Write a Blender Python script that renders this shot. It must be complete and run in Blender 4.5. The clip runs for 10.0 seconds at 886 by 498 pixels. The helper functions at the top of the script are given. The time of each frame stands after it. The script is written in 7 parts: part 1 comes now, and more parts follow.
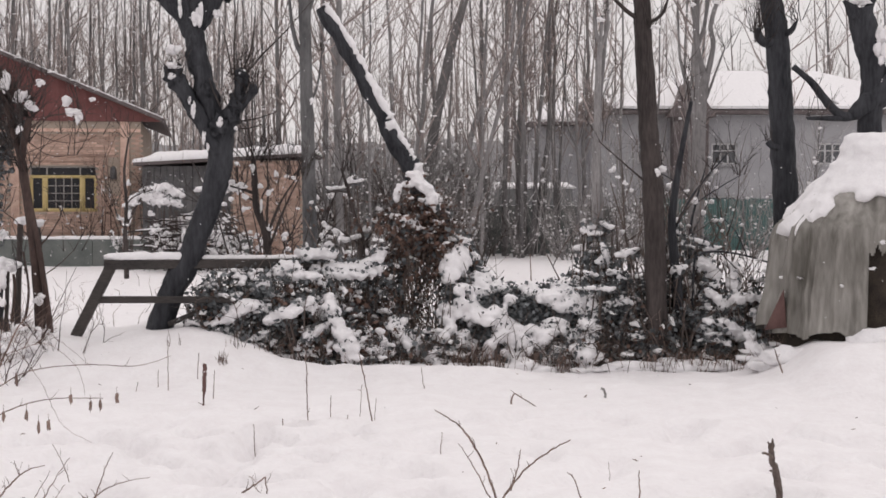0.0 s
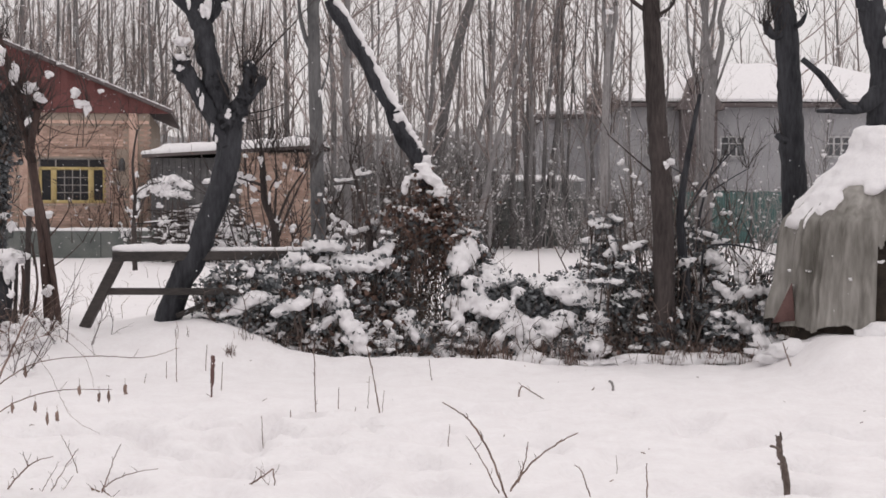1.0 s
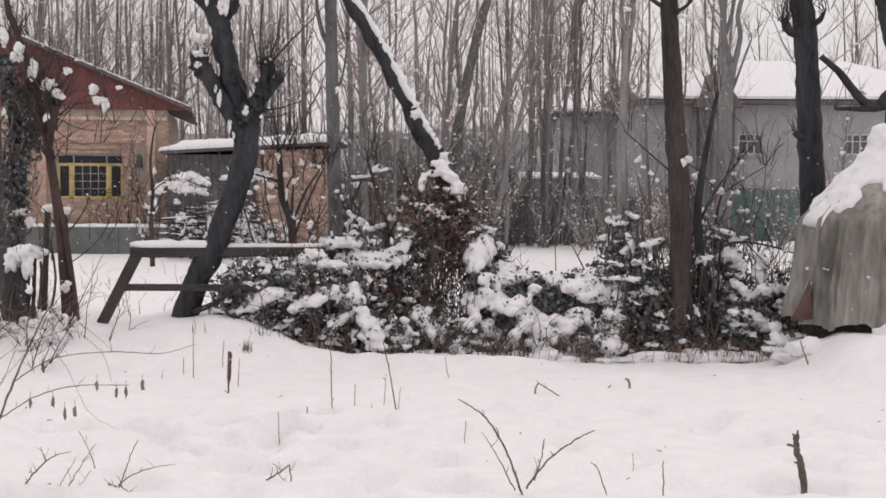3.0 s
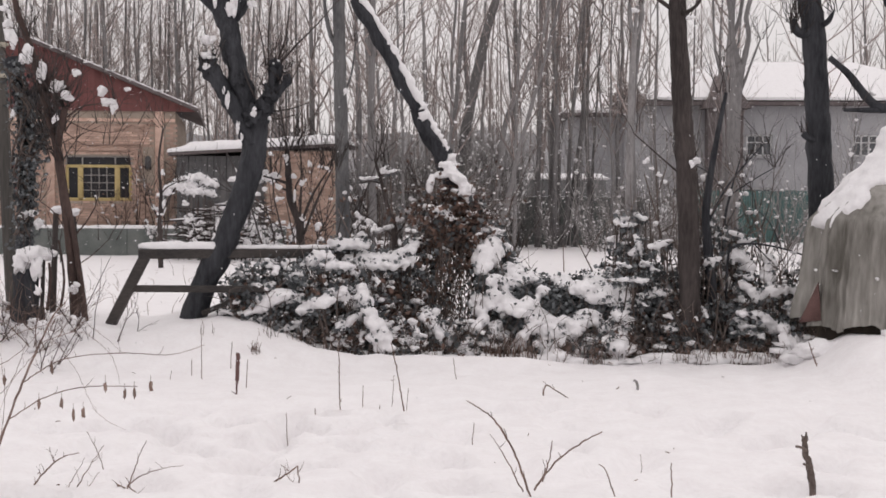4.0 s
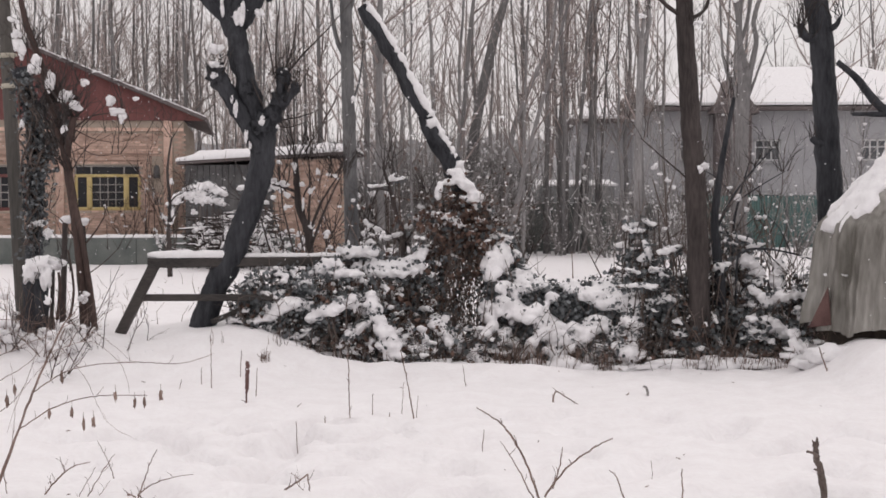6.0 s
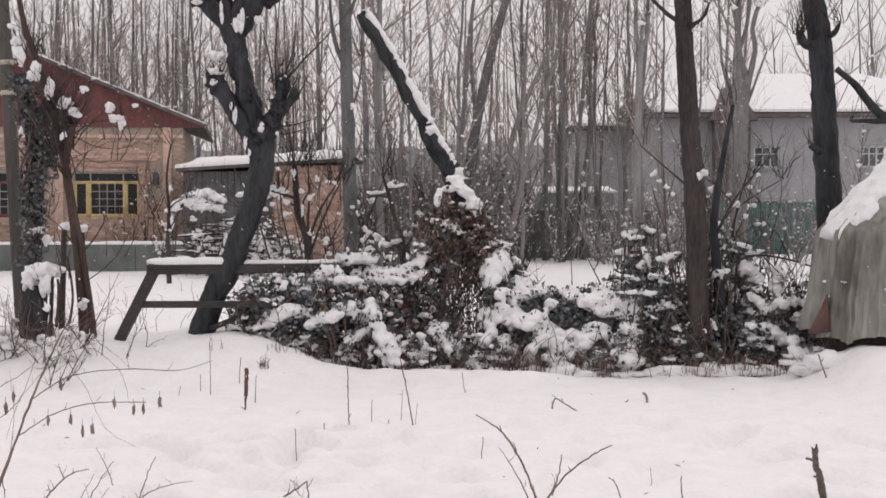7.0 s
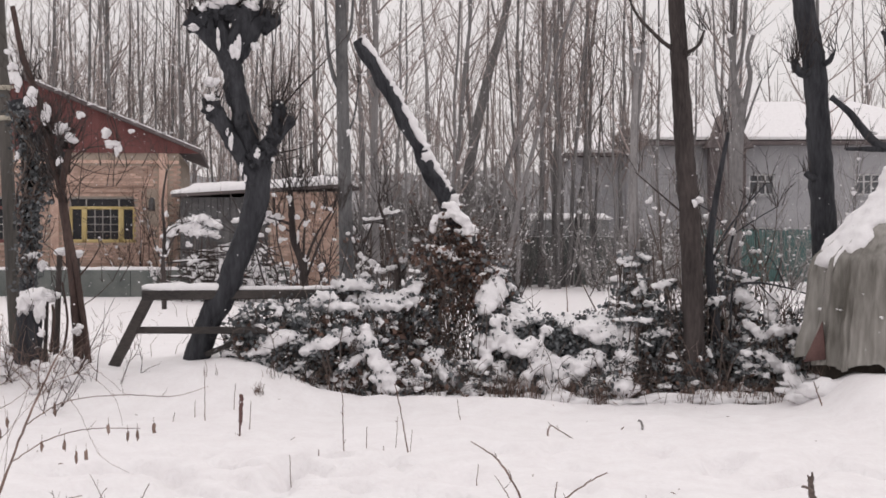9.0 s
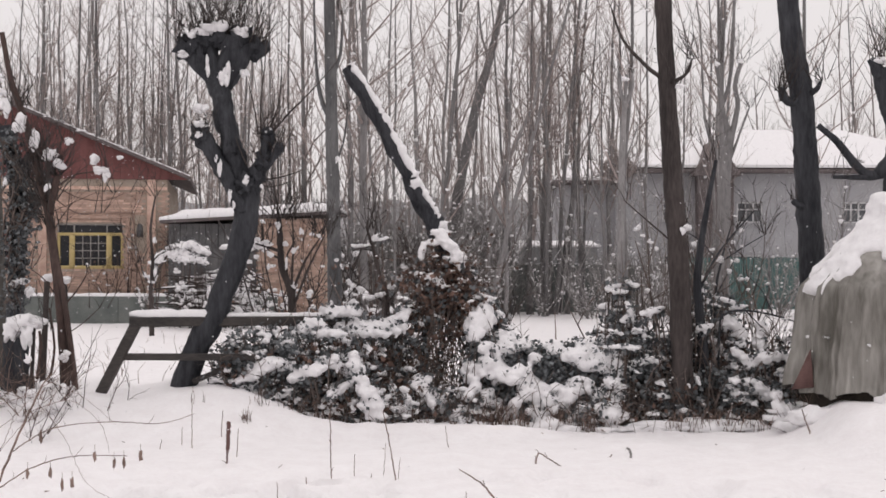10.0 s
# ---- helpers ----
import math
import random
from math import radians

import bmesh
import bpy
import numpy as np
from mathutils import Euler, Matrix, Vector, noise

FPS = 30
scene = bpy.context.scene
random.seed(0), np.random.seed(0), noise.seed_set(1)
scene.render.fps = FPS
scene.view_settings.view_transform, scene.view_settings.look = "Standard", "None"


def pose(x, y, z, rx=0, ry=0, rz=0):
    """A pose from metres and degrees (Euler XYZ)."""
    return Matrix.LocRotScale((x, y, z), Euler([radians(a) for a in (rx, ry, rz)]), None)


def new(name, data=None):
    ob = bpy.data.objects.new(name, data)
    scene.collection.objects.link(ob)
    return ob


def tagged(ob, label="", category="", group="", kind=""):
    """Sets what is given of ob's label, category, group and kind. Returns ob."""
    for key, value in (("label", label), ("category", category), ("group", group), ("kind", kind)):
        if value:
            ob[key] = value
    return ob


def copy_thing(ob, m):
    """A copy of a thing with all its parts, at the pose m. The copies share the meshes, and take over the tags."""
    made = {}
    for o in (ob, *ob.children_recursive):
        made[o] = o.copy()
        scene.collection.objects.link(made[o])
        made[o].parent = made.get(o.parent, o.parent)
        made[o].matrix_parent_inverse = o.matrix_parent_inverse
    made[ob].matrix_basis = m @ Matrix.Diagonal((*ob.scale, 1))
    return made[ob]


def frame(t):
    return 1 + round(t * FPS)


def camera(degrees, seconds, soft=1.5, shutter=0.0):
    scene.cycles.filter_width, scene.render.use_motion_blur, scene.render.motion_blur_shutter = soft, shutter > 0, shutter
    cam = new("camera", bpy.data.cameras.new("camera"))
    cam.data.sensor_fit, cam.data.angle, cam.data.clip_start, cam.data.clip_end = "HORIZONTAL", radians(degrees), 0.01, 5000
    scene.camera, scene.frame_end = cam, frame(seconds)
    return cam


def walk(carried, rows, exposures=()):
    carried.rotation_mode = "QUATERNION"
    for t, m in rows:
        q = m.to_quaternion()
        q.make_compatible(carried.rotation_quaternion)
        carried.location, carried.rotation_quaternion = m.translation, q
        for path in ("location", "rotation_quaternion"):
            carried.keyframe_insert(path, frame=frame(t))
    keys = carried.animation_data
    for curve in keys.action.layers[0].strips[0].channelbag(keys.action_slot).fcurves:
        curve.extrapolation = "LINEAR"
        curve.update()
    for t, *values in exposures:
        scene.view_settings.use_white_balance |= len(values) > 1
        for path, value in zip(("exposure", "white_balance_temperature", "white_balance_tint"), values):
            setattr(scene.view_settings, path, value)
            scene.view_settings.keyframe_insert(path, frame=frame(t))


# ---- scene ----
# A snowed-in garden, a hedge, two houses and a bare wood, seen from one standing point.
EYE = 1.75
cam = camera(36.0, 10.0, soft=1.65)
# seconds, tilt, lean and turn in degrees
ROWS = [
    (0.0, 88.125, -0.000, 0.000),
    (0.5, 87.949, -0.083, 0.184),
    (1.0, 87.805, -0.102, 0.340),
    (1.5, 87.733, -0.115, 0.491),
    (2.0, 87.685, -0.137, 0.653),
    (2.5, 87.671, -0.178, 0.858),
    (4.0, 87.734, -0.230, 1.384),
    (4.5, 87.789, -0.153, 1.554),
    (5.0, 87.841, -0.208, 1.715),
    (5.5, 87.925, 0.137, 1.781),
    (7.0, 88.317, 0.160, 1.703),
    (7.5, 88.507, 0.151, 1.708),
    (8.0, 88.764, 0.133, 1.686),
    (8.5, 89.022, 0.102, 1.636),
    (9.0, 89.428, -0.006, 1.519),
    (9.5, 89.981, -0.048, 1.366),
    (10.0, 90.565, -0.134, 1.035),
]
walk(cam, [(t, pose(0, 0, EYE, rx, ry, rz)) for t, rx, ry, rz in ROWS], [(0.0, 0.07), (8.0, 0.08), (10.0, 0.14)])

# ---- light: an even overcast sky with a faint wide sun ----
SKY_STRENGTH, CLOUD_LOW, CLOUD_HIGH, SUN_STRENGTH = 0.05, 0.75, 1.08, 0.33
SUN_HEIGHT, SUN_TURN = radians(52), radians(150)
world = bpy.data.worlds.new("overcast")
scene.world = world
world.use_nodes = True
wn, wl = world.node_tree.nodes, world.node_tree.links
wn.clear()
sky = wn.new("ShaderNodeTexSky")
sky.sky_type = "NISHITA"
sky.sun_disc = False
sky.sun_elevation, sky.sun_rotation = SUN_HEIGHT, SUN_TURN
sky_bg = wn.new("ShaderNodeBackground")
sky_bg.inputs["Strength"].default_value = SKY_STRENGTH
wl.new(sky.outputs[0], sky_bg.inputs["Color"])
cloud_bg = wn.new("ShaderNodeBackground")
cloud_bg.inputs["Color"].default_value = (0.99, 0.93, 0.928, 1)
# an overcast sky is brighter overhead than at the horizon
dome_at, dome_xyz, dome_rise = wn.new("ShaderNodeTexCoord"), wn.new("ShaderNodeSeparateXYZ"), wn.new("ShaderNodeMapRange")
dome_rise.inputs["To Min"].default_value, dome_rise.inputs["To Max"].default_value = CLOUD_LOW, CLOUD_HIGH
wl.new(dome_at.outputs["Generated"], dome_xyz.inputs[0])
wl.new(dome_xyz.outputs["Z"], dome_rise.inputs[0])
wl.new(dome_rise.outputs[0], cloud_bg.inputs["Strength"])
cover = wn.new("ShaderNodeMixShader")
cover.inputs[0].default_value = 0.93
wl.new(sky_bg.outputs[0], cover.inputs[1])
wl.new(cloud_bg.outputs[0], cover.inputs[2])
wl.new(cover.outputs[0], wn.new("ShaderNodeOutputWorld").inputs[0])
sun = new("sun", bpy.data.lights.new("sun", "SUN"))
sun.data.energy, sun.data.angle, sun.data.color = SUN_STRENGTH, radians(40), (1.0, 0.95, 0.92)
sun.matrix_world = pose(0, 0, 60, 38, 0, 150)


# ---- materials ----
def material(name, colour, other, rough=0.85, coarse=1.5, fine=40.0, bump=0.3, depth=0.01, each=0.0, piece=0.0, stretch=(1, 1, 1), sheen=0.0):
    """Two colours mixed by a coarse and a fine noise, with a fine relief. each: change of value from island to island; piece: from object to object."""
    m = bpy.data.materials.new(name)
    m.use_nodes = True
    n, l = m.node_tree.nodes, m.node_tree.links
    shader = n["Principled BSDF"]
    place = n.new("ShaderNodeTexCoord")
    warp = n.new("ShaderNodeMapping")
    warp.inputs["Scale"].default_value = stretch
    l.new(place.outputs["Object"], warp.inputs[0])
    a, b = n.new("ShaderNodeTexNoise"), n.new("ShaderNodeTexNoise")
    for tex, scale, detail in ((a, coarse, 4), (b, fine, 5)):
        tex.inputs["Scale"].default_value = scale
        tex.inputs["Detail"].default_value = detail
        l.new(warp.outputs[0], tex.inputs["Vector"])
    both = n.new("ShaderNodeMath")
    both.operation = "MULTIPLY_ADD"
    l.new(a.outputs[0], both.inputs[0])
    both.inputs[1].default_value = 0.6
    half = n.new("ShaderNodeMath")
    half.operation = "MULTIPLY"
    half.inputs[1].default_value = 0.4
    l.new(b.outputs[0], half.inputs[0])
    l.new(half.outputs[0], both.inputs[2])
    ramp = n.new("ShaderNodeMapRange")
    ramp.inputs["From Min"].default_value, ramp.inputs["From Max"].default_value = 0.34, 0.66
    l.new(both.outputs[0], ramp.inputs[0])
    mix = n.new("ShaderNodeMix")
    mix.data_type = "RGBA"
    mix.inputs["A"].default_value, mix.inputs["B"].default_value = (*colour, 1), (*other, 1)
    l.new(ramp.outputs[0], mix.inputs["Factor"])
    out = mix.outputs["Result"]
    for amount, node, socket in ((each, "ShaderNodeNewGeometry", "Random Per Island"), (piece, "ShaderNodeObjectInfo", "Random")):
        if amount:
            src = n.new(node)
            span = n.new("ShaderNodeMapRange")
            span.inputs["To Min"].default_value, span.inputs["To Max"].default_value = 1 - amount, 1 + amount
            l.new(src.outputs[socket], span.inputs[0])
            tone = n.new("ShaderNodeHueSaturation")
            l.new(span.outputs[0], tone.inputs["Value"])
            l.new(out, tone.inputs["Color"])
            out = tone.outputs[0]
    l.new(out, shader.inputs["Base Color"])
    shader.inputs["Roughness"].default_value = rough
    shader.inputs["Specular IOR Level"].default_value = 0.25
    if sheen:
        shader.inputs["Sheen Weight"].default_value = sheen
    relief = n.new("ShaderNodeBump")
    relief.inputs["Strength"].default_value, relief.inputs["Distance"].default_value = bump, depth
    l.new(both.outputs[0], relief.inputs["Height"])
    l.new(relief.outputs[0], shader.inputs["Normal"])
    return m


SNOW = material("snow", (0.80, 0.775, 0.785), (0.87, 0.855, 0.865), 0.8, 4.0, 22, 0.7, 0.05)
SNOW_LUMP = material("clinging_snow", (0.78, 0.765, 0.78), (0.88, 0.87, 0.88), 0.85, 9.0, 40, 0.5, 0.03)
DARK_BARK = material("dark_wet_bark", (0.018, 0.019, 0.023), (0.066, 0.068, 0.076), 0.85, 7, 34, 1.0, 0.06, stretch=(1, 1, 0.22))
BROWN_BARK = material("brown_bark", (0.029, 0.0245, 0.024), (0.09, 0.075, 0.0715), 0.9, 6, 40, 1.0, 0.05, stretch=(1, 1, 0.2))
RED_BARK = material("reddish_bark", (0.036, 0.026, 0.024), (0.105, 0.072, 0.064), 0.9, 5, 45, 1.0, 0.02, stretch=(1, 1, 0.25))
# grey bark and twigs of the wood, paled to put haze into the colour
HAZED_BARK = material("hazed_poplar_bark", (0.12, 0.115, 0.116), (0.27, 0.26, 0.259), 0.95, 2.5, 25, 0.8, 0.02, piece=0.3, stretch=(1, 1, 0.3))
HAZED_TWIG = material("hazed_twigs", (0.225, 0.188, 0.177), (0.41, 0.352, 0.334), 0.9, 3, 30, 0.3, 0.005, piece=0.35)
DRY_STALK = material("dry_stalk", (0.10, 0.07, 0.06), (0.27, 0.195, 0.165), 0.9, 6, 60, 0.4, 0.004, each=0.4)
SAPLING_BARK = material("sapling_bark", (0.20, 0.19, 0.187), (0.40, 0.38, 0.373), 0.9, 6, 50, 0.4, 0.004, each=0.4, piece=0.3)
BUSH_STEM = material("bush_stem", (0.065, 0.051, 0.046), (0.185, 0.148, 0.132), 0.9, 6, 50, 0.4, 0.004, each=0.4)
LEAF_GREEN = material("dark_bramble_leaf", (0.064, 0.071, 0.077), (0.18, 0.19, 0.196), 0.7, 8, 60, 0.4, 0.004, each=0.6)
LEAF_BROWN = material("withered_leaf", (0.065, 0.043, 0.037), (0.185, 0.118, 0.094), 0.8, 8, 60, 0.4, 0.004, each=0.5)
TIMBER = material("wet_timber", (0.026, 0.025, 0.025), (0.08, 0.07, 0.066), 0.8, 5, 60, 0.7, 0.008, stretch=(0.2, 1, 1))
CEMENT = material("grey_green_cement", (0.10, 0.115, 0.11), (0.19, 0.2, 0.19), 0.9, 2, 30, 0.4, 0.01)
GREY_WALL = material("grey_plaster", (0.335, 0.335, 0.35), (0.43, 0.43, 0.445), 0.9, 0.8, 14, 0.3, 0.01)
GARDEN_WALL = material("garden_wall_plaster", (0.20, 0.206, 0.21), (0.30, 0.304, 0.307), 0.9, 1.2, 18, 0.4, 0.01)
MORTAR = material("pale_mortar", (0.33, 0.27, 0.22), (0.46, 0.39, 0.33), 0.95, 3, 40, 0.5, 0.006)
BRICK = material("brick_faces", (0.40, 0.258, 0.205), (0.63, 0.468, 0.39), 0.9, 4, 50, 0.5, 0.005, each=0.25, piece=0.25)
RED_SHEET = material("maroon_sheet", (0.135, 0.055, 0.053), (0.20, 0.085, 0.08), 0.7, 2, 20, 0.2, 0.006)
YELLOW = material("yellow_paint", (0.49, 0.38, 0.155), (0.61, 0.49, 0.25), 0.5, 6, 60, 0.2, 0.003)
DARK_GLASS = material("dark_glass", (0.012, 0.013, 0.016), (0.03, 0.03, 0.036), 0.12, 1, 5, 0.02, 0.002)
GRILLE = material("grey_grille", (0.30, 0.28, 0.27), (0.4, 0.38, 0.36), 0.6, 8, 60, 0.2, 0.002)
# panes with the sky's reflection put into a lighter base colour
SKY_TONED_GLASS = material("sky_toned_glass", (0.10, 0.105, 0.115), (0.16, 0.165, 0.175), 0.15, 1, 5, 0.02, 0.002)
WHITE_FRAME = material("white_frame", (0.55, 0.55, 0.56), (0.68, 0.68, 0.68), 0.6, 8, 60, 0.2, 0.002)
# backdrop of distant wood, its mistiness painted as a flat grey
HAZE_GREY_WOOD = material("far_haze_grey_wood", (0.20, 0.198, 0.203), (0.37, 0.364, 0.37), 0.95, 0.25, 3.0, 0.5, 0.3, stretch=(1, 1, 0.15))
# dark grey of boards and posts, also painted shade for niche and inner walls
SHADE = material("board_and_shade_grey", (0.085, 0.085, 0.090), (0.18, 0.175, 0.175), 0.9, 3, 30, 0.4, 0.01)
GREEN_SHEET = material("green_sheet", (0.075, 0.138, 0.132), (0.11, 0.185, 0.176), 0.6, 1.5, 20, 0.2, 0.005)
SLATE = material("dark_gable_boards", (0.10, 0.085, 0.085), (0.17, 0.145, 0.145), 0.9, 2, 25, 0.4, 0.01)
TARP = material("dirty_plastic_sheet", (0.105, 0.098, 0.085), (0.38, 0.365, 0.34), 0.5, 3.0, 14, 0.7, 0.04, stretch=(1, 1, 0.2))
# hay taken near black, the shade of the sheet's gap put into its colour
HAY = material("shade_dark_hay", (0.022, 0.019, 0.018), (0.075, 0.06, 0.047), 0.95, 8, 90, 1.0, 0.03)
RED_CLOTH = material("faded_red_cloth", (0.11, 0.062, 0.058), (0.17, 0.102, 0.094), 0.9, 6, 50, 0.4, 0.006)
POLE_GREY = material("weathered_pole", (0.05, 0.048, 0.045), (0.12, 0.11, 0.1), 0.85, 3, 40, 0.6, 0.01, stretch=(1, 1, 0.1))
GREY_POPLAR = material("grey_poplar_bark", (0.055, 0.056, 0.059), (0.16, 0.158, 0.16), 0.95, 3, 25, 0.9, 0.03, stretch=(1, 1, 0.25))
BAND = material("galvanised_band", (0.34, 0.31, 0.25), (0.45, 0.42, 0.35), 0.5, 8, 40, 0.2, 0.003)


# ---- mesh helpers ----
def ball(level):
    bm = bmesh.new()
    bmesh.ops.create_icosphere(bm, subdivisions=level, radius=1)
    bm.verts.ensure_lookup_table()
    vs = np.array([v.co[:] for v in bm.verts])
    fs = [[v.index for v in f.verts] for f in bm.faces]
    bm.free()
    return vs, fs


BALLS = {k: ball(k) for k in (1, 2, 3)}


class Soup:
    """Vertices and faces gathered for one mesh."""

    def __init__(self):
        self.v, self.f = [], []

    def add(self, vs, fs):
        k = len(self.v)
        self.v.extend(tuple(p) for p in vs)
        self.f.extend([i + k for i in f] for f in fs)

    def tube(self, pts, radii, sides=6, rough=0.0):
        """A round bar through pts, closed at both ends; rough: uneven bark, as a share of the radius."""
        pts = [Vector(p) for p in pts]
        k, n = len(self.v), len(pts)
        for i, p in enumerate(pts):
            way = (pts[min(i + 1, n - 1)] - pts[max(i - 1, 0)]).normalized()
            side = way.cross(Vector((0.13, 1, 0.07))).normalized()
            up = side.cross(way)
            for j in range(sides):
                a = 2 * math.pi * j / sides
                d = side * math.cos(a) + up * math.sin(a)
                r = radii[i]
                if rough:
                    r *= 1 + rough * (noise.noise(p * 5 + d * 1.3) + 0.6 * noise.noise(p * 14 + d * 3) + 0.5 * noise.noise(Vector((p.x * 8, p.y * 8, p.z * 9)) + d * 7))
                self.v.append(tuple(p + d * r))
        for i in range(n - 1):
            for j in range(sides):
                a, b = k + i * sides + j, k + i * sides + (j + 1) % sides
                self.f.append([a, b, b + sides, a + sides])
        self.f.append([k + j for j in range(sides)][::-1])
        self.f.append([k + (n - 1) * sides + j for j in range(sides)])

    def blob(self, c, r, level=2, amp=0.3, seed=0.0, turn=0.0, freq=2.0, flat=None):
        """An uneven lump with half-axes r; flat: its underside is pressed in to that share."""
        vs, fs = BALLS[level]
        ca, sa = math.cos(turn), math.sin(turn)
        out = []
        for x, y, z in vs:
            d = 1 + amp * noise.noise((x * freq + seed, y * freq - seed * 0.7, z * freq + seed * 0.3)) + amp * 0.8 * noise.noise((x * freq * 2.6 + seed, y * freq * 2.6, z * freq * 2.6))
            x, y, z = x * r[0] * d, y * r[1] * d, z * r[2] * d
            if flat is not None and z < 0:
                z *= flat
            out.append((c[0] + x * ca - y * sa, c[1] + x * sa + y * ca, c[2] + z))
        self.add(out, fs)

    def leaf(self, c, size, rng, droop=0.0):
        """A folded leaf of four triangles' worth of faces."""
        a = Vector((rng.gauss(0, 1), rng.gauss(0, 1), rng.gauss(-droop, 0.7))).normalized()
        b = a.cross(Vector((rng.gauss(0, 1), rng.gauss(0, 1), rng.gauss(0, 1)))).normalized()
        n = a.cross(b)
        c = Vector(c)
        w = size * rng.uniform(0.3, 0.45)
        self.add([c, c + a * size * 0.5 + b * w + n * w * 0.4, c + a * size, c + a * size * 0.5 - b * w + n * w * 0.4, c + a * size * 0.5], [[0, 1, 4], [1, 2, 4], [2, 3, 4], [3, 0, 4]])

    def box(self, a, b, m=None, edge=0.0):
        """A box from corner a to corner b with its four upright and eight level edges cut off by edge."""
        lo, hi = Vector(a), Vector(b)
        bm = bmesh.new()
        bmesh.ops.create_cube(bm, size=1)
        for v in bm.verts:
            v.co = Vector([lo[i] if v.co[i] < 0 else hi[i] for i in range(3)])
        if edge:
            bmesh.ops.bevel(bm, geom=list(bm.edges), offset=edge, segments=1, affect="EDGES")
        bm.verts.index_update()
        vs = [m @ v.co if m else v.co.copy() for v in bm.verts]
        self.add(vs, [[v.index for v in f.verts] for f in bm.faces])
        bm.free()

    def mesh(self, name, mat, smooth=True):
        me = bpy.data.meshes.new(name)
        me.from_pydata(self.v, [], self.f)
        me.materials.append(mat)
        if smooth:
            me.polygons.foreach_set("use_smooth", [True] * len(me.polygons))
        me.update()
        return me


def part(name, soup, mat, parent=None, label="", smooth=True, kind=""):
    ob = new(name, soup.mesh(name, mat, smooth))
    ob.parent = parent
    return tagged(ob, label=label, kind=kind)


def thing(name, at, label, category, group="", kind=""):
    ob = new(name)
    ob.empty_display_size = 0.1
    ob.location = at
    bpy.context.view_layer.update()
    return tagged(ob, label, category, group, kind)


def own(ob, at):
    """Moves a part built in world places so that it hangs on its thing at that place."""
    ob.matrix_parent_inverse = Matrix.Translation(at).inverted()
    return ob


def smoothstep(a, b, x):
    t = min(max((x - a) / (b - a), 0), 1)
    return t * t * (3 - 2 * t)


def bend(a, b, sag, steps=6):
    """Points from a to b along a bow; sag is a vector added in its middle."""
    a, b, sag = Vector(a), Vector(b), Vector(sag)
    return [a.lerp(b, i / steps) + sag * (4 * i / steps * (1 - i / steps)) for i in range(steps + 1)]


def taper(r0, r1, n, power=1.0):
    return [r0 + (r1 - r0) * (i / (n - 1)) ** power for i in range(n)]


def smooth_line(pts, steps=5):
    """A rounded line through a few places."""
    pts = [Vector(p) for p in pts]
    out = []
    for i in range(len(pts) - 1):
        p0, p1, p2, p3 = pts[max(i - 1, 0)], pts[i], pts[i + 1], pts[min(i + 2, len(pts) - 1)]
        for k in range(steps):
            t = k / steps
            out.append(0.5 * ((2 * p1) + (p2 - p0) * t + (2 * p0 - 5 * p1 + 4 * p2 - p3) * t * t + (3 * p1 - p0 - 3 * p2 + p3) * t ** 3))
    return out + [pts[-1]]


def heap(soup, c, r, g, n=5):
    """A patch of clinging snow: a few uneven lumps run together within half-axes r."""
    for i in range(n):
        k = g.uniform(0.35, 0.75)
        soup.blob((c[0] + g.uniform(-0.6, 0.6) * r[0], c[1] + g.uniform(-0.5, 0.5) * r[1], c[2] + g.uniform(-0.6, 0.6) * r[2]), (r[0] * k, r[1] * k, r[2] * k), 2, 0.7, g.random() * 30, g.random() * 3, 2.2)


# ---- ground: one sheet of snow to the horizon ----
def ground_height(x, y):
    bank = smoothstep(12.7, 14.7, y) * (1 - smoothstep(15.2, 19, y))
    left = 0.50 * (1 - smoothstep(-2.8, -1.2, x)) - 0.10 * math.exp(-((x + 3.75) / 0.35) ** 2)
    right = 0.40 * smoothstep(3.2, 4.0, x) + 0.05 * noise.noise((x * 2.2, y * 1.5, 2)) * smoothstep(2.9, 3.6, x)
    ridge = smoothstep(11.9, 13.3, y) * (1 - smoothstep(15.2, 19, y))
    z = bank * left + ridge * right - 0.08 * bank
    z += 0.12 * math.exp(-((y - 14.3) / 0.4) ** 2) * smoothstep(-2.5, -1.7, x) * (1 - smoothstep(0.2, 1.2, x))
    z += 0.035 * (1 - smoothstep(6, 13, y)) * noise.noise((x * 0.35, y * 0.35, 3.0))
    near = 1 - smoothstep(30, 60, abs(y))
    z += near * (0.055 * noise.noise((x * 1.1, y * 0.8, 0)) + 0.034 * noise.noise((x * 3.1, y * 2.4, 7)) + 0.013 * noise.noise((x * 9, y * 7, 5)))
    trod = max(0.0, noise.noise((x * 2.4, y * 2.0, 11)) - 0.06) * 0.40
    fine = max(0.0, noise.noise((x * 5.2, y * 4.1, 21)) - 0.02) * 0.34 * (1 - smoothstep(0.6, 1.6, math.hypot((x + 1.5) / 1.2, (y - 10.0) / 1.0)))
    z -= fine
    z -= trod * near * (1 - smoothstep(10.5, 12.5, y)) * smoothstep(-6, -3, -abs(x))
    z += 0.35 * smoothstep(70, 300, abs(y)) * noise.noise((x * 0.01, y * 0.01, 1))
    return z


def spread(fine0, fine1, step, low, high):
    core = list(np.arange(fine0, fine1, step))
    out, s = [], step
    p = core[-1]
    while p < high:
        s *= 1.14
        p += s
        out.append(p)
    back, s, p = [], step, core[0]
    while p > low:
        s *= 1.14
        p -= s
        back.append(p)
    return back[::-1] + core + out


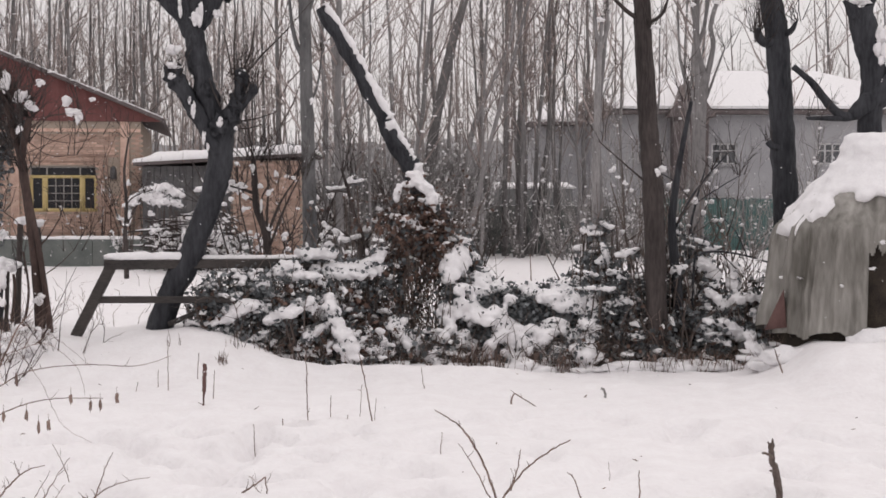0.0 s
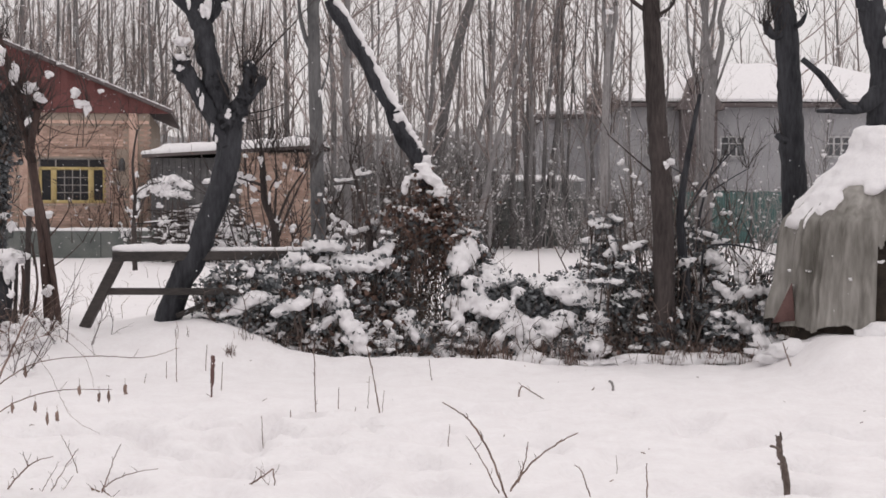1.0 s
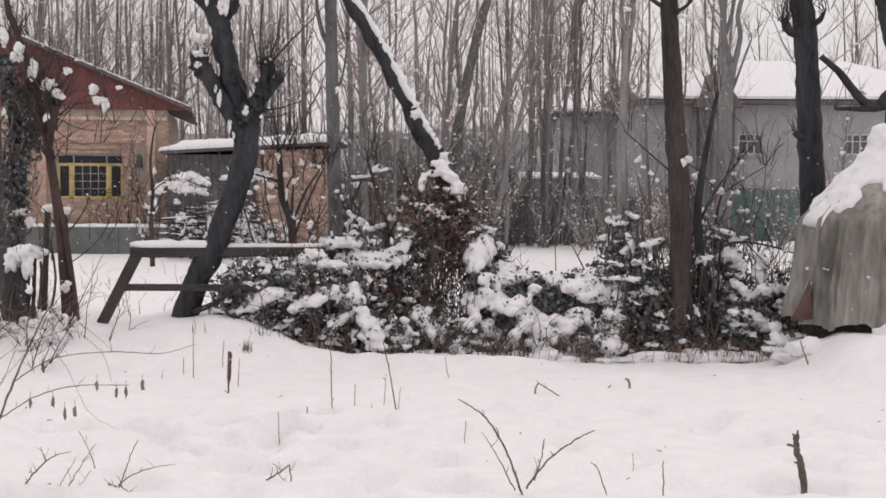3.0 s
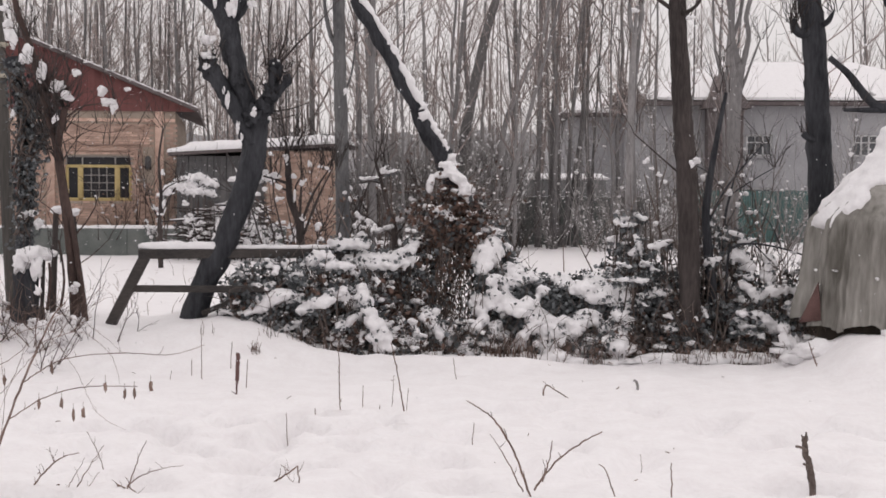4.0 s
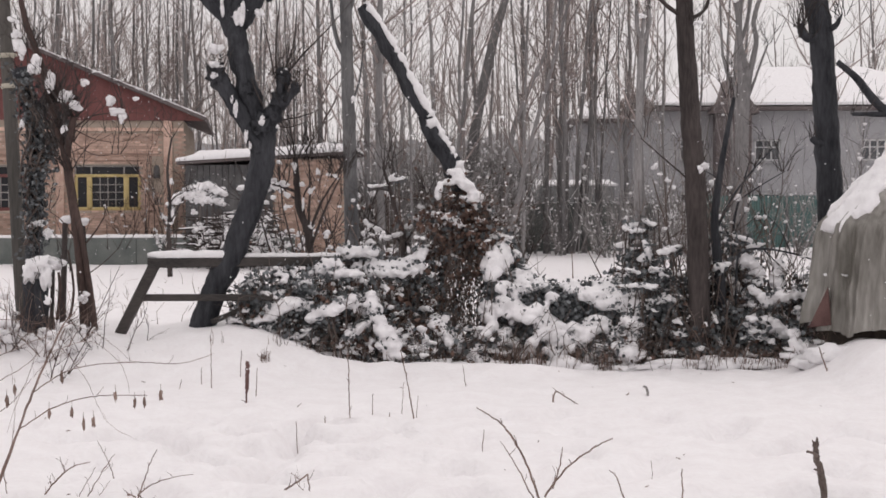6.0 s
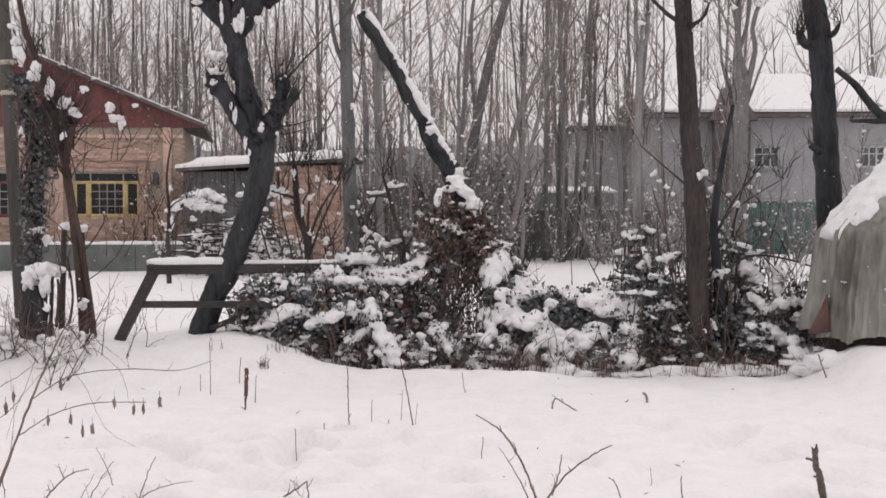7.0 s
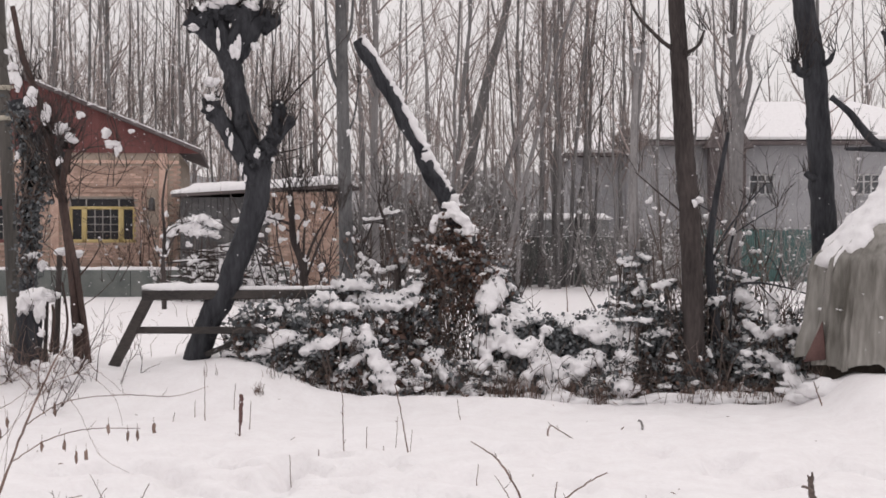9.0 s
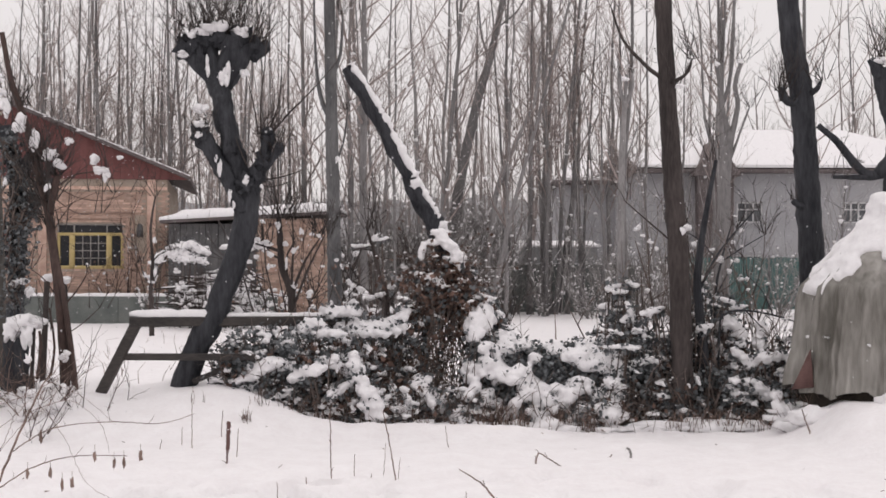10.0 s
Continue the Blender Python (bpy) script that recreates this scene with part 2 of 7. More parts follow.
xs, ys = spread(-7, 7, 0.07, -900, 900), spread(7, 20, 0.07, -300, 2500)
sheet = Soup()
sheet.v = [(x, y, ground_height(x, y)) for y in ys for x in xs]
w = len(xs)
sheet.f = [[j * w + i, j * w + i + 1, (j + 1) * w + i + 1, (j + 1) * w + i] for j in range(len(ys) - 1) for i in range(w - 1)]
tagged(part("ground", sheet, SNOW, None), "deep trodden white snow over a garden", "ground", kind="structure")


def on_ground(p, sink=0.04):
    return (p[0], p[1], ground_height(p[0], p[1]) - sink)


# ---- brick house behind its low wall ----
BRICK_SOUP = Soup()
BRICK_SOUP.box((-0.112, -0.012, -0.033), (0.112, 0.012, 0.033), edge=0.006)
BRICK_MESH = BRICK_SOUP.mesh("brick", BRICK, False)


def lay_bricks(owner, at, width, height, holes, y, near, limit=300):
    """Courses on a wall's face: single bricks within the stretch near, the rest as one joined part."""
    rest, laid = Soup(), 0
    course, k = 0.077, 0
    while (k + 1) * course < height:
        x = -width / 2 + (0.0 if k % 2 else 0.117)
        while x < width / 2 - 0.1:
            cx, cz = x + 0.117, (k + 0.5) * course
            if not any(a - 0.05 < cx < b + 0.05 and c - 0.02 < cz < d + 0.02 for a, b, c, d in holes):
                shift = 0.004 * noise.noise((cx * 9, cz * 9, 2))
                if laid < limit and near[0] < cx < near[1] and near[2] < cz < near[3]:
                    ob = new("brick", BRICK_MESH)
                    ob.parent = owner
                    ob.location = (at[0] + cx, y + shift, at[2] + cz)
                    laid += 1
                else:
                    s = BRICK_SOUP.v
                    rest.add([(p[0] + at[0] + cx, p[1] + y + shift, p[2] + at[2] + cz) for p in s], BRICK_SOUP.f)
            x += 0.234
        k += 1
    part("brickwork", rest, BRICK, owner, smooth=False, kind="stuff")


def house_window(house, cx, z0, w=1.95, h=1.36, y=0.0, paint=None, words="yellow-painted casement window with dark panes"):
    """A yellow casement with three lights above, two dark side lights and a barred middle."""
    paint = paint or YELLOW
    win = part("window", Soup(), paint, house, words)
    fr = Soup()
    x0, x1, z1 = cx - w / 2, cx + w / 2, z0 + h
    for a, b in (((x0, z0), (x1, z0 + 0.10)), ((x0, z1 - 0.36), (x1, z1 - 0.27)), ((x0, z0), (x0 + 0.09, z1 - 0.3)), ((x1 - 0.09, z0), (x1, z1 - 0.3)), ((cx - 0.62, z0), (cx - 0.46, z1 - 0.3)), ((cx + 0.46, z0), (cx + 0.62, z1 - 0.3))):
        fr.box((a[0], y - 0.05, a[1]), (b[0], y + 0.05, b[1]), edge=0.008)
    upper = Soup()
    for a, b in (((x0, z1 - 0.05), (x1, z1)), ((x0, z1 - 0.27), (x0 + 0.05, z1)), ((x1 - 0.05, z1 - 0.27), (x1, z1)), ((cx - 0.50, z1 - 0.27), (cx - 0.46, z1)), ((cx + 0.46, z1 - 0.27), (cx + 0.50, z1))):
        upper.box((a[0], y - 0.045, a[1]), (b[0], y + 0.045, b[1]), edge=0.006)
    part("upper_frame", upper, GRILLE, win, "weathered frame of the upper lights")
    part("frame", fr, paint, win)
    for a, b, c, d in ((x0 + .09, cx - .6, z0 + .1, z1 - .36), (cx + .6, x1 - .09, z0 + .1, z1 - .36), (cx - .46, cx + .46, z0 + .1, z1 - .36), (x0 + .05, cx - .5, z1 - .27, z1 - .05), (cx - .46, cx + .46, z1 - .27, z1 - .05), (cx + .5, x1 - .05, z1 - .27, z1 - .05)):
        pane = Soup()
        pane.box((a, y + 0.02, c), (b, y + 0.035, d))
        part("pane", pane, DARK_GLASS, win, smooth=False)
    bars = Soup()
    for i in range(1, 4):
        x = cx - 0.46 + 0.92 * i / 4
        bars.box((x - 0.014, y - 0.02, z0 + .1), (x + 0.014, y + 0.01, z1 - .36))
    for i in range(1, 4):
        z = z0 + .1 + (h - .46) * i / 4
        bars.box((cx - 0.46, y - 0.022, z - 0.014), (cx + 0.46, y + 0.008, z + 0.014))
    part("grille", bars, GRILLE, win, "grey window bars")
    sill = Soup()
    sill.box((x0 - 0.12, y - 0.12, z0 - 0.09), (x1 + 0.12, y + 0.03, z0 - 0.002), edge=0.01)
    part("sill", sill, MORTAR, win)
    return win


def brick_house():
    at = (-13.55, 40.3, 0.0)
    house = thing("brick_house", at, "brick house with maroon gable, yellow window and snowy roof", "house")
    house.rotation_euler = (0, 0, radians(10))
    W, H, deep = 9.06, 4.25, 9.0
    stretch = []
    wins = [(2.27, 1.53), (-0.62, 1.53)]
    holes = [(c - 0.98, c + 0.98, z, z + 1.36) for c, z in wins]
    # front wall in pieces round the window openings
    edges = sorted([-W / 2, W / 2] + [e for h in holes for e in h[:2]])
    for i in range(len(edges) - 1):
        a, b = edges[i], edges[i + 1]
        hole = next((h for h in holes if h[0] <= (a + b) / 2 <= h[1]), None)
        if hole:
            stretch.append(((a, 0, 0), (b, 0.3, hole[2])))
            stretch.append(((a, 0, hole[3]), (b, 0.3, H)))
        else:
            stretch.append(((a, 0, 0), (b, 0.3, H)))
    stretch += [((-W / 2, 0.3, 0), (-W / 2 + 0.3, deep, H)), ((W / 2 - 0.3, 0.3, 0), (W / 2, deep, H)), ((-W / 2 + 0.3, deep - 0.3, 0), (W / 2 - 0.3, deep, H))]
    for a, b in stretch:
        walls = Soup()
        walls.box(a, b)
        part("wall", walls, MORTAR, house, smooth=False)
    room = Soup()
    room.box((-W / 2 + 0.3, 0.9, 0.1), (W / 2 - 0.3, 1.0, H))
    part("inner_wall", room, SHADE, house, smooth=False)
    for c, z in wins:
        house_window(house, c, z, y=0.1, **({} if c > 0 else {"paint": RED_SHEET, "words": "dark red window with dark panes"}))
        # stepped brick surround
        trim = Soup()
        for k, (o, t) in enumerate(((0.10, 0.09), (0.26, 0.07))):
            trim.box((c - 0.98 - o, -0.07 + 0.02 * k, z + 1.40 + o), (c + 0.98 + o, 0.0, z + 1.40 + o + t), edge=0.012)
            for s in (-1, 1):
                trim.box((c + s * (1.0 + o) - 0.04, -0.06 + 0.02 * k, z + 0.95), (c + s * (1.0 + o) + 0.04, 0.0, z + 1.40 + o), edge=0.012)
        part("brick_trim", trim, BRICK, house, "moulded brick surround", smooth=False)
    for x in (4.06, 0.88):
        pil = Soup()
        pil.box((x - 0.13, -0.09, 0), (x + 0.13, -0.002, H), edge=0.02)
        part("pilaster", pil, BRICK, house, smooth=False)
    # no recess here: a dark solid whose colour gives the niche's shade
    niche = Soup()
    niche.tube([(3.72, 0.04, 2.5), (3.72, 0.04, 2.75), (3.72, 0.04, 2.86), (3.72, 0.04, 2.92)], [0.11, 0.11, 0.08, 0.02], 10)
    part("niche", niche, SHADE, house, "dark arched plug painted as a shaded niche")
    band = Soup()
    band.box((-W / 2, -0.06, H - 0.34), (W / 2, 0, H - 0.24), edge=0.01)
    part("string_course", band, BRICK, house, smooth=False)
    # gable of upright maroon sheets
    n, apex, run = 26, 2.12, 5.12
    for i in range(n):
        gable = Soup()
        a, b = -run + 2 * run * i / n, -run + 2 * run * (i + 1) / n - 0.006
        za, zb = H + apex * (1 - abs(a) / run), H + apex * (1 - abs(b) / run)
        mid, zm, rib = (a + b) / 2, (za + zb) / 2, -0.10
        gable.add([(a, rib, H - 0.02), (mid, rib - 0.03, H - 0.02), (b, rib, H - 0.02), (b, rib, zb), (mid, rib - 0.03, zm), (a, rib, za), (a, 0.02, H - 0.02), (b, 0.02, H - 0.02), (b, 0.02, zb), (a, 0.02, za)],
                  [[0, 1, 4, 5], [1, 2, 3, 4], [6, 9, 8, 7], [0, 5, 9, 6], [2, 7, 8, 3], [0, 6, 7, 2, 1], [5, 4, 3, 8, 9]])
        part("gable_sheet", gable, RED_SHEET, house, smooth=False)
    for s in (-1, 1):
        slope = math.atan2(apex, run)
        m = Matrix.Translation((s * run / 2, 0, H + apex / 2 + 0.06)) @ Matrix.Rotation(s * slope, 4, "Y")
        L = math.hypot(run, apex) / 2 + 0.12
        r = Soup()
        r.box((-L, -0.45, -0.06), (L, deep + 0.3, 0.04), m, 0.01)
        part("roof", r, SLATE, house, "dark metal roof edge", smooth=False)
        sn = Soup()
        g = random.Random(21 + s)
        for i in range(60):
            if noise.noise((i * 0.55, s * 7, 3)) < 0.12:
                continue
            u = -L + 0.1 + (2 * L - 0.2) * i / 60
            q = m @ Vector((u, g.uniform(-0.33, -0.2), 0.03))
            sn.blob(q, (g.uniform(0.08, 0.2), 0.16, g.uniform(0.015, 0.05)), 2, 0.6, i * 1.7)
        sn.box((-L + 0.03, -0.1, 0.042), (L - 0.06, deep + 0.2, 0.09), m, 0.02)
        part("roof_snow", sn, SNOW_LUMP, house, "snow on the roof", kind="stuff")
    lay_bricks(house, (0, 0, 0), W, H - 0.35, holes + [(3.92, 4.2, 0, 5), (0.74, 1.02, 0, 5), (3.5, 3.94, 2.1, 3.1)], -0.008, (0.9, 3.9, 0.9, 3.6))
    return house


brick_house()


def garden_wall(name, x0, x1, y, h, mat, label, seed, snow=0.09):
    wall = thing(name, (x0, y, 0), label, "wall", kind="structure")
    s = Soup()
    n = max(2, int((x1 - x0) / 2.2))
    for i in range(n):
        a, b = (x1 - x0) * i / n, (x1 - x0) * (i + 1) / n
        s.box((a + 0.004, 0, -0.3), (b - 0.004, 0.22, h), edge=0.012)
    part("wall_face", s, mat, wall, smooth=False)
    cap = Soup()
    pts = [((x1 - x0) * i / 60, 0.11, h + 0.005 + 0.02 * noise.noise((i * 0.4, seed, 0))) for i in range(61)]
    cap.tube(pts, [snow * (1 + 0.35 * noise.noise((i * 0.5, seed, 4))) for i in range(61)], 8)
    part("snow_cap", cap, SNOW_LUMP, wall, "line of snow along the top")


garden_wall("wall_house_front", -19.0, -5.4, 38.6, 0.76, CEMENT, "low grey-green cement garden wall capped with snow", 1.0)
garden_wall("wall_back", -4.3, -0.4, 48.0, 1.95, GARDEN_WALL, "grey plastered boundary wall behind the trees", 5.0, 0.05)
garden_wall("wall_side", -0.38, 7.6, 48.3, 1.7, CEMENT, "dark grey-green wall behind the undergrowth", 6.0, 0.012)


def shed():
    at = (-8.7, 39.4, 0)
    sh = thing("shed", at, "low shed of brick and dark boards under a snowy flat roof", "shed")
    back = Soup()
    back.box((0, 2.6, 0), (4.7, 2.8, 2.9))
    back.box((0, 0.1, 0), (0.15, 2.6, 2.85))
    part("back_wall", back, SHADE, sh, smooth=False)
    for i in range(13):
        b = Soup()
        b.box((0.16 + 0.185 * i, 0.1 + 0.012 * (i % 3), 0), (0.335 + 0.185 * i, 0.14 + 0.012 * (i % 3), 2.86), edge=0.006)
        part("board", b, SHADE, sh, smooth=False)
    br = Soup()
    br.box((2.6, 0, 0), (4.62, 0.23, 3.02))
    br.box((4.42, 0.23, 0), (4.62, 2.6, 3.02))
    part("brick_wall", br, MORTAR, sh, "tan brick wall", smooth=False)
    rest = Soup()
    for k in range(39):
        x = 2.62 + (0.117 if k % 2 else 0)
        while x < 4.5:
            rest.add([(p[0] * 0.98 + x + 0.06, p[1] - 0.006, p[2] + (k + 0.5) * 0.077) for p in BRICK_SOUP.v], BRICK_SOUP.f)
            x += 0.234
    part("brickwork", rest, BRICK, sh, smooth=False, kind="stuff")
    m = Matrix.Translation((2.35, 1.3, 3.06)) @ Matrix.Rotation(radians(-3.2), 4, "Y")
    r = Soup()
    r.box((-2.55, -1.52, -0.06), (2.6, 1.75, 0.03), m, 0.01)
    part("roof", r, SLATE, sh, smooth=False)
    cap = Soup()
    vs, fs = [], []
    n, k = 44, 16
    for j in range(k + 1):
        for i in range(n + 1):
            x, y = -2.56 + 5.2 * i / n, -1.54 + 3.32 * j / k
            rim = min(1, 6 * min(i / n, 1 - i / n, j / k, 1 - j / k) + 0.35)
            vs.append(m @ Vector((x, y, 0.03 + 0.26 * rim + 0.09 * noise.noise((x * 1.6, y * 1.6, 1)) + 0.05 * noise.noise((x * 5, y * 5, 4)))))
    for j in range(k):
        for i in range(n):
            a = j * (n + 1) + i
            fs.append([a, a + 1, a + n + 2, a + n + 1])
    rim = list(range(n + 1)) + [j * (n + 1) + n for j in range(1, k + 1)] + [k * (n + 1) + i for i in range(n - 1, -1, -1)] + [j * (n + 1) for j in range(k - 1, 0, -1)]
    low = len(vs)
    for i in rim:
        q = m.inverted() @ vs[i]
        q.z = 0.032
        vs.append(m @ q)
    for q in range(len(rim)):
        a, b = q, (q + 1) % len(rim)
        fs.append([rim[b], rim[a], low + a, low + b])
    cap.add(vs, fs)
    part("roof_snow", cap, SNOW_LUMP, sh, "thick snow on the roof")


shed()


def grey_house():
    at = (14.0, 58.0, 0)
    ho = thing("grey_house", at, "grey two-storey plastered house with a snowy hipped roof among trees", "house")
    W, H, deep = 15.0, 5.55, 9.0
    wins = [(-5.2, 3.5), (-5.2, 1.2), (-2.05, 3.45), (-2.05, 1.2), (2.4, 3.45), (2.4, 1.2), (5.4, 3.45), (5.4, 1.2)]
    hw, hh = 0.55, 0.9
    s = Soup()
    cols = sorted({c for c, z in wins})
    edges = [-W / 2] + [e for c in cols for e in (c - hw, c + hw)] + [W / 2]
    for i in range(len(edges) - 1):
        a, b = edges[i], edges[i + 1]
        col = [z for c, z in wins if abs(c - (a + b) / 2) < 0.1]
        z0 = 0.0
        for z in sorted(col):
            s.box((a, 0, z0), (b, 0.3, z))
            z0 = z + hh
        s.box((a, 0, z0), (b, 0.3, H))
    s.box((-W / 2, 0.3, 0), (-W / 2 + 0.3, deep, H))
    s.box((W / 2 - 0.3, 0.3, 0), (W / 2, deep, H))
    part("wall", s, GREY_WALL, ho, "grey plaster walls", smooth=False)
    wing = Soup()
    wing.box((-9.9, 2.5, 0), (-W / 2 - 0.004, deep, 5.2))
    part("wing", wing, GREY_WALL, ho, smooth=False)
    back = Soup()
    back.box((-W / 2 + 0.3, 1.0, 0), (W / 2 - 0.3, 1.1, H))
    part("inner_wall", back, SHADE, ho, smooth=False)
    for c, z in wins:
        win = part("window", Soup(), WHITE_FRAME, ho, "pale-framed window")
        f = Soup()
        for a, b in (((-hw, 0), (hw, 0.07)), ((-hw, hh - 0.07), (hw, hh)), ((-hw, 0), (-hw + 0.07, hh)), ((hw - 0.07, 0), (hw, hh)), ((-0.19, 0), (-0.13, hh)), ((0.13, 0), (0.19, hh)), ((-hw, 0.55), (hw, 0.6))):
            f.box((c + a[0], 0.05, z + a[1]), (c + b[0], 0.13, z + b[1]))
        part("frame", f, WHITE_FRAME, win, smooth=False)
        g = Soup()
        g.box((c - hw, 0.15, z), (c + hw, 0.16, z + hh))
        part("pane", g, SKY_TONED_GLASS, win, smooth=False)
        sl = Soup()
        sl.box((c - hw - 0.1, -0.12, z - 0.1), (c + hw + 0.1, 0.05, z - 0.004), edge=0.01)
        part("sill", sl, GREY_WALL, win, smooth=False)
    # hipped roof and its snow
    def hip(x0, x1, y0, y1, z, rise, name, mat, label=""):
        r = Soup()
        my, inset = (y0 + y1) / 2, min((y1 - y0) / 2, (x1 - x0) / 2 - 0.1)
        r.add([(x0, y0, z), (x1, y0, z), (x1, y1, z), (x0, y1, z), (x0 + inset, my, z + rise), (x1 - inset, my, z + rise), (x0, y0, z - 0.12), (x1, y0, z - 0.12), (x1, y1, z - 0.12), (x0, y1, z - 0.12)],
              [[0, 1, 5, 4], [1, 2, 5], [2, 3, 4, 5], [3, 0, 4], [6, 7, 1, 0], [7, 8, 2, 1], [8, 9, 3, 2], [9, 6, 0, 3], [9, 8, 7, 6]])
        part(name, r, mat, ho, label, smooth=False)
    hip(-W / 2 - 0.6, W / 2 + 0.6, -0.6, deep + 0.6, H + 0.12, 1.9, "roof", SLATE)
    hip(-W / 2 - 0.52, W / 2 + 0.52, -0.52, deep + 0.52, H + 0.34, 1.95, "roof_snow", SNOW_LUMP, "snow covering the roof")
    hip(-10.3, -W / 2 + 0.2, 2.0, deep + 0.3, 5.36, 1.2, "wing_roof", SLATE)
    hip(-10.2, -W / 2 + 0.2, 2.1, deep + 0.2, 5.5, 1.25, "wing_snow", SNOW_LUMP, "snow on the wing")
    # projecting bay with a dark pointed gable
    bay = Soup()
    bay.box((-4.35, -0.9, 0), (-2.9, -0.004, 5.5))
    part("bay", bay, SLATE, ho, "dark projecting stair bay", smooth=False)
    g = Soup()
    g.add([(-4.65, -1.1, 5.4), (-2.6, -1.1, 5.4), (-3.62, -1.1, 6.95), (-4.65, 3.2, 5.4), (-2.6, 3.2, 5.4), (-3.62, 3.2, 6.95)], [[0, 1, 2], [5, 4, 3], [0, 2, 5, 3], [2, 1, 4, 5], [0, 3, 4, 1]])
    part("bay_gable", g, SLATE, ho, "pointed dark gable", smooth=False)


grey_house()


def green_fence():
    fe = thing("green_fence", (8.2, 52.0, 0), "green corrugated sheet fence in front of the grey house", "fence")
    for i in range(9):
        s = Soup()
        top = 1.98 - 0.02 * (i % 3)
        for k in range(13):
            x = 0.56 * i + 0.55 * k / 12
            s.v += [(x, 0.02 * (k % 2), -0.1), (x, 0.02 * (k % 2), top), (x, 0.03 + 0.02 * (k % 2), -0.1), (x, 0.03 + 0.02 * (k % 2), top)]
        for k in range(12):
            a, b = 4 * k, 4 * k + 4
            s.f += [[a, b, b + 1, a + 1], [a + 2, a + 3, b + 3, b + 2], [a + 1, b + 1, b + 3, a + 3], [a, a + 2, b + 2, b]]
        s.f += [[0, 1, 3, 2], [48, 50, 51, 49]]
        part("sheet", s, GREEN_SHEET, fe, smooth=False)
    for i in range(4):
        s = Soup()
        s.box((1.6 * i, -0.06, -0.1), (1.6 * i + 0.07, -0.005, 2.05))
        part("post", s, SHADE, fe, smooth=False)


green_fence()


def hut():
    h = thing("hut", (2.0, 51.5, 0), "small grey hut with a snow-covered roof", "hut")
    s = Soup()
    s.box((0, 0, 0), (2.9, 2.5, 2.35))
    part("wall", s, GARDEN_WALL, h, smooth=False)
    c = Soup()
    m = Matrix.Translation((1.45, 1.25, 2.45)) @ Matrix.Rotation(radians(4.5), 4, "X")
    c.box((-1.5, -1.35, 0), (1.5, 1.35, 0.07), m, 0.03)
    for k in range(16):
        c.blob(m @ Vector((-1.45 + 0.19 * k, -1.3, 0.04)), (0.16, 0.1, 0.05 + 0.03 * noise.noise((k * 0.7, 1, 2))), 2, 0.6, k * 1.7)
    part("roof_snow", c, SNOW_LUMP, h, "snow on the roof")


hut()


# ---- trees of the wood ----
def twiggy(s, a, way, length, r, rng, depth, lift):
    """A branch that bends upwards and carries finer ones."""
    n = 4 if depth else 3
    pts, p, d = [Vector(a)], Vector(a), Vector(way).normalized()
    for i in range(n):
        d = (d + Vector((rng.gauss(0, 0.13), rng.gauss(0, 0.13), lift + rng.gauss(0, 0.08)))).normalized()
        p = p + d * (length / n)
        pts.append(p)
    s.tube(pts, taper(r, r * 0.35, n + 1), 4 if r > 0.015 else 3)
    if depth:
        for k in range(rng.randint(3, 4)):
            i = rng.randint(1, n)
            side = Vector((rng.gauss(0, 1), rng.gauss(0, 1), rng.gauss(0.2, 0.5))).normalized()
            q = pts[i - 1].lerp(pts[i], rng.random())
            dd = ((pts[i] - pts[i - 1]).normalized() * 0.8 + side * 0.75).normalized()
            twiggy(s, q, dd, length * rng.uniform(0.3, 0.6), r * 0.5, rng, depth - 1, lift)
    return pts


def wood_tree(seed, h, r, lean, branches, at, low=0.22, fork=False):
    rng = random.Random(seed)
    tree = thing("bare_tree", at, "tall thin leafless tree with grey bark and snow in its forks", "tree", "bare trees of the wood")
    trunk, crown, snow = Soup(), Soup(), Soup()
    n = 12
    pts = [Vector((lean * h * (i / n) ** 1.2 + 0.13 * noise.noise((i * 0.45, seed, 0)) * (i > 0), 0.12 * noise.noise((i * 0.5, seed, 9)) * (i > 0), h * i / n - 0.2)) for i in range(n + 1)]
    trunk.tube(pts, taper(r * 1.15, r * 0.16, n + 1, 0.9), 8, 0.12)
    if fork:
        for s in (-1, 1):
            k = pts[5]
            trunk.tube(smooth_line([k, k + Vector((s * 0.35, 0.1, 1.0)), k + Vector((s * 0.5, 0.1, h * 0.3)), k + Vector((s * 0.9, 0.2, h * 0.5))], 3), taper(r * 0.65, r * 0.12, 10), 6, 0.1)
    for b in range(int(branches * 0.75)):
        f = low + (0.98 - low) * (b + rng.random()) / int(branches * 0.75)
        q = pts[int(f * n)].lerp(pts[min(int(f * n) + 1, n)], f * n - int(f * n))
        a = rng.uniform(0, 2 * math.pi)
        up = rng.uniform(0.7, 1.9)
        length = (0.5 + (1 - f) * h * 0.24) * rng.uniform(0.6, 1.3)
        line = twiggy(crown, q, (math.cos(a), math.sin(a), up), length, r * (0.34 * (1 - f) + 0.09), rng, 2 if length > 1.3 else 1, 0.12)
        if rng.random() < 0.5:
            c = line[rng.randint(0, 2)]
            snow.blob((c.x, c.y, c.z + 0.02), (rng.uniform(0.04, 0.10), rng.uniform(0.03, 0.06), rng.uniform(0.02, 0.05)), 1, 0.3, rng.random() * 9, a)
    part("trunk", trunk, HAZED_BARK, tree)
    part("crown", crown, HAZED_TWIG, tree, kind="stuff")
    part("snow", snow, SNOW_LUMP, tree, "snow caught in the forks", kind="stuff")
    return tree


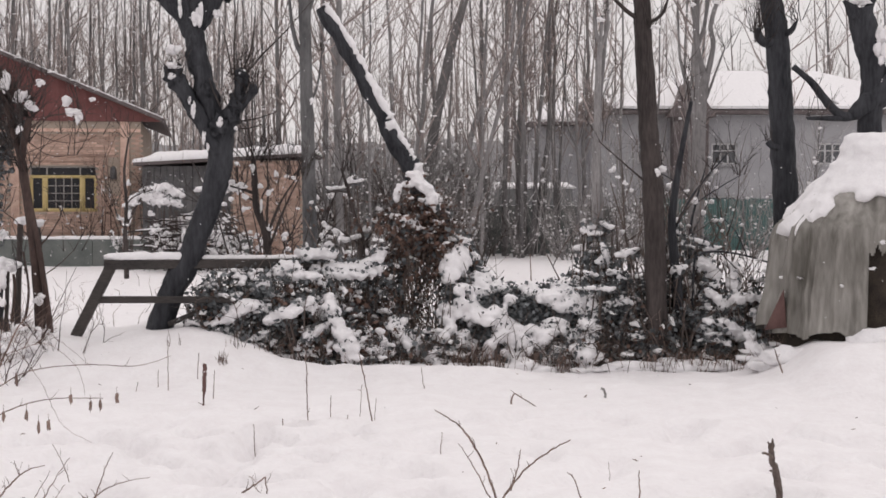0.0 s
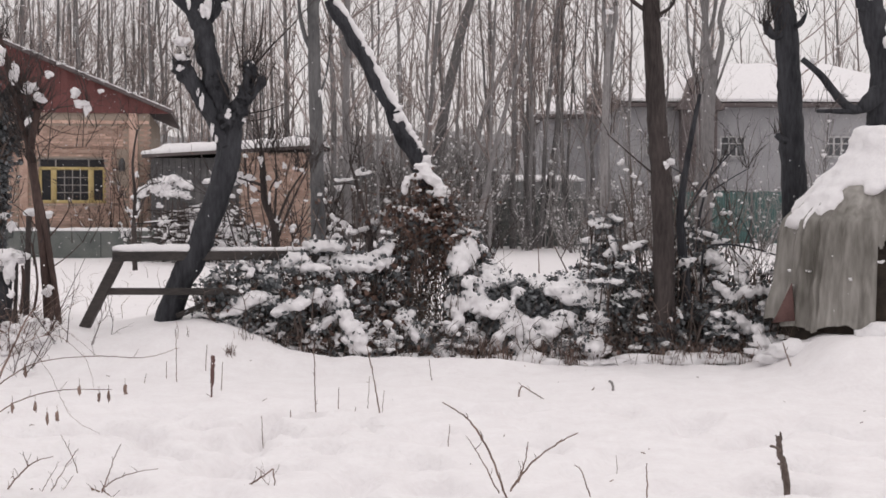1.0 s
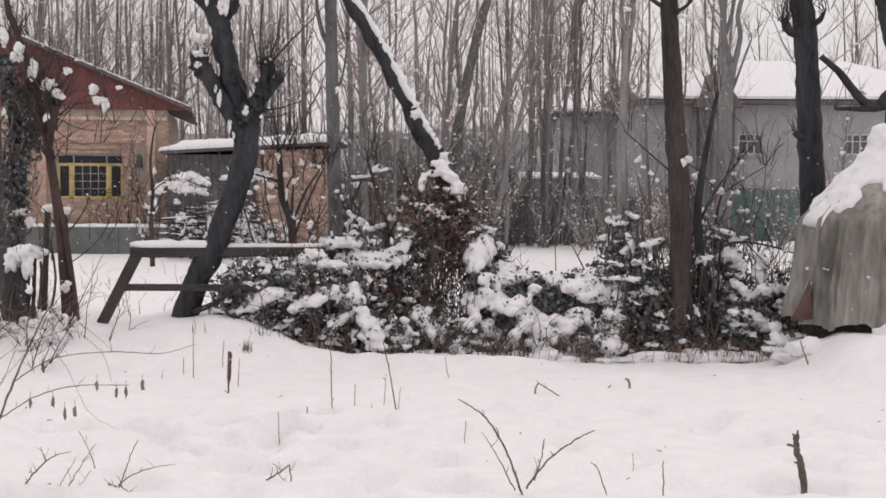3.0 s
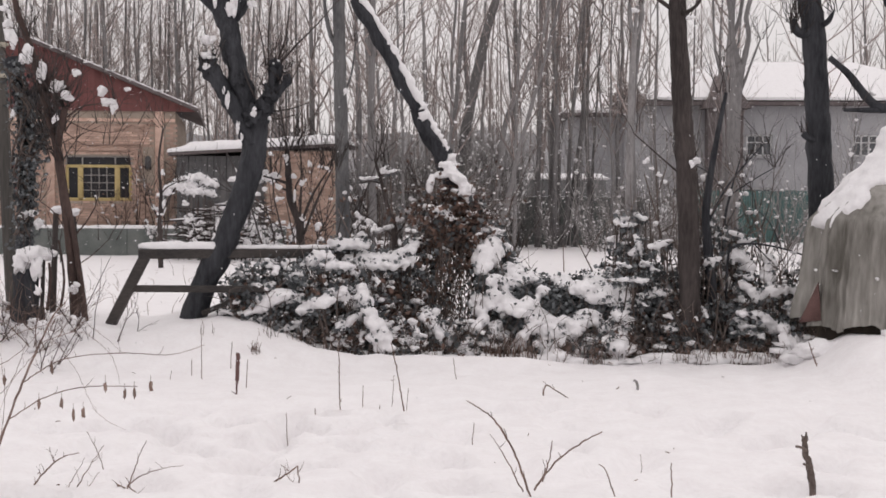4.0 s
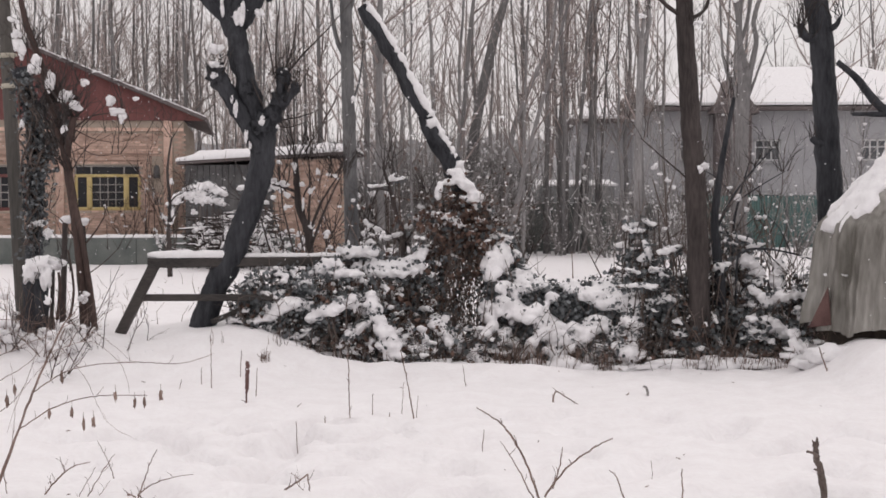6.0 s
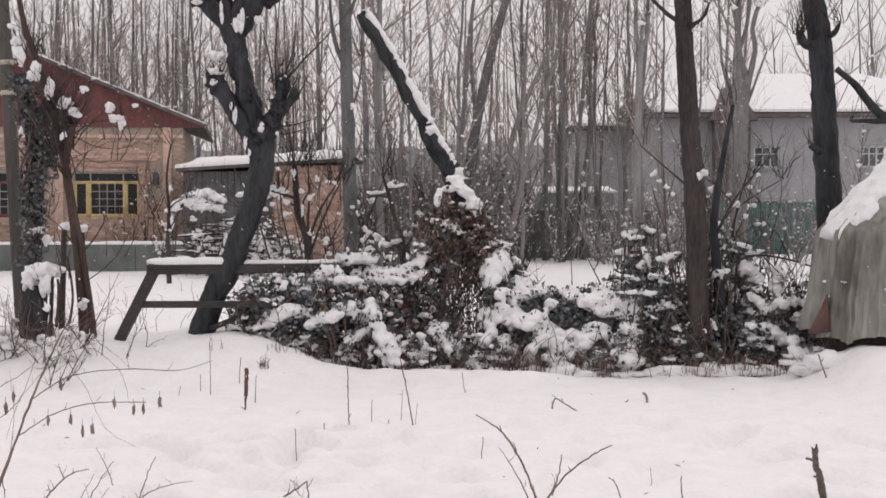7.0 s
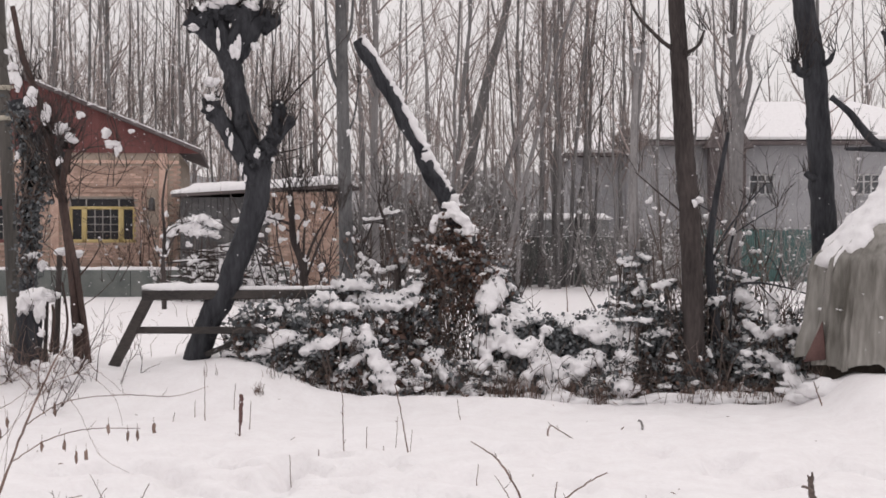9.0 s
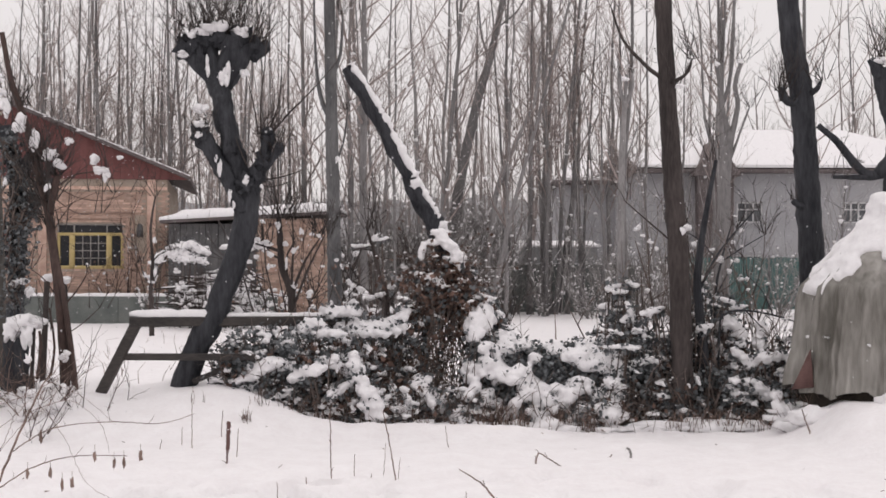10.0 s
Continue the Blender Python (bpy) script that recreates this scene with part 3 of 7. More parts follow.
rng = random.Random(42)
MODELS = [wood_tree(11, 15, 0.085, 0.01, 26, (-3.55, 36, 0)), wood_tree(12, 17, 0.10, -0.015, 30, (-5.6, 47, 0)), wood_tree(13, 13, 0.06, 0.03, 24, (1.1, 41, 0)),
          wood_tree(14, 16, 0.075, 0.0, 28, (2.6, 45, 0), 0.3), wood_tree(15, 14, 0.07, -0.03, 26, (-1.5, 43, 0), 0.15), wood_tree(16, 12, 0.055, 0.05, 22, (3.9, 46.8, 0), 0.2),
          wood_tree(17, 13, 0.09, 0.02, 24, (7.6, 42, 0), 0.4, True), wood_tree(18, 15, 0.065, 0.015, 26, (0.2, 50.5, 0), 0.25)]


def plant(k, x, y, size, tilt=0.0):
    m = pose(x, y, ground_height(x, y), 0, tilt or rng.gauss(0, 1.8), 0) @ pose(0, 0, 0, 0, 0, rng.uniform(0, 360) if not tilt else 0) @ Matrix.Diagonal((size, size, size, 1))
    return copy_thing(MODELS[k], m)


def free(x, y):
    """Clear of houses, shed, walls and hut."""
    return not (0.015 < x / y < 0.10 and y < 44.5) and not (-19.8 < x < -8.2 and 37.5 < y < 51) and not (-9.3 < x < -3.6 and 36.5 < y < 43.2) and not (3.6 < x < 22.5 and 56 < y < 68) and not (1.5 < x < 5.4 and 51 < y < 54.6) and abs(y - 48.2) > 0.6 and not (8 < x < 13.5 and 51.4 < y < 52.6)


# taller single trees that stand out
for k, x, y, size, tilt in ((1, -2.35, 31, 0.9, 0), (4, -0.9, 33, 1.0, 7), (5, 0.3, 31, 1.05, 12), (2, 2.9, 46, 1.3, 3), (7, 3.6, 32, 0.95, 1), (3, 3.4, 46.5, 1.1, 2), (6, 4.4, 44, 0.7, -2)):
    plant(k, x, y, size, tilt)
for k, u, y in ((1, -0.272, 54), (0, -0.258, 57), (3, -0.243, 55), (7, -0.232, 59), (4, -0.222, 54), (1, -0.285, 58), (0, -0.30, 53), (3, -0.315, 56), (5, -0.33, 54), (7, -0.25, 63), (1, -0.205, 60), (2, -0.195, 50), (4, -0.17, 48.9)):
    plant(k, u * y, y, 1.05)
for i in range(20):
    y = rng.uniform(52, 66)
    plant(rng.randrange(8), (-0.37 + 0.0125 * i + rng.uniform(-0.006, 0.006)) * y, y, rng.uniform(0.8, 1.1))
for k, u, y, size in ((0, 0.045, 46.2, 1.1), (3, 0.053, 47.2, 1.2), (1, 0.061, 46.6, 1.0), (7, 0.068, 47.4, 1.1), (3, 0.083, 46.9, 1.1), (4, 0.103, 46.4, 1.15), (0, 0.115, 45.9, 0.9), (7, 0.131, 47.2, 1.0), (3, 0.18, 46.1, 0.9), (3, -0.005, 46.6, 1.0), (7, 0.026, 46.1, 1.1)):
    plant(k, u * y, y, size)
done = 0
while done < 66:
    y = rng.uniform(34, 76)
    x = rng.uniform(-0.36, 0.36) * y
    u = x / y
    thin = 0.27 if u > 0.1 else (0.32 if u > 0.02 else 0.45 if u > -0.13 else (1.0 if y > 48 else 0.0))
    if y > 56 and u > 0.1:
        thin = 0.25
    if rng.random() < thin and free(x, y):
        plant(rng.randrange(8), x, y, rng.uniform(0.75, 1.15))
        done += 1


def far_hills():
    """A wooded rise in the distance that closes the view between the trunks."""
    s = Soup()
    n = 260
    for i in range(n + 1):
        x = -130 + 260 * i / n
        top = 10.0 + 2.5 * noise.noise((x * 0.02, 3, 0)) + 1.2 * noise.noise((x * 0.3, 5, 0)) + 0.8 * noise.noise((x * 1.3, 8, 0))
        s.v += [(x, 168, -1), (x, 170 + 2 * noise.noise((x * 0.2, 0, 1)), top * 0.6), (x, 176, top), (x, 200, -1)]
    for i in range(n):
        a, b = 4 * i, 4 * i + 4
        s.f += [[a, b, b + 1, a + 1], [a + 1, b + 1, b + 2, a + 2], [a + 2, b + 2, b + 3, a + 3]]
    tagged(part("backdrop", s, HAZE_GREY_WOOD), "far wooded rise painted in haze grey", "hills", kind="structure")


far_hills()


def far_wood():
    """The depth of the wood: trees too many and too far to count."""
    s, g = Soup(), random.Random(5)
    for i in range(320):
        y = g.uniform(78, 150)
        x = g.uniform(-0.45, 0.45) * y
        h, r = g.uniform(11, 18), g.uniform(0.05, 0.11)
        lean = g.gauss(0, 0.5)
        pts = [Vector((x + lean * (k / 5) ** 1.5 + g.gauss(0, 0.08), y, h * k / 5)) for k in range(6)]
        s.tube(pts, taper(r, r * 0.2, 6), 4)
        for b in range(7):
            q = pts[g.randint(1, 4)].lerp(pts[5], g.random() * 0.4)
            d = Vector((g.choice((-1, 1)) * g.uniform(0.3, 0.9), g.gauss(0, 0.3), g.uniform(0.8, 1.6)))
            L = g.uniform(0.9, 2.4)
            s.tube([q, q + d * L * 0.5, q + d * L + Vector((0, 0, 0.3))], [r * 0.3, r * 0.2, r * 0.1], 3)
    # distance haze is only in the pale twig colour
    tagged(part("far_wood", s, HAZED_TWIG), "distant leafless wood in haze-paled grey", "wood", kind="stuff")


far_wood()


# ---- undergrowth under the wood ----
def shrub(seed, at, h, wide, stems, name="bare_shrub", label="leafless shrub with snow on its twigs", group="undergrowth", bark=None, snowy=1.0, leaves=0, lump=1.0, thick=0.018):
    g = random.Random(seed)
    sh = thing(name, at, label, "shrub", group)
    st, sn, lv = Soup(), Soup(), Soup()
    for i in range(stems):
        a = g.uniform(0, 2 * math.pi)
        d = Vector((math.cos(a) * wide, math.sin(a) * wide * 0.7, g.uniform(0.6, 1.3)))
        line = twiggy(st, (g.gauss(0, 0.12), g.gauss(0, 0.12), -0.1), d, h * g.uniform(0.6, 1.1), thick, g, 2, 0.05)
        for k in range(len(line) - 1):
            if g.random() < 0.35 * min(snowy, 1) and line[k + 1].z > 0.2:
                up = Vector((0, -thick * 0.6, thick * 0.9))
                sn.tube([line[k].lerp(line[k + 1], 0.1) + up, line[k].lerp(line[k + 1], 0.3) + up * 1.2, line[k].lerp(line[k + 1], 0.55) + up], [thick * 0.3, thick * g.uniform(0.5, 1.2), thick * 0.3], 5)
        for q in line[1:]:
            for k in range(3):
                if g.random() < 0.4 * snowy:
                    sn.blob(q + Vector((g.gauss(0, 0.05), g.gauss(0, 0.04), g.gauss(0.01, 0.04))), (g.uniform(0.025, 0.06) * lump, g.uniform(0.02, 0.05) * lump, g.uniform(0.02, 0.045) * lump), 2 if lump > 1 else 1, 0.8, g.random() * 9, g.random() * 3)
            for k in range(leaves):
                lv.leaf(q + Vector((g.gauss(0, 0.15), g.gauss(0, 0.15), g.gauss(0, 0.15))), g.uniform(0.05, 0.09), g, 0.8)
    part("thicket", st, bark or HAZED_TWIG, sh, kind="stuff")
    if sn.v:
        part("snow", sn, SNOW_LUMP, sh, "snow lying on the twigs", kind="stuff")
    if lv.v:
        part("foliage", lv, LEAF_BROWN, sh, "withered brown leaves", kind="stuff")
    return sh


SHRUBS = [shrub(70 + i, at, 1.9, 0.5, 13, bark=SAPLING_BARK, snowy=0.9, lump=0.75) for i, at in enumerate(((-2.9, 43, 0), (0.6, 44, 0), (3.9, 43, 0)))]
for i in range(70):
    y = rng.uniform(41, 47.2)
    x = rng.uniform(-0.10, 0.34) * y
    if free(x, y) and not (0.155 < x / y < 0.25 and i % 4):
        s = rng.uniform(0.6, 1.25)
        copy_thing(SHRUBS[i % 3], pose(x, y, 0, 0, 0, rng.uniform(0, 360)) @ Matrix.Diagonal((s, s, s, 1)))


# a taller snow-flecked thicket behind the leaning trunk
for i in range(34):
    y = rng.uniform(43, 47)
    x = rng.uniform(-0.095, 0.05) * y
    if free(x, y):
        s = rng.uniform(1.4, 2.0)
        copy_thing(SHRUBS[i % 3], pose(x, y, 0, 0, 0, rng.uniform(0, 360)) @ Matrix.Diagonal((s * 0.8, s * 0.8, s, 1)))
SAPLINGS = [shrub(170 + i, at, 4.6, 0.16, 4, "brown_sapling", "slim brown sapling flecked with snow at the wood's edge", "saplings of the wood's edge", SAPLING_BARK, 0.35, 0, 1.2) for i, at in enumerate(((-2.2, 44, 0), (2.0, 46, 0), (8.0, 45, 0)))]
for i in range(46):
    y = rng.uniform(39, 47)
    x = rng.uniform(-0.09, 0.34) * y
    if free(x, y) and not (0.155 < x / y < 0.25 and i % 3):
        s = rng.uniform(0.6, 1.25)
        copy_thing(SAPLINGS[i % 3], pose(x, y, 0, 0, rng.gauss(0, 5), rng.uniform(0, 360)) @ Matrix.Diagonal((s, s, s, 1)))


# ---- pollard by the timber frame ----
def shoots(s, at, n, length, g, spread_by=0.6, r=0.008, up=1.0):
    for i in range(n):
        a = g.uniform(0, 2 * math.pi)
        d = Vector((math.cos(a) * spread_by * g.uniform(0.2, 1.3), math.sin(a) * spread_by * g.uniform(0.2, 1.3), up * g.uniform(0.7, 1.2)))
        twiggy(s, Vector(at) + Vector((g.gauss(0, 0.06), g.gauss(0, 0.06), 0)), d, length * g.uniform(0.5, 1.2), r, g, 1, 0.06)


def pollard():
    foot = on_ground((-3.18, 15.00, 0.38), 0.12)
    tree = thing("pollard_tree", foot, "dark leaning pollarded tree with knobbed, snow-topped heads", "tree")
    g = random.Random(3)
    trunk, tw, sn = Soup(), Soup(), Soup()
    stem = smooth_line([foot, (-2.97, 15.00, 0.82), (-2.81, 15.00, 1.13), (-2.69, 15.00, 1.44), (-2.57, 15.00, 1.76), (-2.47, 15.00, 2.07), (-2.43, 15.00, 2.38), (-2.45, 15.00, 2.66)], 9)
    trunk.tube(stem, taper(0.140, 0.128, len(stem), 0.6), 26, 0.17)
    limb = smooth_line([(-2.44, 15.00, 2.49), (-2.55, 15.00, 2.81), (-2.64, 15.00, 3.12), (-2.69, 15.00, 3.37), (-2.74, 15.05, 3.63), (-2.78, 15.10, 3.80)], 9)
    limb2 = smooth_line([(-2.46, 14.97, 2.30), (-2.59, 14.95, 2.59), (-2.71, 14.93, 2.80), (-2.82, 14.90, 2.99), (-2.92, 14.90, 3.13)], 9)
    stub = smooth_line([(-2.41, 15.00, 2.52), (-2.32, 14.95, 2.71), (-2.25, 14.92, 2.88), (-2.19, 14.90, 3.13)], 9)
    spur = smooth_line([(-2.23, 14.90, 2.79), (-2.13, 14.88, 2.90), (-2.03, 14.86, 3.00)], 6)
    trunk.tube(limb, taper(0.115, 0.105, len(limb)), 22, 0.45)
    trunk.tube(limb2, taper(0.095, 0.075, len(limb2)), 18, 0.5)
    trunk.tube(stub, taper(0.095, 0.06, len(stub)), 18, 0.6)
    trunk.tube(spur, taper(0.05, 0.035, len(spur)), 12, 0.6)
    for a, b in (((-3.03, 15.10, 4.06), (-3.11, 15.10, 4.18)), ((-2.89, 15.15, 4.10), (-2.92, 15.15, 4.24)), ((-2.64, 15.05, 4.08), (-2.59, 15.05, 4.23)), ((-2.50, 15.10, 4.05), (-2.36, 15.10, 4.13))):
        arm = smooth_line([(-2.77, 15.10, 3.64), a, b], 7)
        trunk.tube(arm, taper(0.095, 0.105, len(arm)), 14, 0.5)
    for c, r in (((-3.13, 15.10, 4.13), 0.11), ((-2.94, 15.10, 4.22), 0.12), ((-2.75, 15.10, 4.25), 0.12), ((-2.56, 15.10, 4.22), 0.12), ((-2.35, 15.10, 4.11), 0.10), ((-2.93, 14.90, 3.15), 0.095), ((-2.19, 14.90, 3.14), 0.07), ((-2.24, 14.88, 2.85), 0.085), ((-2.29, 14.88, 2.71), 0.08), ((-2.06, 14.86, 2.99), 0.05), ((-2.59, 14.92, 2.99), 0.07), ((-2.43, 14.90, 2.59), 0.11)):
        trunk.blob(c, (r, r, r * 1.1), 3, 0.8, g.random() * 9, freq=2.8)
    own(part("trunk", trunk, DARK_BARK, tree, "dark wet bark"), foot)
    for c, n, L in (((-3.13, 15.10, 4.18), 22, 0.6), ((-2.94, 15.10, 4.26), 26, 0.9), ((-2.75, 15.10, 4.28), 26, 1.0), ((-2.56, 15.10, 4.26), 26, 0.9), ((-2.33, 15.10, 4.15), 22, 0.6), ((-2.19, 14.90, 3.15), 12, 0.55), ((-2.08, 14.86, 2.98), 12, 0.4), ((-2.24, 14.85, 2.80), 12, 0.35), ((-2.94, 14.90, 3.14), 12, 0.35)):
        shoots(tw, c, n, L, g, 0.75, 0.006)
    # long whips from the side stub
    for pts in ([(-2.30, 14.90, 3.15), (-2.34, 14.90, 3.42), (-2.41, 14.90, 3.72)], [(-2.27, 14.90, 3.16), (-2.27, 14.90, 3.54), (-2.23, 14.90, 3.91), (-2.2, 14.9, 4.3)], [(-2.18, 14.90, 3.13), (-1.93, 14.88, 3.41), (-1.72, 14.85, 3.61), (-1.42, 14.80, 3.94)], [(-2.21, 14.90, 3.11), (-2.08, 14.90, 3.48), (-2.05, 14.90, 3.79)], [(-2.22, 14.85, 2.65), (-2.01, 14.80, 2.68), (-1.83, 14.80, 2.74)], [(-2.24, 14.85, 2.58), (-2.12, 14.80, 2.57), (-1.92, 14.80, 2.63)], [(-2.42, 14.90, 2.81), (-2.50, 14.88, 2.99), (-2.54, 14.86, 3.12)]):
        line = smooth_line(pts, 5)
        tw.tube(line, taper(0.011, 0.004, len(line)), 5)
    own(part("shoot_crown", tw, BROWN_BARK, tree, "thin young shoots", kind="stuff"), foot)
    for c, r in (((-2.76, 15.05, 4.34), (0.2, 0.12, 0.08)), ((-3.00, 15.05, 4.27), (0.14, 0.1, 0.07)), ((-2.53, 15.05, 4.30), (0.13, 0.1, 0.07)), ((-2.66, 14.93, 3.86), (0.05, 0.03, 0.13)), ((-2.87, 14.95, 3.91), (0.025, 0.025, 0.09)), ((-3.14, 15.00, 4.05), (0.06, 0.05, 0.04)), ((-2.47, 15.00, 3.83), (0.04, 0.04, 0.05)),
                 ((-2.92, 14.85, 3.41), (0.085, 0.07, 0.07)), ((-2.91, 14.80, 3.25), (0.10, 0.05, 0.035)), ((-2.93, 14.80, 3.14), (0.04, 0.04, 0.03)), ((-2.68, 14.90, 3.78), (0.05, 0.03, 0.09)), ((-2.71, 14.84, 2.79), (0.022, 0.022, 0.09)), ((-2.75, 14.84, 2.89), (0.02, 0.02, 0.05)), ((-2.42, 14.80, 2.65), (0.03, 0.03, 0.05)), ((-2.19, 14.88, 3.19), (0.04, 0.04, 0.025)), ((-2.59, 14.82, 2.48), (0.02, 0.02, 0.06)), ((-2.25, 14.83, 2.58), (0.02, 0.02, 0.02)), ((-2.56, 14.85, 2.37), (0.015, 0.015, 0.04))):
        heap(sn, c, r, g, 8)
    own(part("snow", sn, SNOW_LUMP, tree, "snow caps on the pollard heads", kind="stuff"), foot)


pollard()


# ---- leaning snapped trunk ----
def leaning_log():
    foot = on_ground((0.51, 16.20, 0.08), 0.2)
    top = Vector((-1.39, 15.60, 3.99))
    lg = thing("leaning_log", foot, "snapped trunk leaning out of brambles, snow along its back", "log")
    line = smooth_line([foot, (0.13, 16.00, 1.05), (-0.30, 15.90, 2.03), (-0.54, 15.80, 2.47), (-0.80, 15.70, 2.97), (-1.09, 15.65, 3.52), top], 6)
    s = Soup()
    s.tube(line, taper(0.12, 0.066, len(line)), 18, 0.6)
    own(part("trunk", s, DARK_BARK, lg), foot)
    sn = Soup()
    upper = line[12:]
    pts = [p + Vector((0.045, -0.025, 0.045)) + Vector((1, 0, 0)) * 0.02 * noise.noise((i * 0.9, 0, 0)) for i, p in enumerate(upper)]
    fine = smooth_line(pts, 4)
    sn.tube(fine, [0.062 * (1 - 0.35 * i / len(fine)) * (1 + 0.6 * noise.noise((i * 0.35, 2, 0)) + 0.5 * noise.noise((i * 1.1, 5, 0))) for i in range(len(fine))], 10, 0.2)
    sn.blob((-0.60, 15.70, 2.66), (0.075, 0.07, 0.07), 2, 0.4, 2)
    own(part("snow", sn, SNOW_LUMP, lg, "ridge of snow along the trunk"), foot)


leaning_log()


# ---- hedge of brambles ----
def merged(ob, size=0.014, rounds=4):
    """Runs overlapping lumps together into one soft skin."""
    skin = ob.modifiers.new("merge", "REMESH")
    skin.mode, skin.voxel_size, skin.use_smooth_shade = "VOXEL", size, True
    soft = ob.modifiers.new("soften", "SMOOTH")
    soft.factor, soft.iterations = 0.5, rounds
    return ob


def pat(sn, c, way, n, r, g):
    """A pat of snow on a spray of leaves: lumps in an uneven row."""
    p = Vector(c)
    for k in range(n):
        q = r * g.uniform(0.6, 1.15)
        sn.blob(p + Vector((g.gauss(0, r * 0.35), g.gauss(0, r * 0.4), g.gauss(0, r * 0.2))), (q * 1.25, q, q * 0.72), 1, 0.45, g.random() * 30, g.random() * 3)
        p = p + Vector(way) * r * g.uniform(0.5, 0.9)
        way = (Vector(way) + Vector((g.gauss(0, 0.3), g.gauss(0, 0.2), g.gauss(-0.03, 0.2)))).normalized()


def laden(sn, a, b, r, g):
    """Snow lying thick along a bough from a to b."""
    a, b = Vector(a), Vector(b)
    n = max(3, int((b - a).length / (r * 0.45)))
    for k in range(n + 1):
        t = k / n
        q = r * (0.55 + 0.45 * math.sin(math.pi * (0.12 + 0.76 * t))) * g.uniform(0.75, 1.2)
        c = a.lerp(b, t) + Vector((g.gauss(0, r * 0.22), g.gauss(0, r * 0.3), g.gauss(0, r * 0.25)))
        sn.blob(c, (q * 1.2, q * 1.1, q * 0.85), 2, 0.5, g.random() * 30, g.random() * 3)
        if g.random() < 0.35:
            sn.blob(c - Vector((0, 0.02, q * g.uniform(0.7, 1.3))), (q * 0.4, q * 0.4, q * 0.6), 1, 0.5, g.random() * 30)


def bramble(at, wide, deep, h, sprays, stems, seed, brown=0.25, snowy=0.5, label="dark bramble bush half buried in clumps of snow", tall=0.0):
    g = random.Random(seed)
    b = thing("bramble_bush", at, label, "bush", "brambles of the hedge")
    st, green, dry, sn = Soup(), Soup(), Soup(), Soup()

    def dome(k):
        a, e = g.uniform(0, 2 * math.pi), math.asin(g.uniform(0, 1))
        if math.sin(a) > 0.2 and g.random() < 0.7:
            a = -a
        k *= 1 + 0.35 * noise.noise((math.cos(a) * 2 + seed, math.sin(a) * 2, e * 2.5))
        return Vector((wide * math.cos(a) * math.cos(e) ** 0.7 * k, deep * math.sin(a) * math.cos(e) ** 0.7 * k, h * math.sin(e) * k))

    for i in range(stems):
        tip = dome(g.uniform(0.7, 1.2 + tall))
        root = Vector((tip.x * 0.5 + g.gauss(0, 0.1), tip.y * 0.5, -0.12))
        line = bend(root, tip, (g.gauss(0, 0.12), g.gauss(0, 0.1), g.uniform(0, 0.25)), 6)
        st.tube(line, taper(g.uniform(0.005, 0.013), 0.0025, 7), 4)
        for k in range(g.randint(0, 2)):
            q = line[g.randint(2, 5)]
            st.tube([q, q + Vector((g.gauss(0, 0.08), g.gauss(0, 0.06), g.uniform(0.02, 0.1))), q + Vector((g.gauss(0, 0.18), g.gauss(0, 0.12), g.uniform(0, 0.22)))], [0.005, 0.003, 0.0015], 3)
    for i in range(sprays):
        c, wide_by = dome(g.uniform(0.6, 1.06)), g.uniform(0.03, 0.075)
        wither = g.random() < brown
        if c.z < 0.26 and g.random() < 0.5:
            pat(sn, c, (g.choice((-1, 1)), 0, -0.2), g.randint(2, 5), g.uniform(0.02, 0.05), g)
            continue
        for k in range(g.randint(10, 24)):
            (dry if wither else green).leaf(c + Vector((g.gauss(0, wide_by * 1.3), g.gauss(0, wide_by), g.gauss(0, wide_by))), g.uniform(0.04, 0.085), g, 0.7)
        if noise.noise((c.x * 2.4 + seed, c.z * 2.6, 3)) + 0.25 * (c.z / h) > 0.24 - 0.6 * snowy and g.random() < snowy + 0.12:
            pat(sn, c + Vector((0, -0.02, 0.04)), (g.choice((-1, 1)) * g.uniform(0.4, 1), g.gauss(-0.1, 0.3), g.gauss(-0.25, 0.4)), g.randint(2, 7), g.uniform(0.022, 0.05), g)
    for i in range(sprays // 2):
        c, q = dome(g.uniform(0.85, 1.1)), g.uniform(0.008, 0.02)
        sn.blob(c, (q * 1.5, q, q * 0.8), 1, 0.5, g.random() * 20, g.uniform(0, 3))
    part("thicket", st, BUSH_STEM, b, kind="stuff")
    part("foliage", green, LEAF_GREEN, b, "dark leaves", kind="stuff")
    if dry.v:
        part("withered_foliage", dry, LEAF_BROWN, b, "withered brown leaves", kind="stuff")
    if sn.v:
        merged(part("snow", sn, SNOW_LUMP, b, "clumps of snow lying on the bush", kind="stuff"), 0.012, 2)
    return b


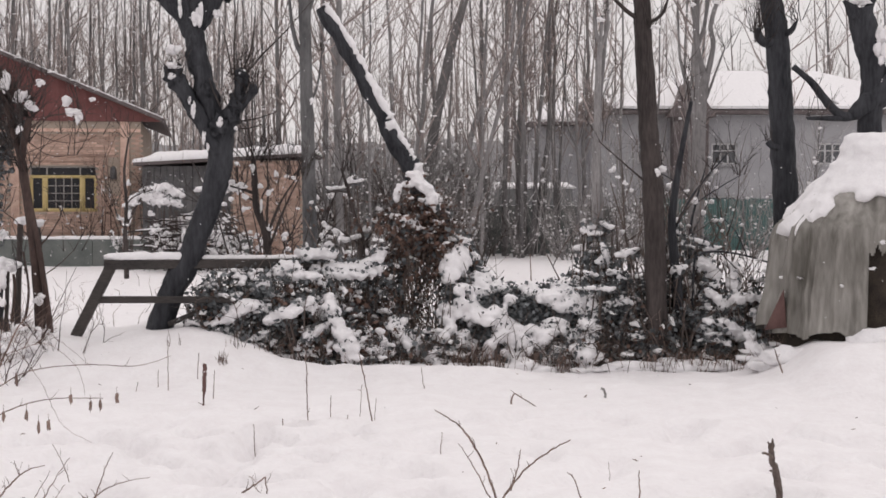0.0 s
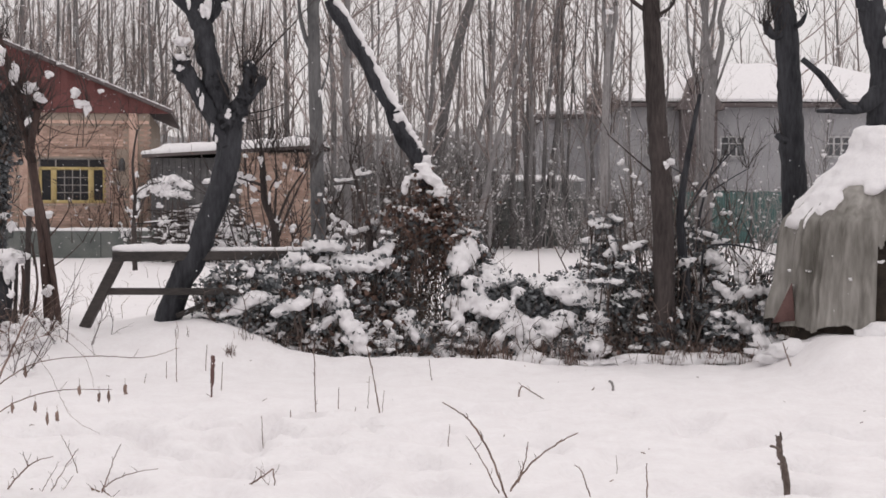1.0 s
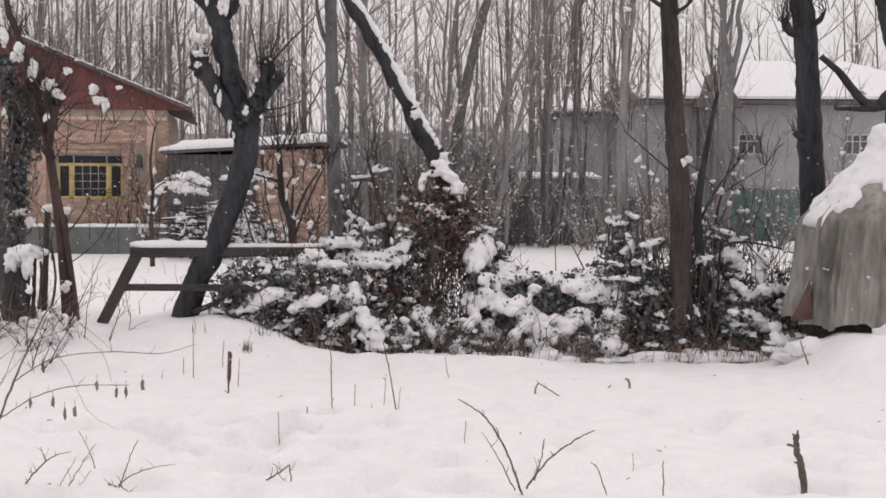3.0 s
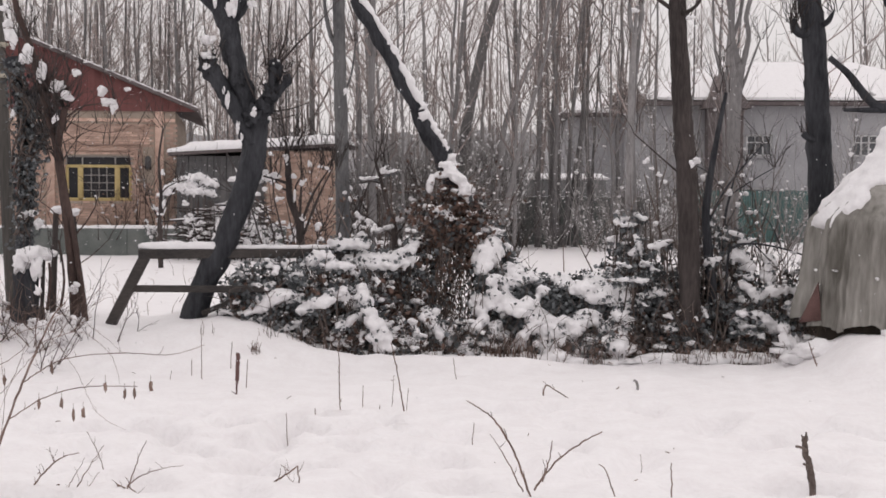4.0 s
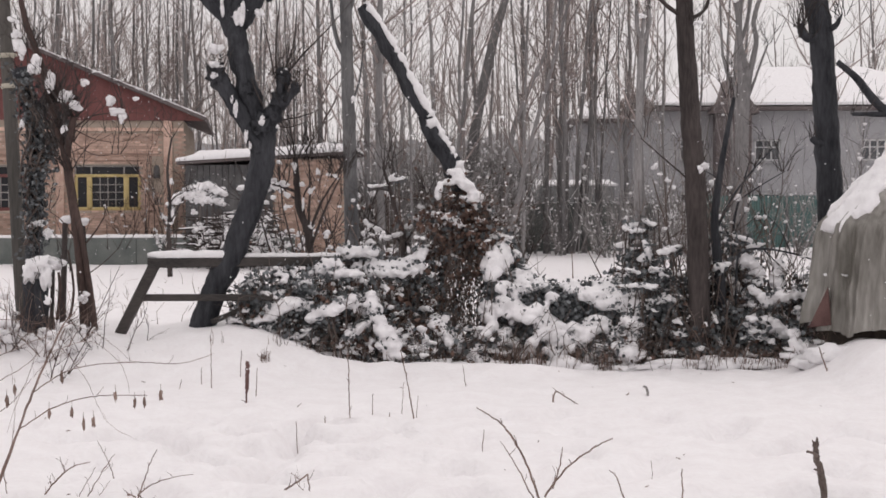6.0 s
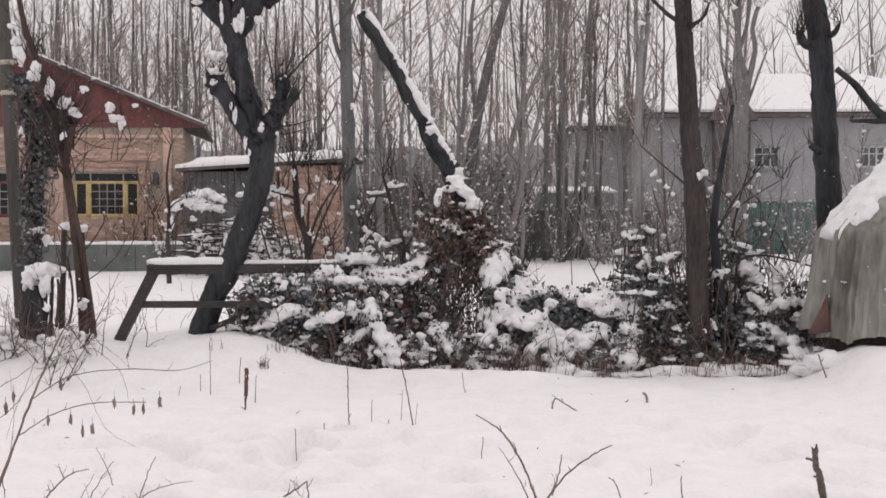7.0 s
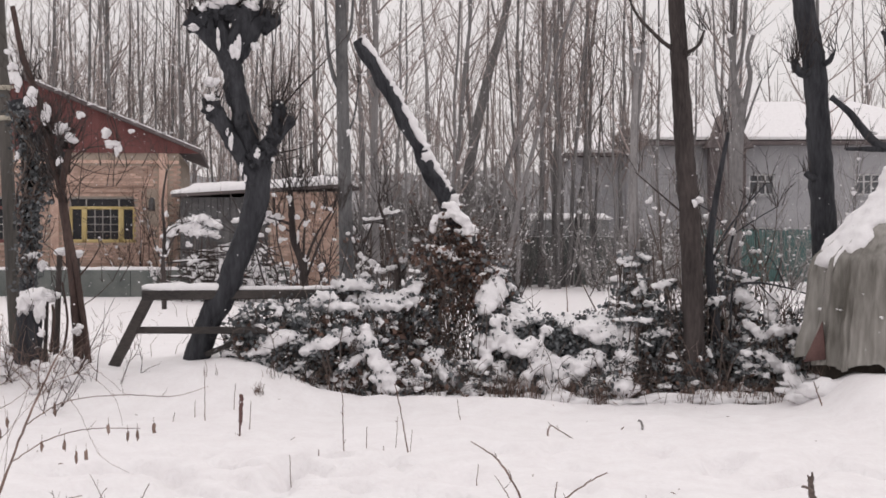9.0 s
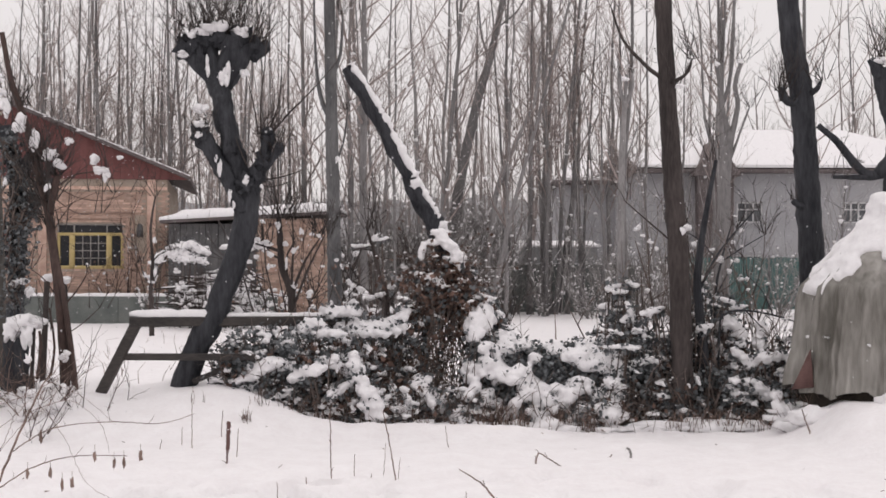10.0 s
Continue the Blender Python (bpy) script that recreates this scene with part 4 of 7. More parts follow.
# x, y, half width, half depth, height, sprays, stems, brown, snow, stems standing taller
for i, (x, y, wide, deep, h, sprays, stems, brown, snowy, tall) in enumerate((
        (-2.42, 15.00, 0.34, 0.30, 0.62, 130, 70, 0.10, 0.25, 0.2), (-2.00, 15.05, 0.40, 0.32, 0.88, 150, 80, 0.12, 0.45, 0.2), (-1.60, 15.20, 0.42, 0.36, 0.98, 170, 90, 0.25, 0.6, 0.2),
        (-1.15, 15.45, 0.42, 0.36, 0.92, 150, 90, 0.35, 0.6, 0.1), (-0.72, 15.75, 0.36, 0.34, 1.12, 260, 120, 0.30, 0.08, 0.1), (-0.98, 15.05, 0.55, 0.22, 0.44, 100, 80, 0.25, 0.6, 0.3),
        (-0.45, 15.25, 0.40, 0.24, 0.50, 90, 80, 0.35, 0.6, 0.3), (0.02, 15.25, 0.42, 0.22, 0.36, 90, 80, 0.35, 0.5, 0.4), (0.30, 15.95, 0.30, 0.30, 1.05, 130, 80, 0.4, 0.8, 0.1),
        (1.78, 15.95, 0.32, 0.36, 1.50, 170, 100, 0.10, 0.75, 0.2), (1.98, 15.55, 0.42, 0.34, 1.05, 170, 90, 0.12, 0.6, 0.2), (2.32, 15.75, 0.36, 0.36, 1.20, 150, 90, 0.12, 0.6, 0.3),
        (2.78, 15.95, 0.36, 0.36, 1.42, 150, 110, 0.15, 0.75, 0.35), (3.18, 15.75, 0.40, 0.36, 0.95, 130, 90, 0.2, 0.85, 0.4), (3.58, 15.70, 0.30, 0.32, 0.78, 110, 90, 0.2, 0.8, 0.4),
        (2.62, 15.35, 0.60, 0.22, 0.62, 130, 100, 0.2, 0.3, 0.4), (1.50, 15.20, 0.40, 0.20, 0.36, 90, 80, 0.3, 0.4, 0.4))):
    bramble(on_ground((x, y, 0)), wide, deep, h, sprays, stems, 100 + i * 7.3, brown, snowy, tall=tall)


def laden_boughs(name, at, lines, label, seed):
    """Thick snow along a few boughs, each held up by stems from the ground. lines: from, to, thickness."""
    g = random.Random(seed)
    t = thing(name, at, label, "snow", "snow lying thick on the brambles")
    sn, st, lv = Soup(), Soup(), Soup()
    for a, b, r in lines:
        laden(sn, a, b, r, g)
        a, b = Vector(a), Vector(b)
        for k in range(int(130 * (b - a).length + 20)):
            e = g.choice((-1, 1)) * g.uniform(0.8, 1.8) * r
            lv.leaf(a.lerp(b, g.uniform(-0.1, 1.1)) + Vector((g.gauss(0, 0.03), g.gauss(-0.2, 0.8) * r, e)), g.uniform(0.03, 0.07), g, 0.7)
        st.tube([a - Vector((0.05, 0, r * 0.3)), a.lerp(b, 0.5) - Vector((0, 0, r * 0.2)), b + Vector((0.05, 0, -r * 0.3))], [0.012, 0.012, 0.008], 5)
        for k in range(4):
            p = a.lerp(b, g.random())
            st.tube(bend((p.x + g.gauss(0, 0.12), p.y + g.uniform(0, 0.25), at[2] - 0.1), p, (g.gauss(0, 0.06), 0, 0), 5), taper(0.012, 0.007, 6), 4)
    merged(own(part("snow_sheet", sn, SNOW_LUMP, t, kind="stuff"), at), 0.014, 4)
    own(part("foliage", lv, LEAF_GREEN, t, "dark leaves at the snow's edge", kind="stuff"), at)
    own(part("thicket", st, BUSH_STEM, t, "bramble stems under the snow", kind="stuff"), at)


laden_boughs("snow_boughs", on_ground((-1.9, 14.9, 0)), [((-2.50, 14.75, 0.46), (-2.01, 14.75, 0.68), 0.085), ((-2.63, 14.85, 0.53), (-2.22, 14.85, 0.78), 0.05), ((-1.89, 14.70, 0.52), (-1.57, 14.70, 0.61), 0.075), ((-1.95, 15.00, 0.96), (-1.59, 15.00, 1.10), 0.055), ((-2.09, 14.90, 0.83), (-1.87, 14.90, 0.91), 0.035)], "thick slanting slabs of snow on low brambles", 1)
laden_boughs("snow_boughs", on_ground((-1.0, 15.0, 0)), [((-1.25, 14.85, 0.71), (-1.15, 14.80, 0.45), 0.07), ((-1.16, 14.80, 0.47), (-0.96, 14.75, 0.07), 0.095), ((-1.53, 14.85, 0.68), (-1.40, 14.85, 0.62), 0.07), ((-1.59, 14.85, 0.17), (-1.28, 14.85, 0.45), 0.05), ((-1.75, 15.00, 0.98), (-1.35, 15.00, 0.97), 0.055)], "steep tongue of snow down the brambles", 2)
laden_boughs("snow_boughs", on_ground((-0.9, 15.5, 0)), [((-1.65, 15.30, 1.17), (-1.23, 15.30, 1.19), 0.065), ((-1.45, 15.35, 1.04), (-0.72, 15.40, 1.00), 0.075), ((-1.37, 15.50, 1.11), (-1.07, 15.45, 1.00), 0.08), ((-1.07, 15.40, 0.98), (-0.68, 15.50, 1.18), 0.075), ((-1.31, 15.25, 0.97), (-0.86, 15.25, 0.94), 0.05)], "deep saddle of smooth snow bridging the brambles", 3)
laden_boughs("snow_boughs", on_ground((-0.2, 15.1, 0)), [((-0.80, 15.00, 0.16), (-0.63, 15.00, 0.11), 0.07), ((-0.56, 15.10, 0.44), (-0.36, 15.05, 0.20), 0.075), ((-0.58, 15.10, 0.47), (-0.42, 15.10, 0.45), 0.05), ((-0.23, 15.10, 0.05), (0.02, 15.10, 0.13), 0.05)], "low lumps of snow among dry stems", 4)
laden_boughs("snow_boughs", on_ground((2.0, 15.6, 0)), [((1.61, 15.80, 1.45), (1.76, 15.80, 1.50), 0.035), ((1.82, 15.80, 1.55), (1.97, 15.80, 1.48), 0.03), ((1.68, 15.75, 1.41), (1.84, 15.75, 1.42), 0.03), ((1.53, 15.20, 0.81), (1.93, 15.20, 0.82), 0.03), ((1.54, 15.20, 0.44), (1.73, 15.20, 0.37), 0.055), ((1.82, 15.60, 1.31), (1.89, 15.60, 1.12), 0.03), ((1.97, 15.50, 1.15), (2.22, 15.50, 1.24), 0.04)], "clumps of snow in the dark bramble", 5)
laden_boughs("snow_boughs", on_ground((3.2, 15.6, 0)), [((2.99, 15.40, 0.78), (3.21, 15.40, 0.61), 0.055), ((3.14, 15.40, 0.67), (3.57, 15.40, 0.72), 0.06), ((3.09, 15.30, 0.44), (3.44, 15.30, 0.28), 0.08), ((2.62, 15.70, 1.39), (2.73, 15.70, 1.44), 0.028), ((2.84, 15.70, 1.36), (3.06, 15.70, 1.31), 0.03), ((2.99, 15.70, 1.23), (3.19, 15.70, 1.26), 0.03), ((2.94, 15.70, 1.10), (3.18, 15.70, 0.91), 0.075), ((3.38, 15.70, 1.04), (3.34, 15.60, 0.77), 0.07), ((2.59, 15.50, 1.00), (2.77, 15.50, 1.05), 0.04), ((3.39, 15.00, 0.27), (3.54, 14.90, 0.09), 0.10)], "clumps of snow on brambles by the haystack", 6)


def vine_tent():
    """Withered creeper hanging from the leaning trunk to the ground, snow on its peak."""
    at = on_ground((0.0, 15.6, 0))
    t = thing("hanging_creeper", at, "brown withered creeper hanging tent-like from the leaning trunk", "creeper")
    g = random.Random(17)
    st, dry, green, sn = Soup(), Soup(), Soup(), Soup()
    peak = Vector((-0.27, 15.75, 1.84))
    for i in range(95):
        f = g.random()
        foot = Vector((-0.78, 15.40, -0.02)).lerp(Vector((0.48, 15.70, -0.08)), f) + Vector((0, g.gauss(0, 0.2), 0))
        head = peak + Vector((g.gauss(0.0, 0.15), g.gauss(0, 0.1), g.uniform(-0.5, 0.02)))
        line = bend(head, foot, (g.gauss(-0.03, 0.13), g.gauss(-0.05, 0.06), g.gauss(-0.18, 0.14)), 9)
        line = [p + Vector((noise.noise(p * 5) * 0.05, 0, 0)) for p in line]
        st.tube(line, taper(g.uniform(0.003, 0.007), 0.002, 10), 4)
        thin = 0.3 if 0.2 < f < 0.62 else 0.6
        for k in range(int(20 * thin)):
            u = g.random() ** 2.1 * 8.9
            p = line[int(u)].lerp(line[int(u) + 1], u % 1)
            (dry if g.random() < 0.78 - 0.4 * (u / 9) else green).leaf(p + Vector((g.gauss(0, 0.045), g.gauss(-0.02, 0.04), g.gauss(0, 0.04))), g.uniform(0.035, 0.08), g, 1.1)
        if g.random() < 0.34:
            p = line[g.randint(1, 6)]
            pat(sn, p + Vector((0, -0.04, 0.02)), (g.choice((-1, 1)), 0, g.gauss(-0.4, 0.3)), g.randint(1, 3), g.uniform(0.015, 0.032), g)
    for i in range(230):
        f = g.random() ** 0.8
        c = peak + Vector((g.gauss(0.40 * f, 0.11) if i % 2 else g.gauss(-0.04 - 0.10 * f, 0.10 + 0.22 * f), g.gauss(-0.12 * (i % 2), 0.13), -0.02 - 0.80 * f + g.gauss(0, 0.06)))
        if noise.noise((c.x * 4, c.z * 4, 8)) > 0.22:
            continue
        if g.random() < 0.28:
            pat(sn, c + Vector((0, -0.05, 0.05)), (g.choice((-1, 1)), 0, g.gauss(-0.3, 0.3)), g.randint(2, 5), g.uniform(0.02, 0.04), g)
        for k in range(14):
            (dry if g.random() < 0.8 else green).leaf(c + Vector((g.gauss(0, 0.05), g.gauss(0, 0.05), g.gauss(0, 0.05))), g.uniform(0.04, 0.085), g, 1.1)
    for a, b, r in (((-0.35, 15.60, 2.10), (-0.06, 15.60, 1.77), 0.07), ((-0.50, 15.60, 1.97), (-0.54, 15.60, 1.79), 0.035), ((-0.46, 15.65, 1.99), (-0.35, 15.60, 1.97), 0.04), ((-0.38, 15.50, 1.57), (-0.27, 15.50, 1.49), 0.055), ((-0.09, 15.60, 1.57), (-0.01, 15.60, 1.55), 0.035), ((-0.13, 15.60, 1.79), (-0.07, 15.60, 1.68), 0.05)):
        laden(sn, a, b, r, g)
    for i in range(56):
        a = g.uniform(-0.6, 3.7)
        c = peak + Vector((g.gauss(0.05, 0.2), g.gauss(0, 0.08), g.uniform(-0.6, 0.0)))
        line = twiggy(st, c, (math.cos(a), g.gauss(0, 0.3), 0.6 * math.sin(a) + 0.2), g.uniform(0.2, 0.55), 0.006, g, 1, -0.02)
        for p in line[1:]:
            if g.random() < 0.5:
                dry.leaf(p, g.uniform(0.03, 0.06), g, 1.1)
            if g.random() < 0.3:
                sn.blob(p, (0.03, 0.022, 0.018), 1, 0.5, g.random() * 20, g.random() * 3)
    own(part("vine", st, BUSH_STEM, t, kind="stuff"), at)
    own(part("withered_foliage", dry, LEAF_BROWN, t, "withered brown leaves", kind="stuff"), at)
    own(part("foliage", green, LEAF_GREEN, t, "dark leaves", kind="stuff"), at)
    merged(own(part("snow", sn, SNOW_LUMP, t, "snow on the creeper's peak", kind="stuff"), at), 0.013, 3)


vine_tent()


def snow_blanket():
    """Snow draped over low brambles from the creeper down to the right, with dark hollows where leaves show."""
    at = on_ground((0.95, 15.6, 0))
    t = thing("snow_blanket", at, "lumpy blanket of snow over low brambles, with dark hollows", "snow")
    g = random.Random(23)
    ridge = [(0.01, 16.00, 1.26), (0.19, 16.00, 1.42), (0.32, 16.00, 1.22), (0.45, 16.00, 0.95), (0.63, 16.00, 0.78), (0.95, 16.00, 0.74), (1.28, 16.00, 0.81), (1.71, 16.00, 0.74)]
    hollows = [(0.57, 0.66, 0.18, 0.11), (0.96, 0.52, 0.27, 0.16), (0.43, 0.31, 0.14, 0.13), (0.18, 0.40, 0.09, 0.11), (0.07, 0.70, 0.08, 0.10), (0.83, 0.71, 0.13, 0.05), (1.29, 0.24, 0.15, 0.08), (0.26, 0.12, 0.13, 0.06), (1.46, 0.43, 0.09, 0.13), (0.65, 0.16, 0.10, 0.06), (1.19, 0.79, 0.10, 0.07)]
    sn, lv, st = Soup(), Soup(), Soup()
    for i in range(1500):
        x = g.uniform(ridge[0][0], ridge[-1][0])
        k = next(j for j in range(1, len(ridge)) if x <= ridge[j][0])
        a, b = ridge[k - 1], ridge[k]
        top = a[2] + (b[2] - a[2]) * (x - a[0]) / (b[0] - a[0])
        v = g.random() ** 0.9
        ang = v * math.pi / 2
        lump = noise.noise((x * 4.6, v * 4.6 * top, 5)) + 0.6 * noise.noise((x * 9, v * 9 * top, 9))
        y, z = 16.0 - 0.82 * math.sin(ang) * (1 + 0.30 * lump), top * math.cos(ang) ** 0.85 * (1 + 0.05 * lump)
        inside = any(((x - hx) / rx) ** 2 + ((z - hz) / rz) ** 2 < 1 for hx, hz, rx, rz in hollows)
        if not inside and noise.noise((x * 4.4 + 2, z * 5.2, 6)) + 0.5 * noise.noise((x * 10, z * 10, 3)) < 0.30:
            q = g.uniform(0.04, 0.09)
            sn.blob((x, y, z), (q * 1.15, q, q * 0.9), 1, 0.45, g.random() * 30, g.random() * 3)
        for m in range(9):
            lv.leaf((x + g.gauss(0, 0.05), y + 0.09 + g.gauss(0, 0.05), z - 0.03 + g.gauss(0, 0.05)), g.uniform(0.04, 0.08), g, 0.7)
        if i % 9 == 0:
            st.tube(bend((x + g.gauss(0, 0.1), y + 0.1, -0.1), (x, y - g.uniform(-0.05, 0.1), z + g.uniform(-0.05, 0.12)), (g.gauss(0, 0.08), 0, 0), 5), taper(0.008, 0.003, 6), 4)
    for i in range(60):
        # sprays that push through the snow
        c = Vector(sn.v[g.randrange(len(sn.v))]) + Vector((0, -0.03, 0.01))
        for m in range(g.randint(5, 13)):
            lv.leaf(c + Vector((g.gauss(0, 0.04), g.gauss(-0.03, 0.02), g.gauss(0, 0.03))), g.uniform(0.03, 0.065), g, 0.7)
    for i in range(34):
        x = g.uniform(ridge[0][0], ridge[-1][0])
        p = Vector((x, g.uniform(14.95, 15.35), 0.0))
        tip = p + Vector((g.gauss(0, 0.16), g.gauss(0, 0.06), g.uniform(0.2, 0.6)))
        st.tube(bend(p, tip, (g.gauss(0, 0.06), 0, 0.03), 6), taper(0.006, 0.002, 7), 4)
    merged(own(part("snow_sheet", sn, SNOW_LUMP, t, kind="stuff"), at), 0.015, 4)
    own(part("foliage", lv, LEAF_GREEN, t, "dark leaves in the hollows", kind="stuff"), at)
    own(part("thicket", st, BUSH_STEM, t, kind="stuff"), at)


snow_blanket()


for i, (x, y, h, n) in enumerate(((2.55, 16.4, 2.3, 7), (2.95, 16.5, 2.1, 7), (3.3, 16.6, 1.9, 6), (2.1, 16.5, 1.9, 5), (-0.7, 16.6, 1.9, 6), (0.25, 16.7, 2.0, 5), (-1.2, 16.6, 1.7, 5))):
    shrub(300 + i, on_ground((x, y, 0)), h, 0.3, n, "hedge_sapling", "thin bare sapling rising out of the hedge", "saplings in the hedge", BUSH_STEM, 0.35, 0, 0.9)


# ---- trunks standing in the hedge ----
def upright_tree(name, pts, r0, r1, bark, label, limbs=(), tufts=(), lumps=(), sides=14):
    foot = on_ground(pts[0], 0.15)
    tree = thing(name, foot, label, "tree")
    g = random.Random(len(label) * 7 + int(pts[0][0] * 10))
    s, tw, sn = Soup(), Soup(), Soup()
    line = smooth_line([foot] + list(pts[1:]), 16)
    s.tube(line, taper(r0, r1, len(line)), sides + 6, 0.13)
    for l, a, b in limbs:
        li = smooth_line(l, 5)
        s.tube(li, taper(a, b, len(li)), 8, 0.25)
        if b < 0.03:
            shoots(tw, li[-1], 3, 0.45, g, 0.6, 0.006)
    own(part("trunk", s, bark, tree), foot)
    for c, n, L in tufts:
        shoots(tw, c, n, L, g, 0.8, 0.007)
    if tw.v:
        own(part("twig_crown", tw, BROWN_BARK, tree, kind="stuff"), foot)
    for c, r in lumps:
        heap(sn, c, r, g)
    if sn.v:
        own(part("snow", sn, SNOW_LUMP, tree, "snow on knots and stubs", kind="stuff"), foot)
    return tree


upright_tree("hedge_tree", [(2.43, 15.30, -0.08), (2.37, 15.30, 1.51), (2.29, 15.30, 2.77), (2.23, 15.30, 3.78), (2.16, 15.30, 5.22), (2.11, 15.30, 6.65)], 0.128, 0.075, BROWN_BARK, "straight brown-barked tree rising out of the hedge",
             [([(2.25, 15.30, 3.77), (1.99, 15.25, 3.95), (1.73, 15.20, 4.23), (1.60, 15.20, 4.58)], 0.028, 0.01), ([(2.26, 15.30, 3.75), (2.43, 15.20, 3.86), (2.49, 15.20, 4.02)], 0.025, 0.012), ([(2.33, 15.30, 1.95), (2.02, 15.20, 2.20), (1.72, 15.10, 2.45)], 0.012, 0.006)],
             [((2.48, 15.20, 4.02), 6, 0.5), ((2.29, 15.20, 3.74), 5, 0.6)], [((2.43, 15.15, 2.15), (0.05, 0.05, 0.05)), ((2.35, 15.15, 3.71), (0.06, 0.04, 0.03)), ((2.08, 15.10, 1.90), (0.03, 0.02, 0.025)), ((2.01, 15.10, 1.99), (0.04, 0.02, 0.025)), ((1.93, 15.10, 2.06), (0.035, 0.02, 0.02)), ((1.85, 15.10, 2.12), (0.03, 0.02, 0.018)), ((2.39, 15.10, 2.10), (0.04, 0.03, 0.04))])
upright_tree("young_tree", [(2.73, 15.60, -0.05), (2.69, 15.60, 0.73), (2.62, 15.60, 1.50), (2.70, 15.60, 2.21), (2.85, 15.70, 2.93)], 0.075, 0.02, DARK_BARK, "slim dark stem beside the brown tree", [([(2.64, 15.60, 1.44), (2.88, 15.60, 1.89), (3.24, 15.50, 2.34)], 0.018, 0.006)], [((2.85, 15.70, 2.93), 5, 0.7)], sides=10)
upright_tree("dark_tree", [(4.19, 16.40, -0.01), (4.15, 16.40, 1.15), (4.08, 16.40, 2.51), (3.99, 16.40, 3.79), (3.86, 16.40, 4.60), (3.70, 16.40, 6.87)], 0.16, 0.12, DARK_BARK, "tall near-black wet trunk beside the covered haystack",
             [([(3.98, 16.35, 3.71), (3.84, 16.30, 3.67), (3.75, 16.25, 3.72), (3.73, 16.25, 3.84)], 0.06, 0.04), ([(4.09, 16.35, 2.40), (3.94, 16.30, 2.44), (3.87, 16.30, 2.50)], 0.05, 0.035), ([(4.09, 16.30, 3.78), (4.14, 16.20, 3.83), (4.18, 16.20, 3.93)], 0.04, 0.02)],
             [((3.73, 16.25, 3.80), 16, 0.6), ((3.79, 16.25, 3.67), 9, 0.4), ((4.17, 16.20, 3.91), 6, 0.5), ((3.87, 16.30, 2.50), 6, 0.3)], [((4.13, 16.20, 3.90), (0.03, 0.03, 0.03))])
upright_tree("knotted_tree", [(5.05, 15.90, -0.09), (4.99, 15.90, 1.50), (4.96, 15.90, 2.62), (5.00, 15.90, 3.27), (4.91, 15.90, 3.66), (4.84, 15.90, 4.02)], 0.13, 0.15, DARK_BARK, "knotted dark pollard with a crooked side branch",
             [([(5.62, 15.90, 3.53), (5.29, 15.90, 3.21), (4.98, 15.85, 2.97), (4.71, 15.80, 2.77)], 0.30, 0.06), ([(4.98, 15.85, 2.88), (4.68, 15.80, 2.76), (4.49, 15.80, 2.87), (4.28, 15.80, 3.13), (4.04, 15.80, 3.34)], 0.07, 0.035), ([(4.68, 15.80, 2.74), (4.19, 15.70, 2.74)], 0.035, 0.02), ([(4.89, 15.90, 3.86), (4.72, 15.80, 3.98), (4.65, 15.80, 4.11)], 0.09, 0.05), ([(4.92, 15.90, 3.99), (5.08, 15.90, 4.32), (5.12, 15.90, 4.51)], 0.05, 0.015)],
             [((4.79, 15.90, 4.15), 14, 0.7), ((5.03, 15.90, 4.25), 8, 0.7)], [((4.14, 15.80, 3.33), (0.07, 0.04, 0.035)), ((4.55, 15.85, 2.93), (0.06, 0.04, 0.03)), ((5.00, 15.60, 3.44), (0.10, 0.06, 0.14)), ((4.99, 15.60, 3.69), (0.08, 0.06, 0.14)), ((4.78, 15.75, 4.07), (0.16, 0.08, 0.05))])
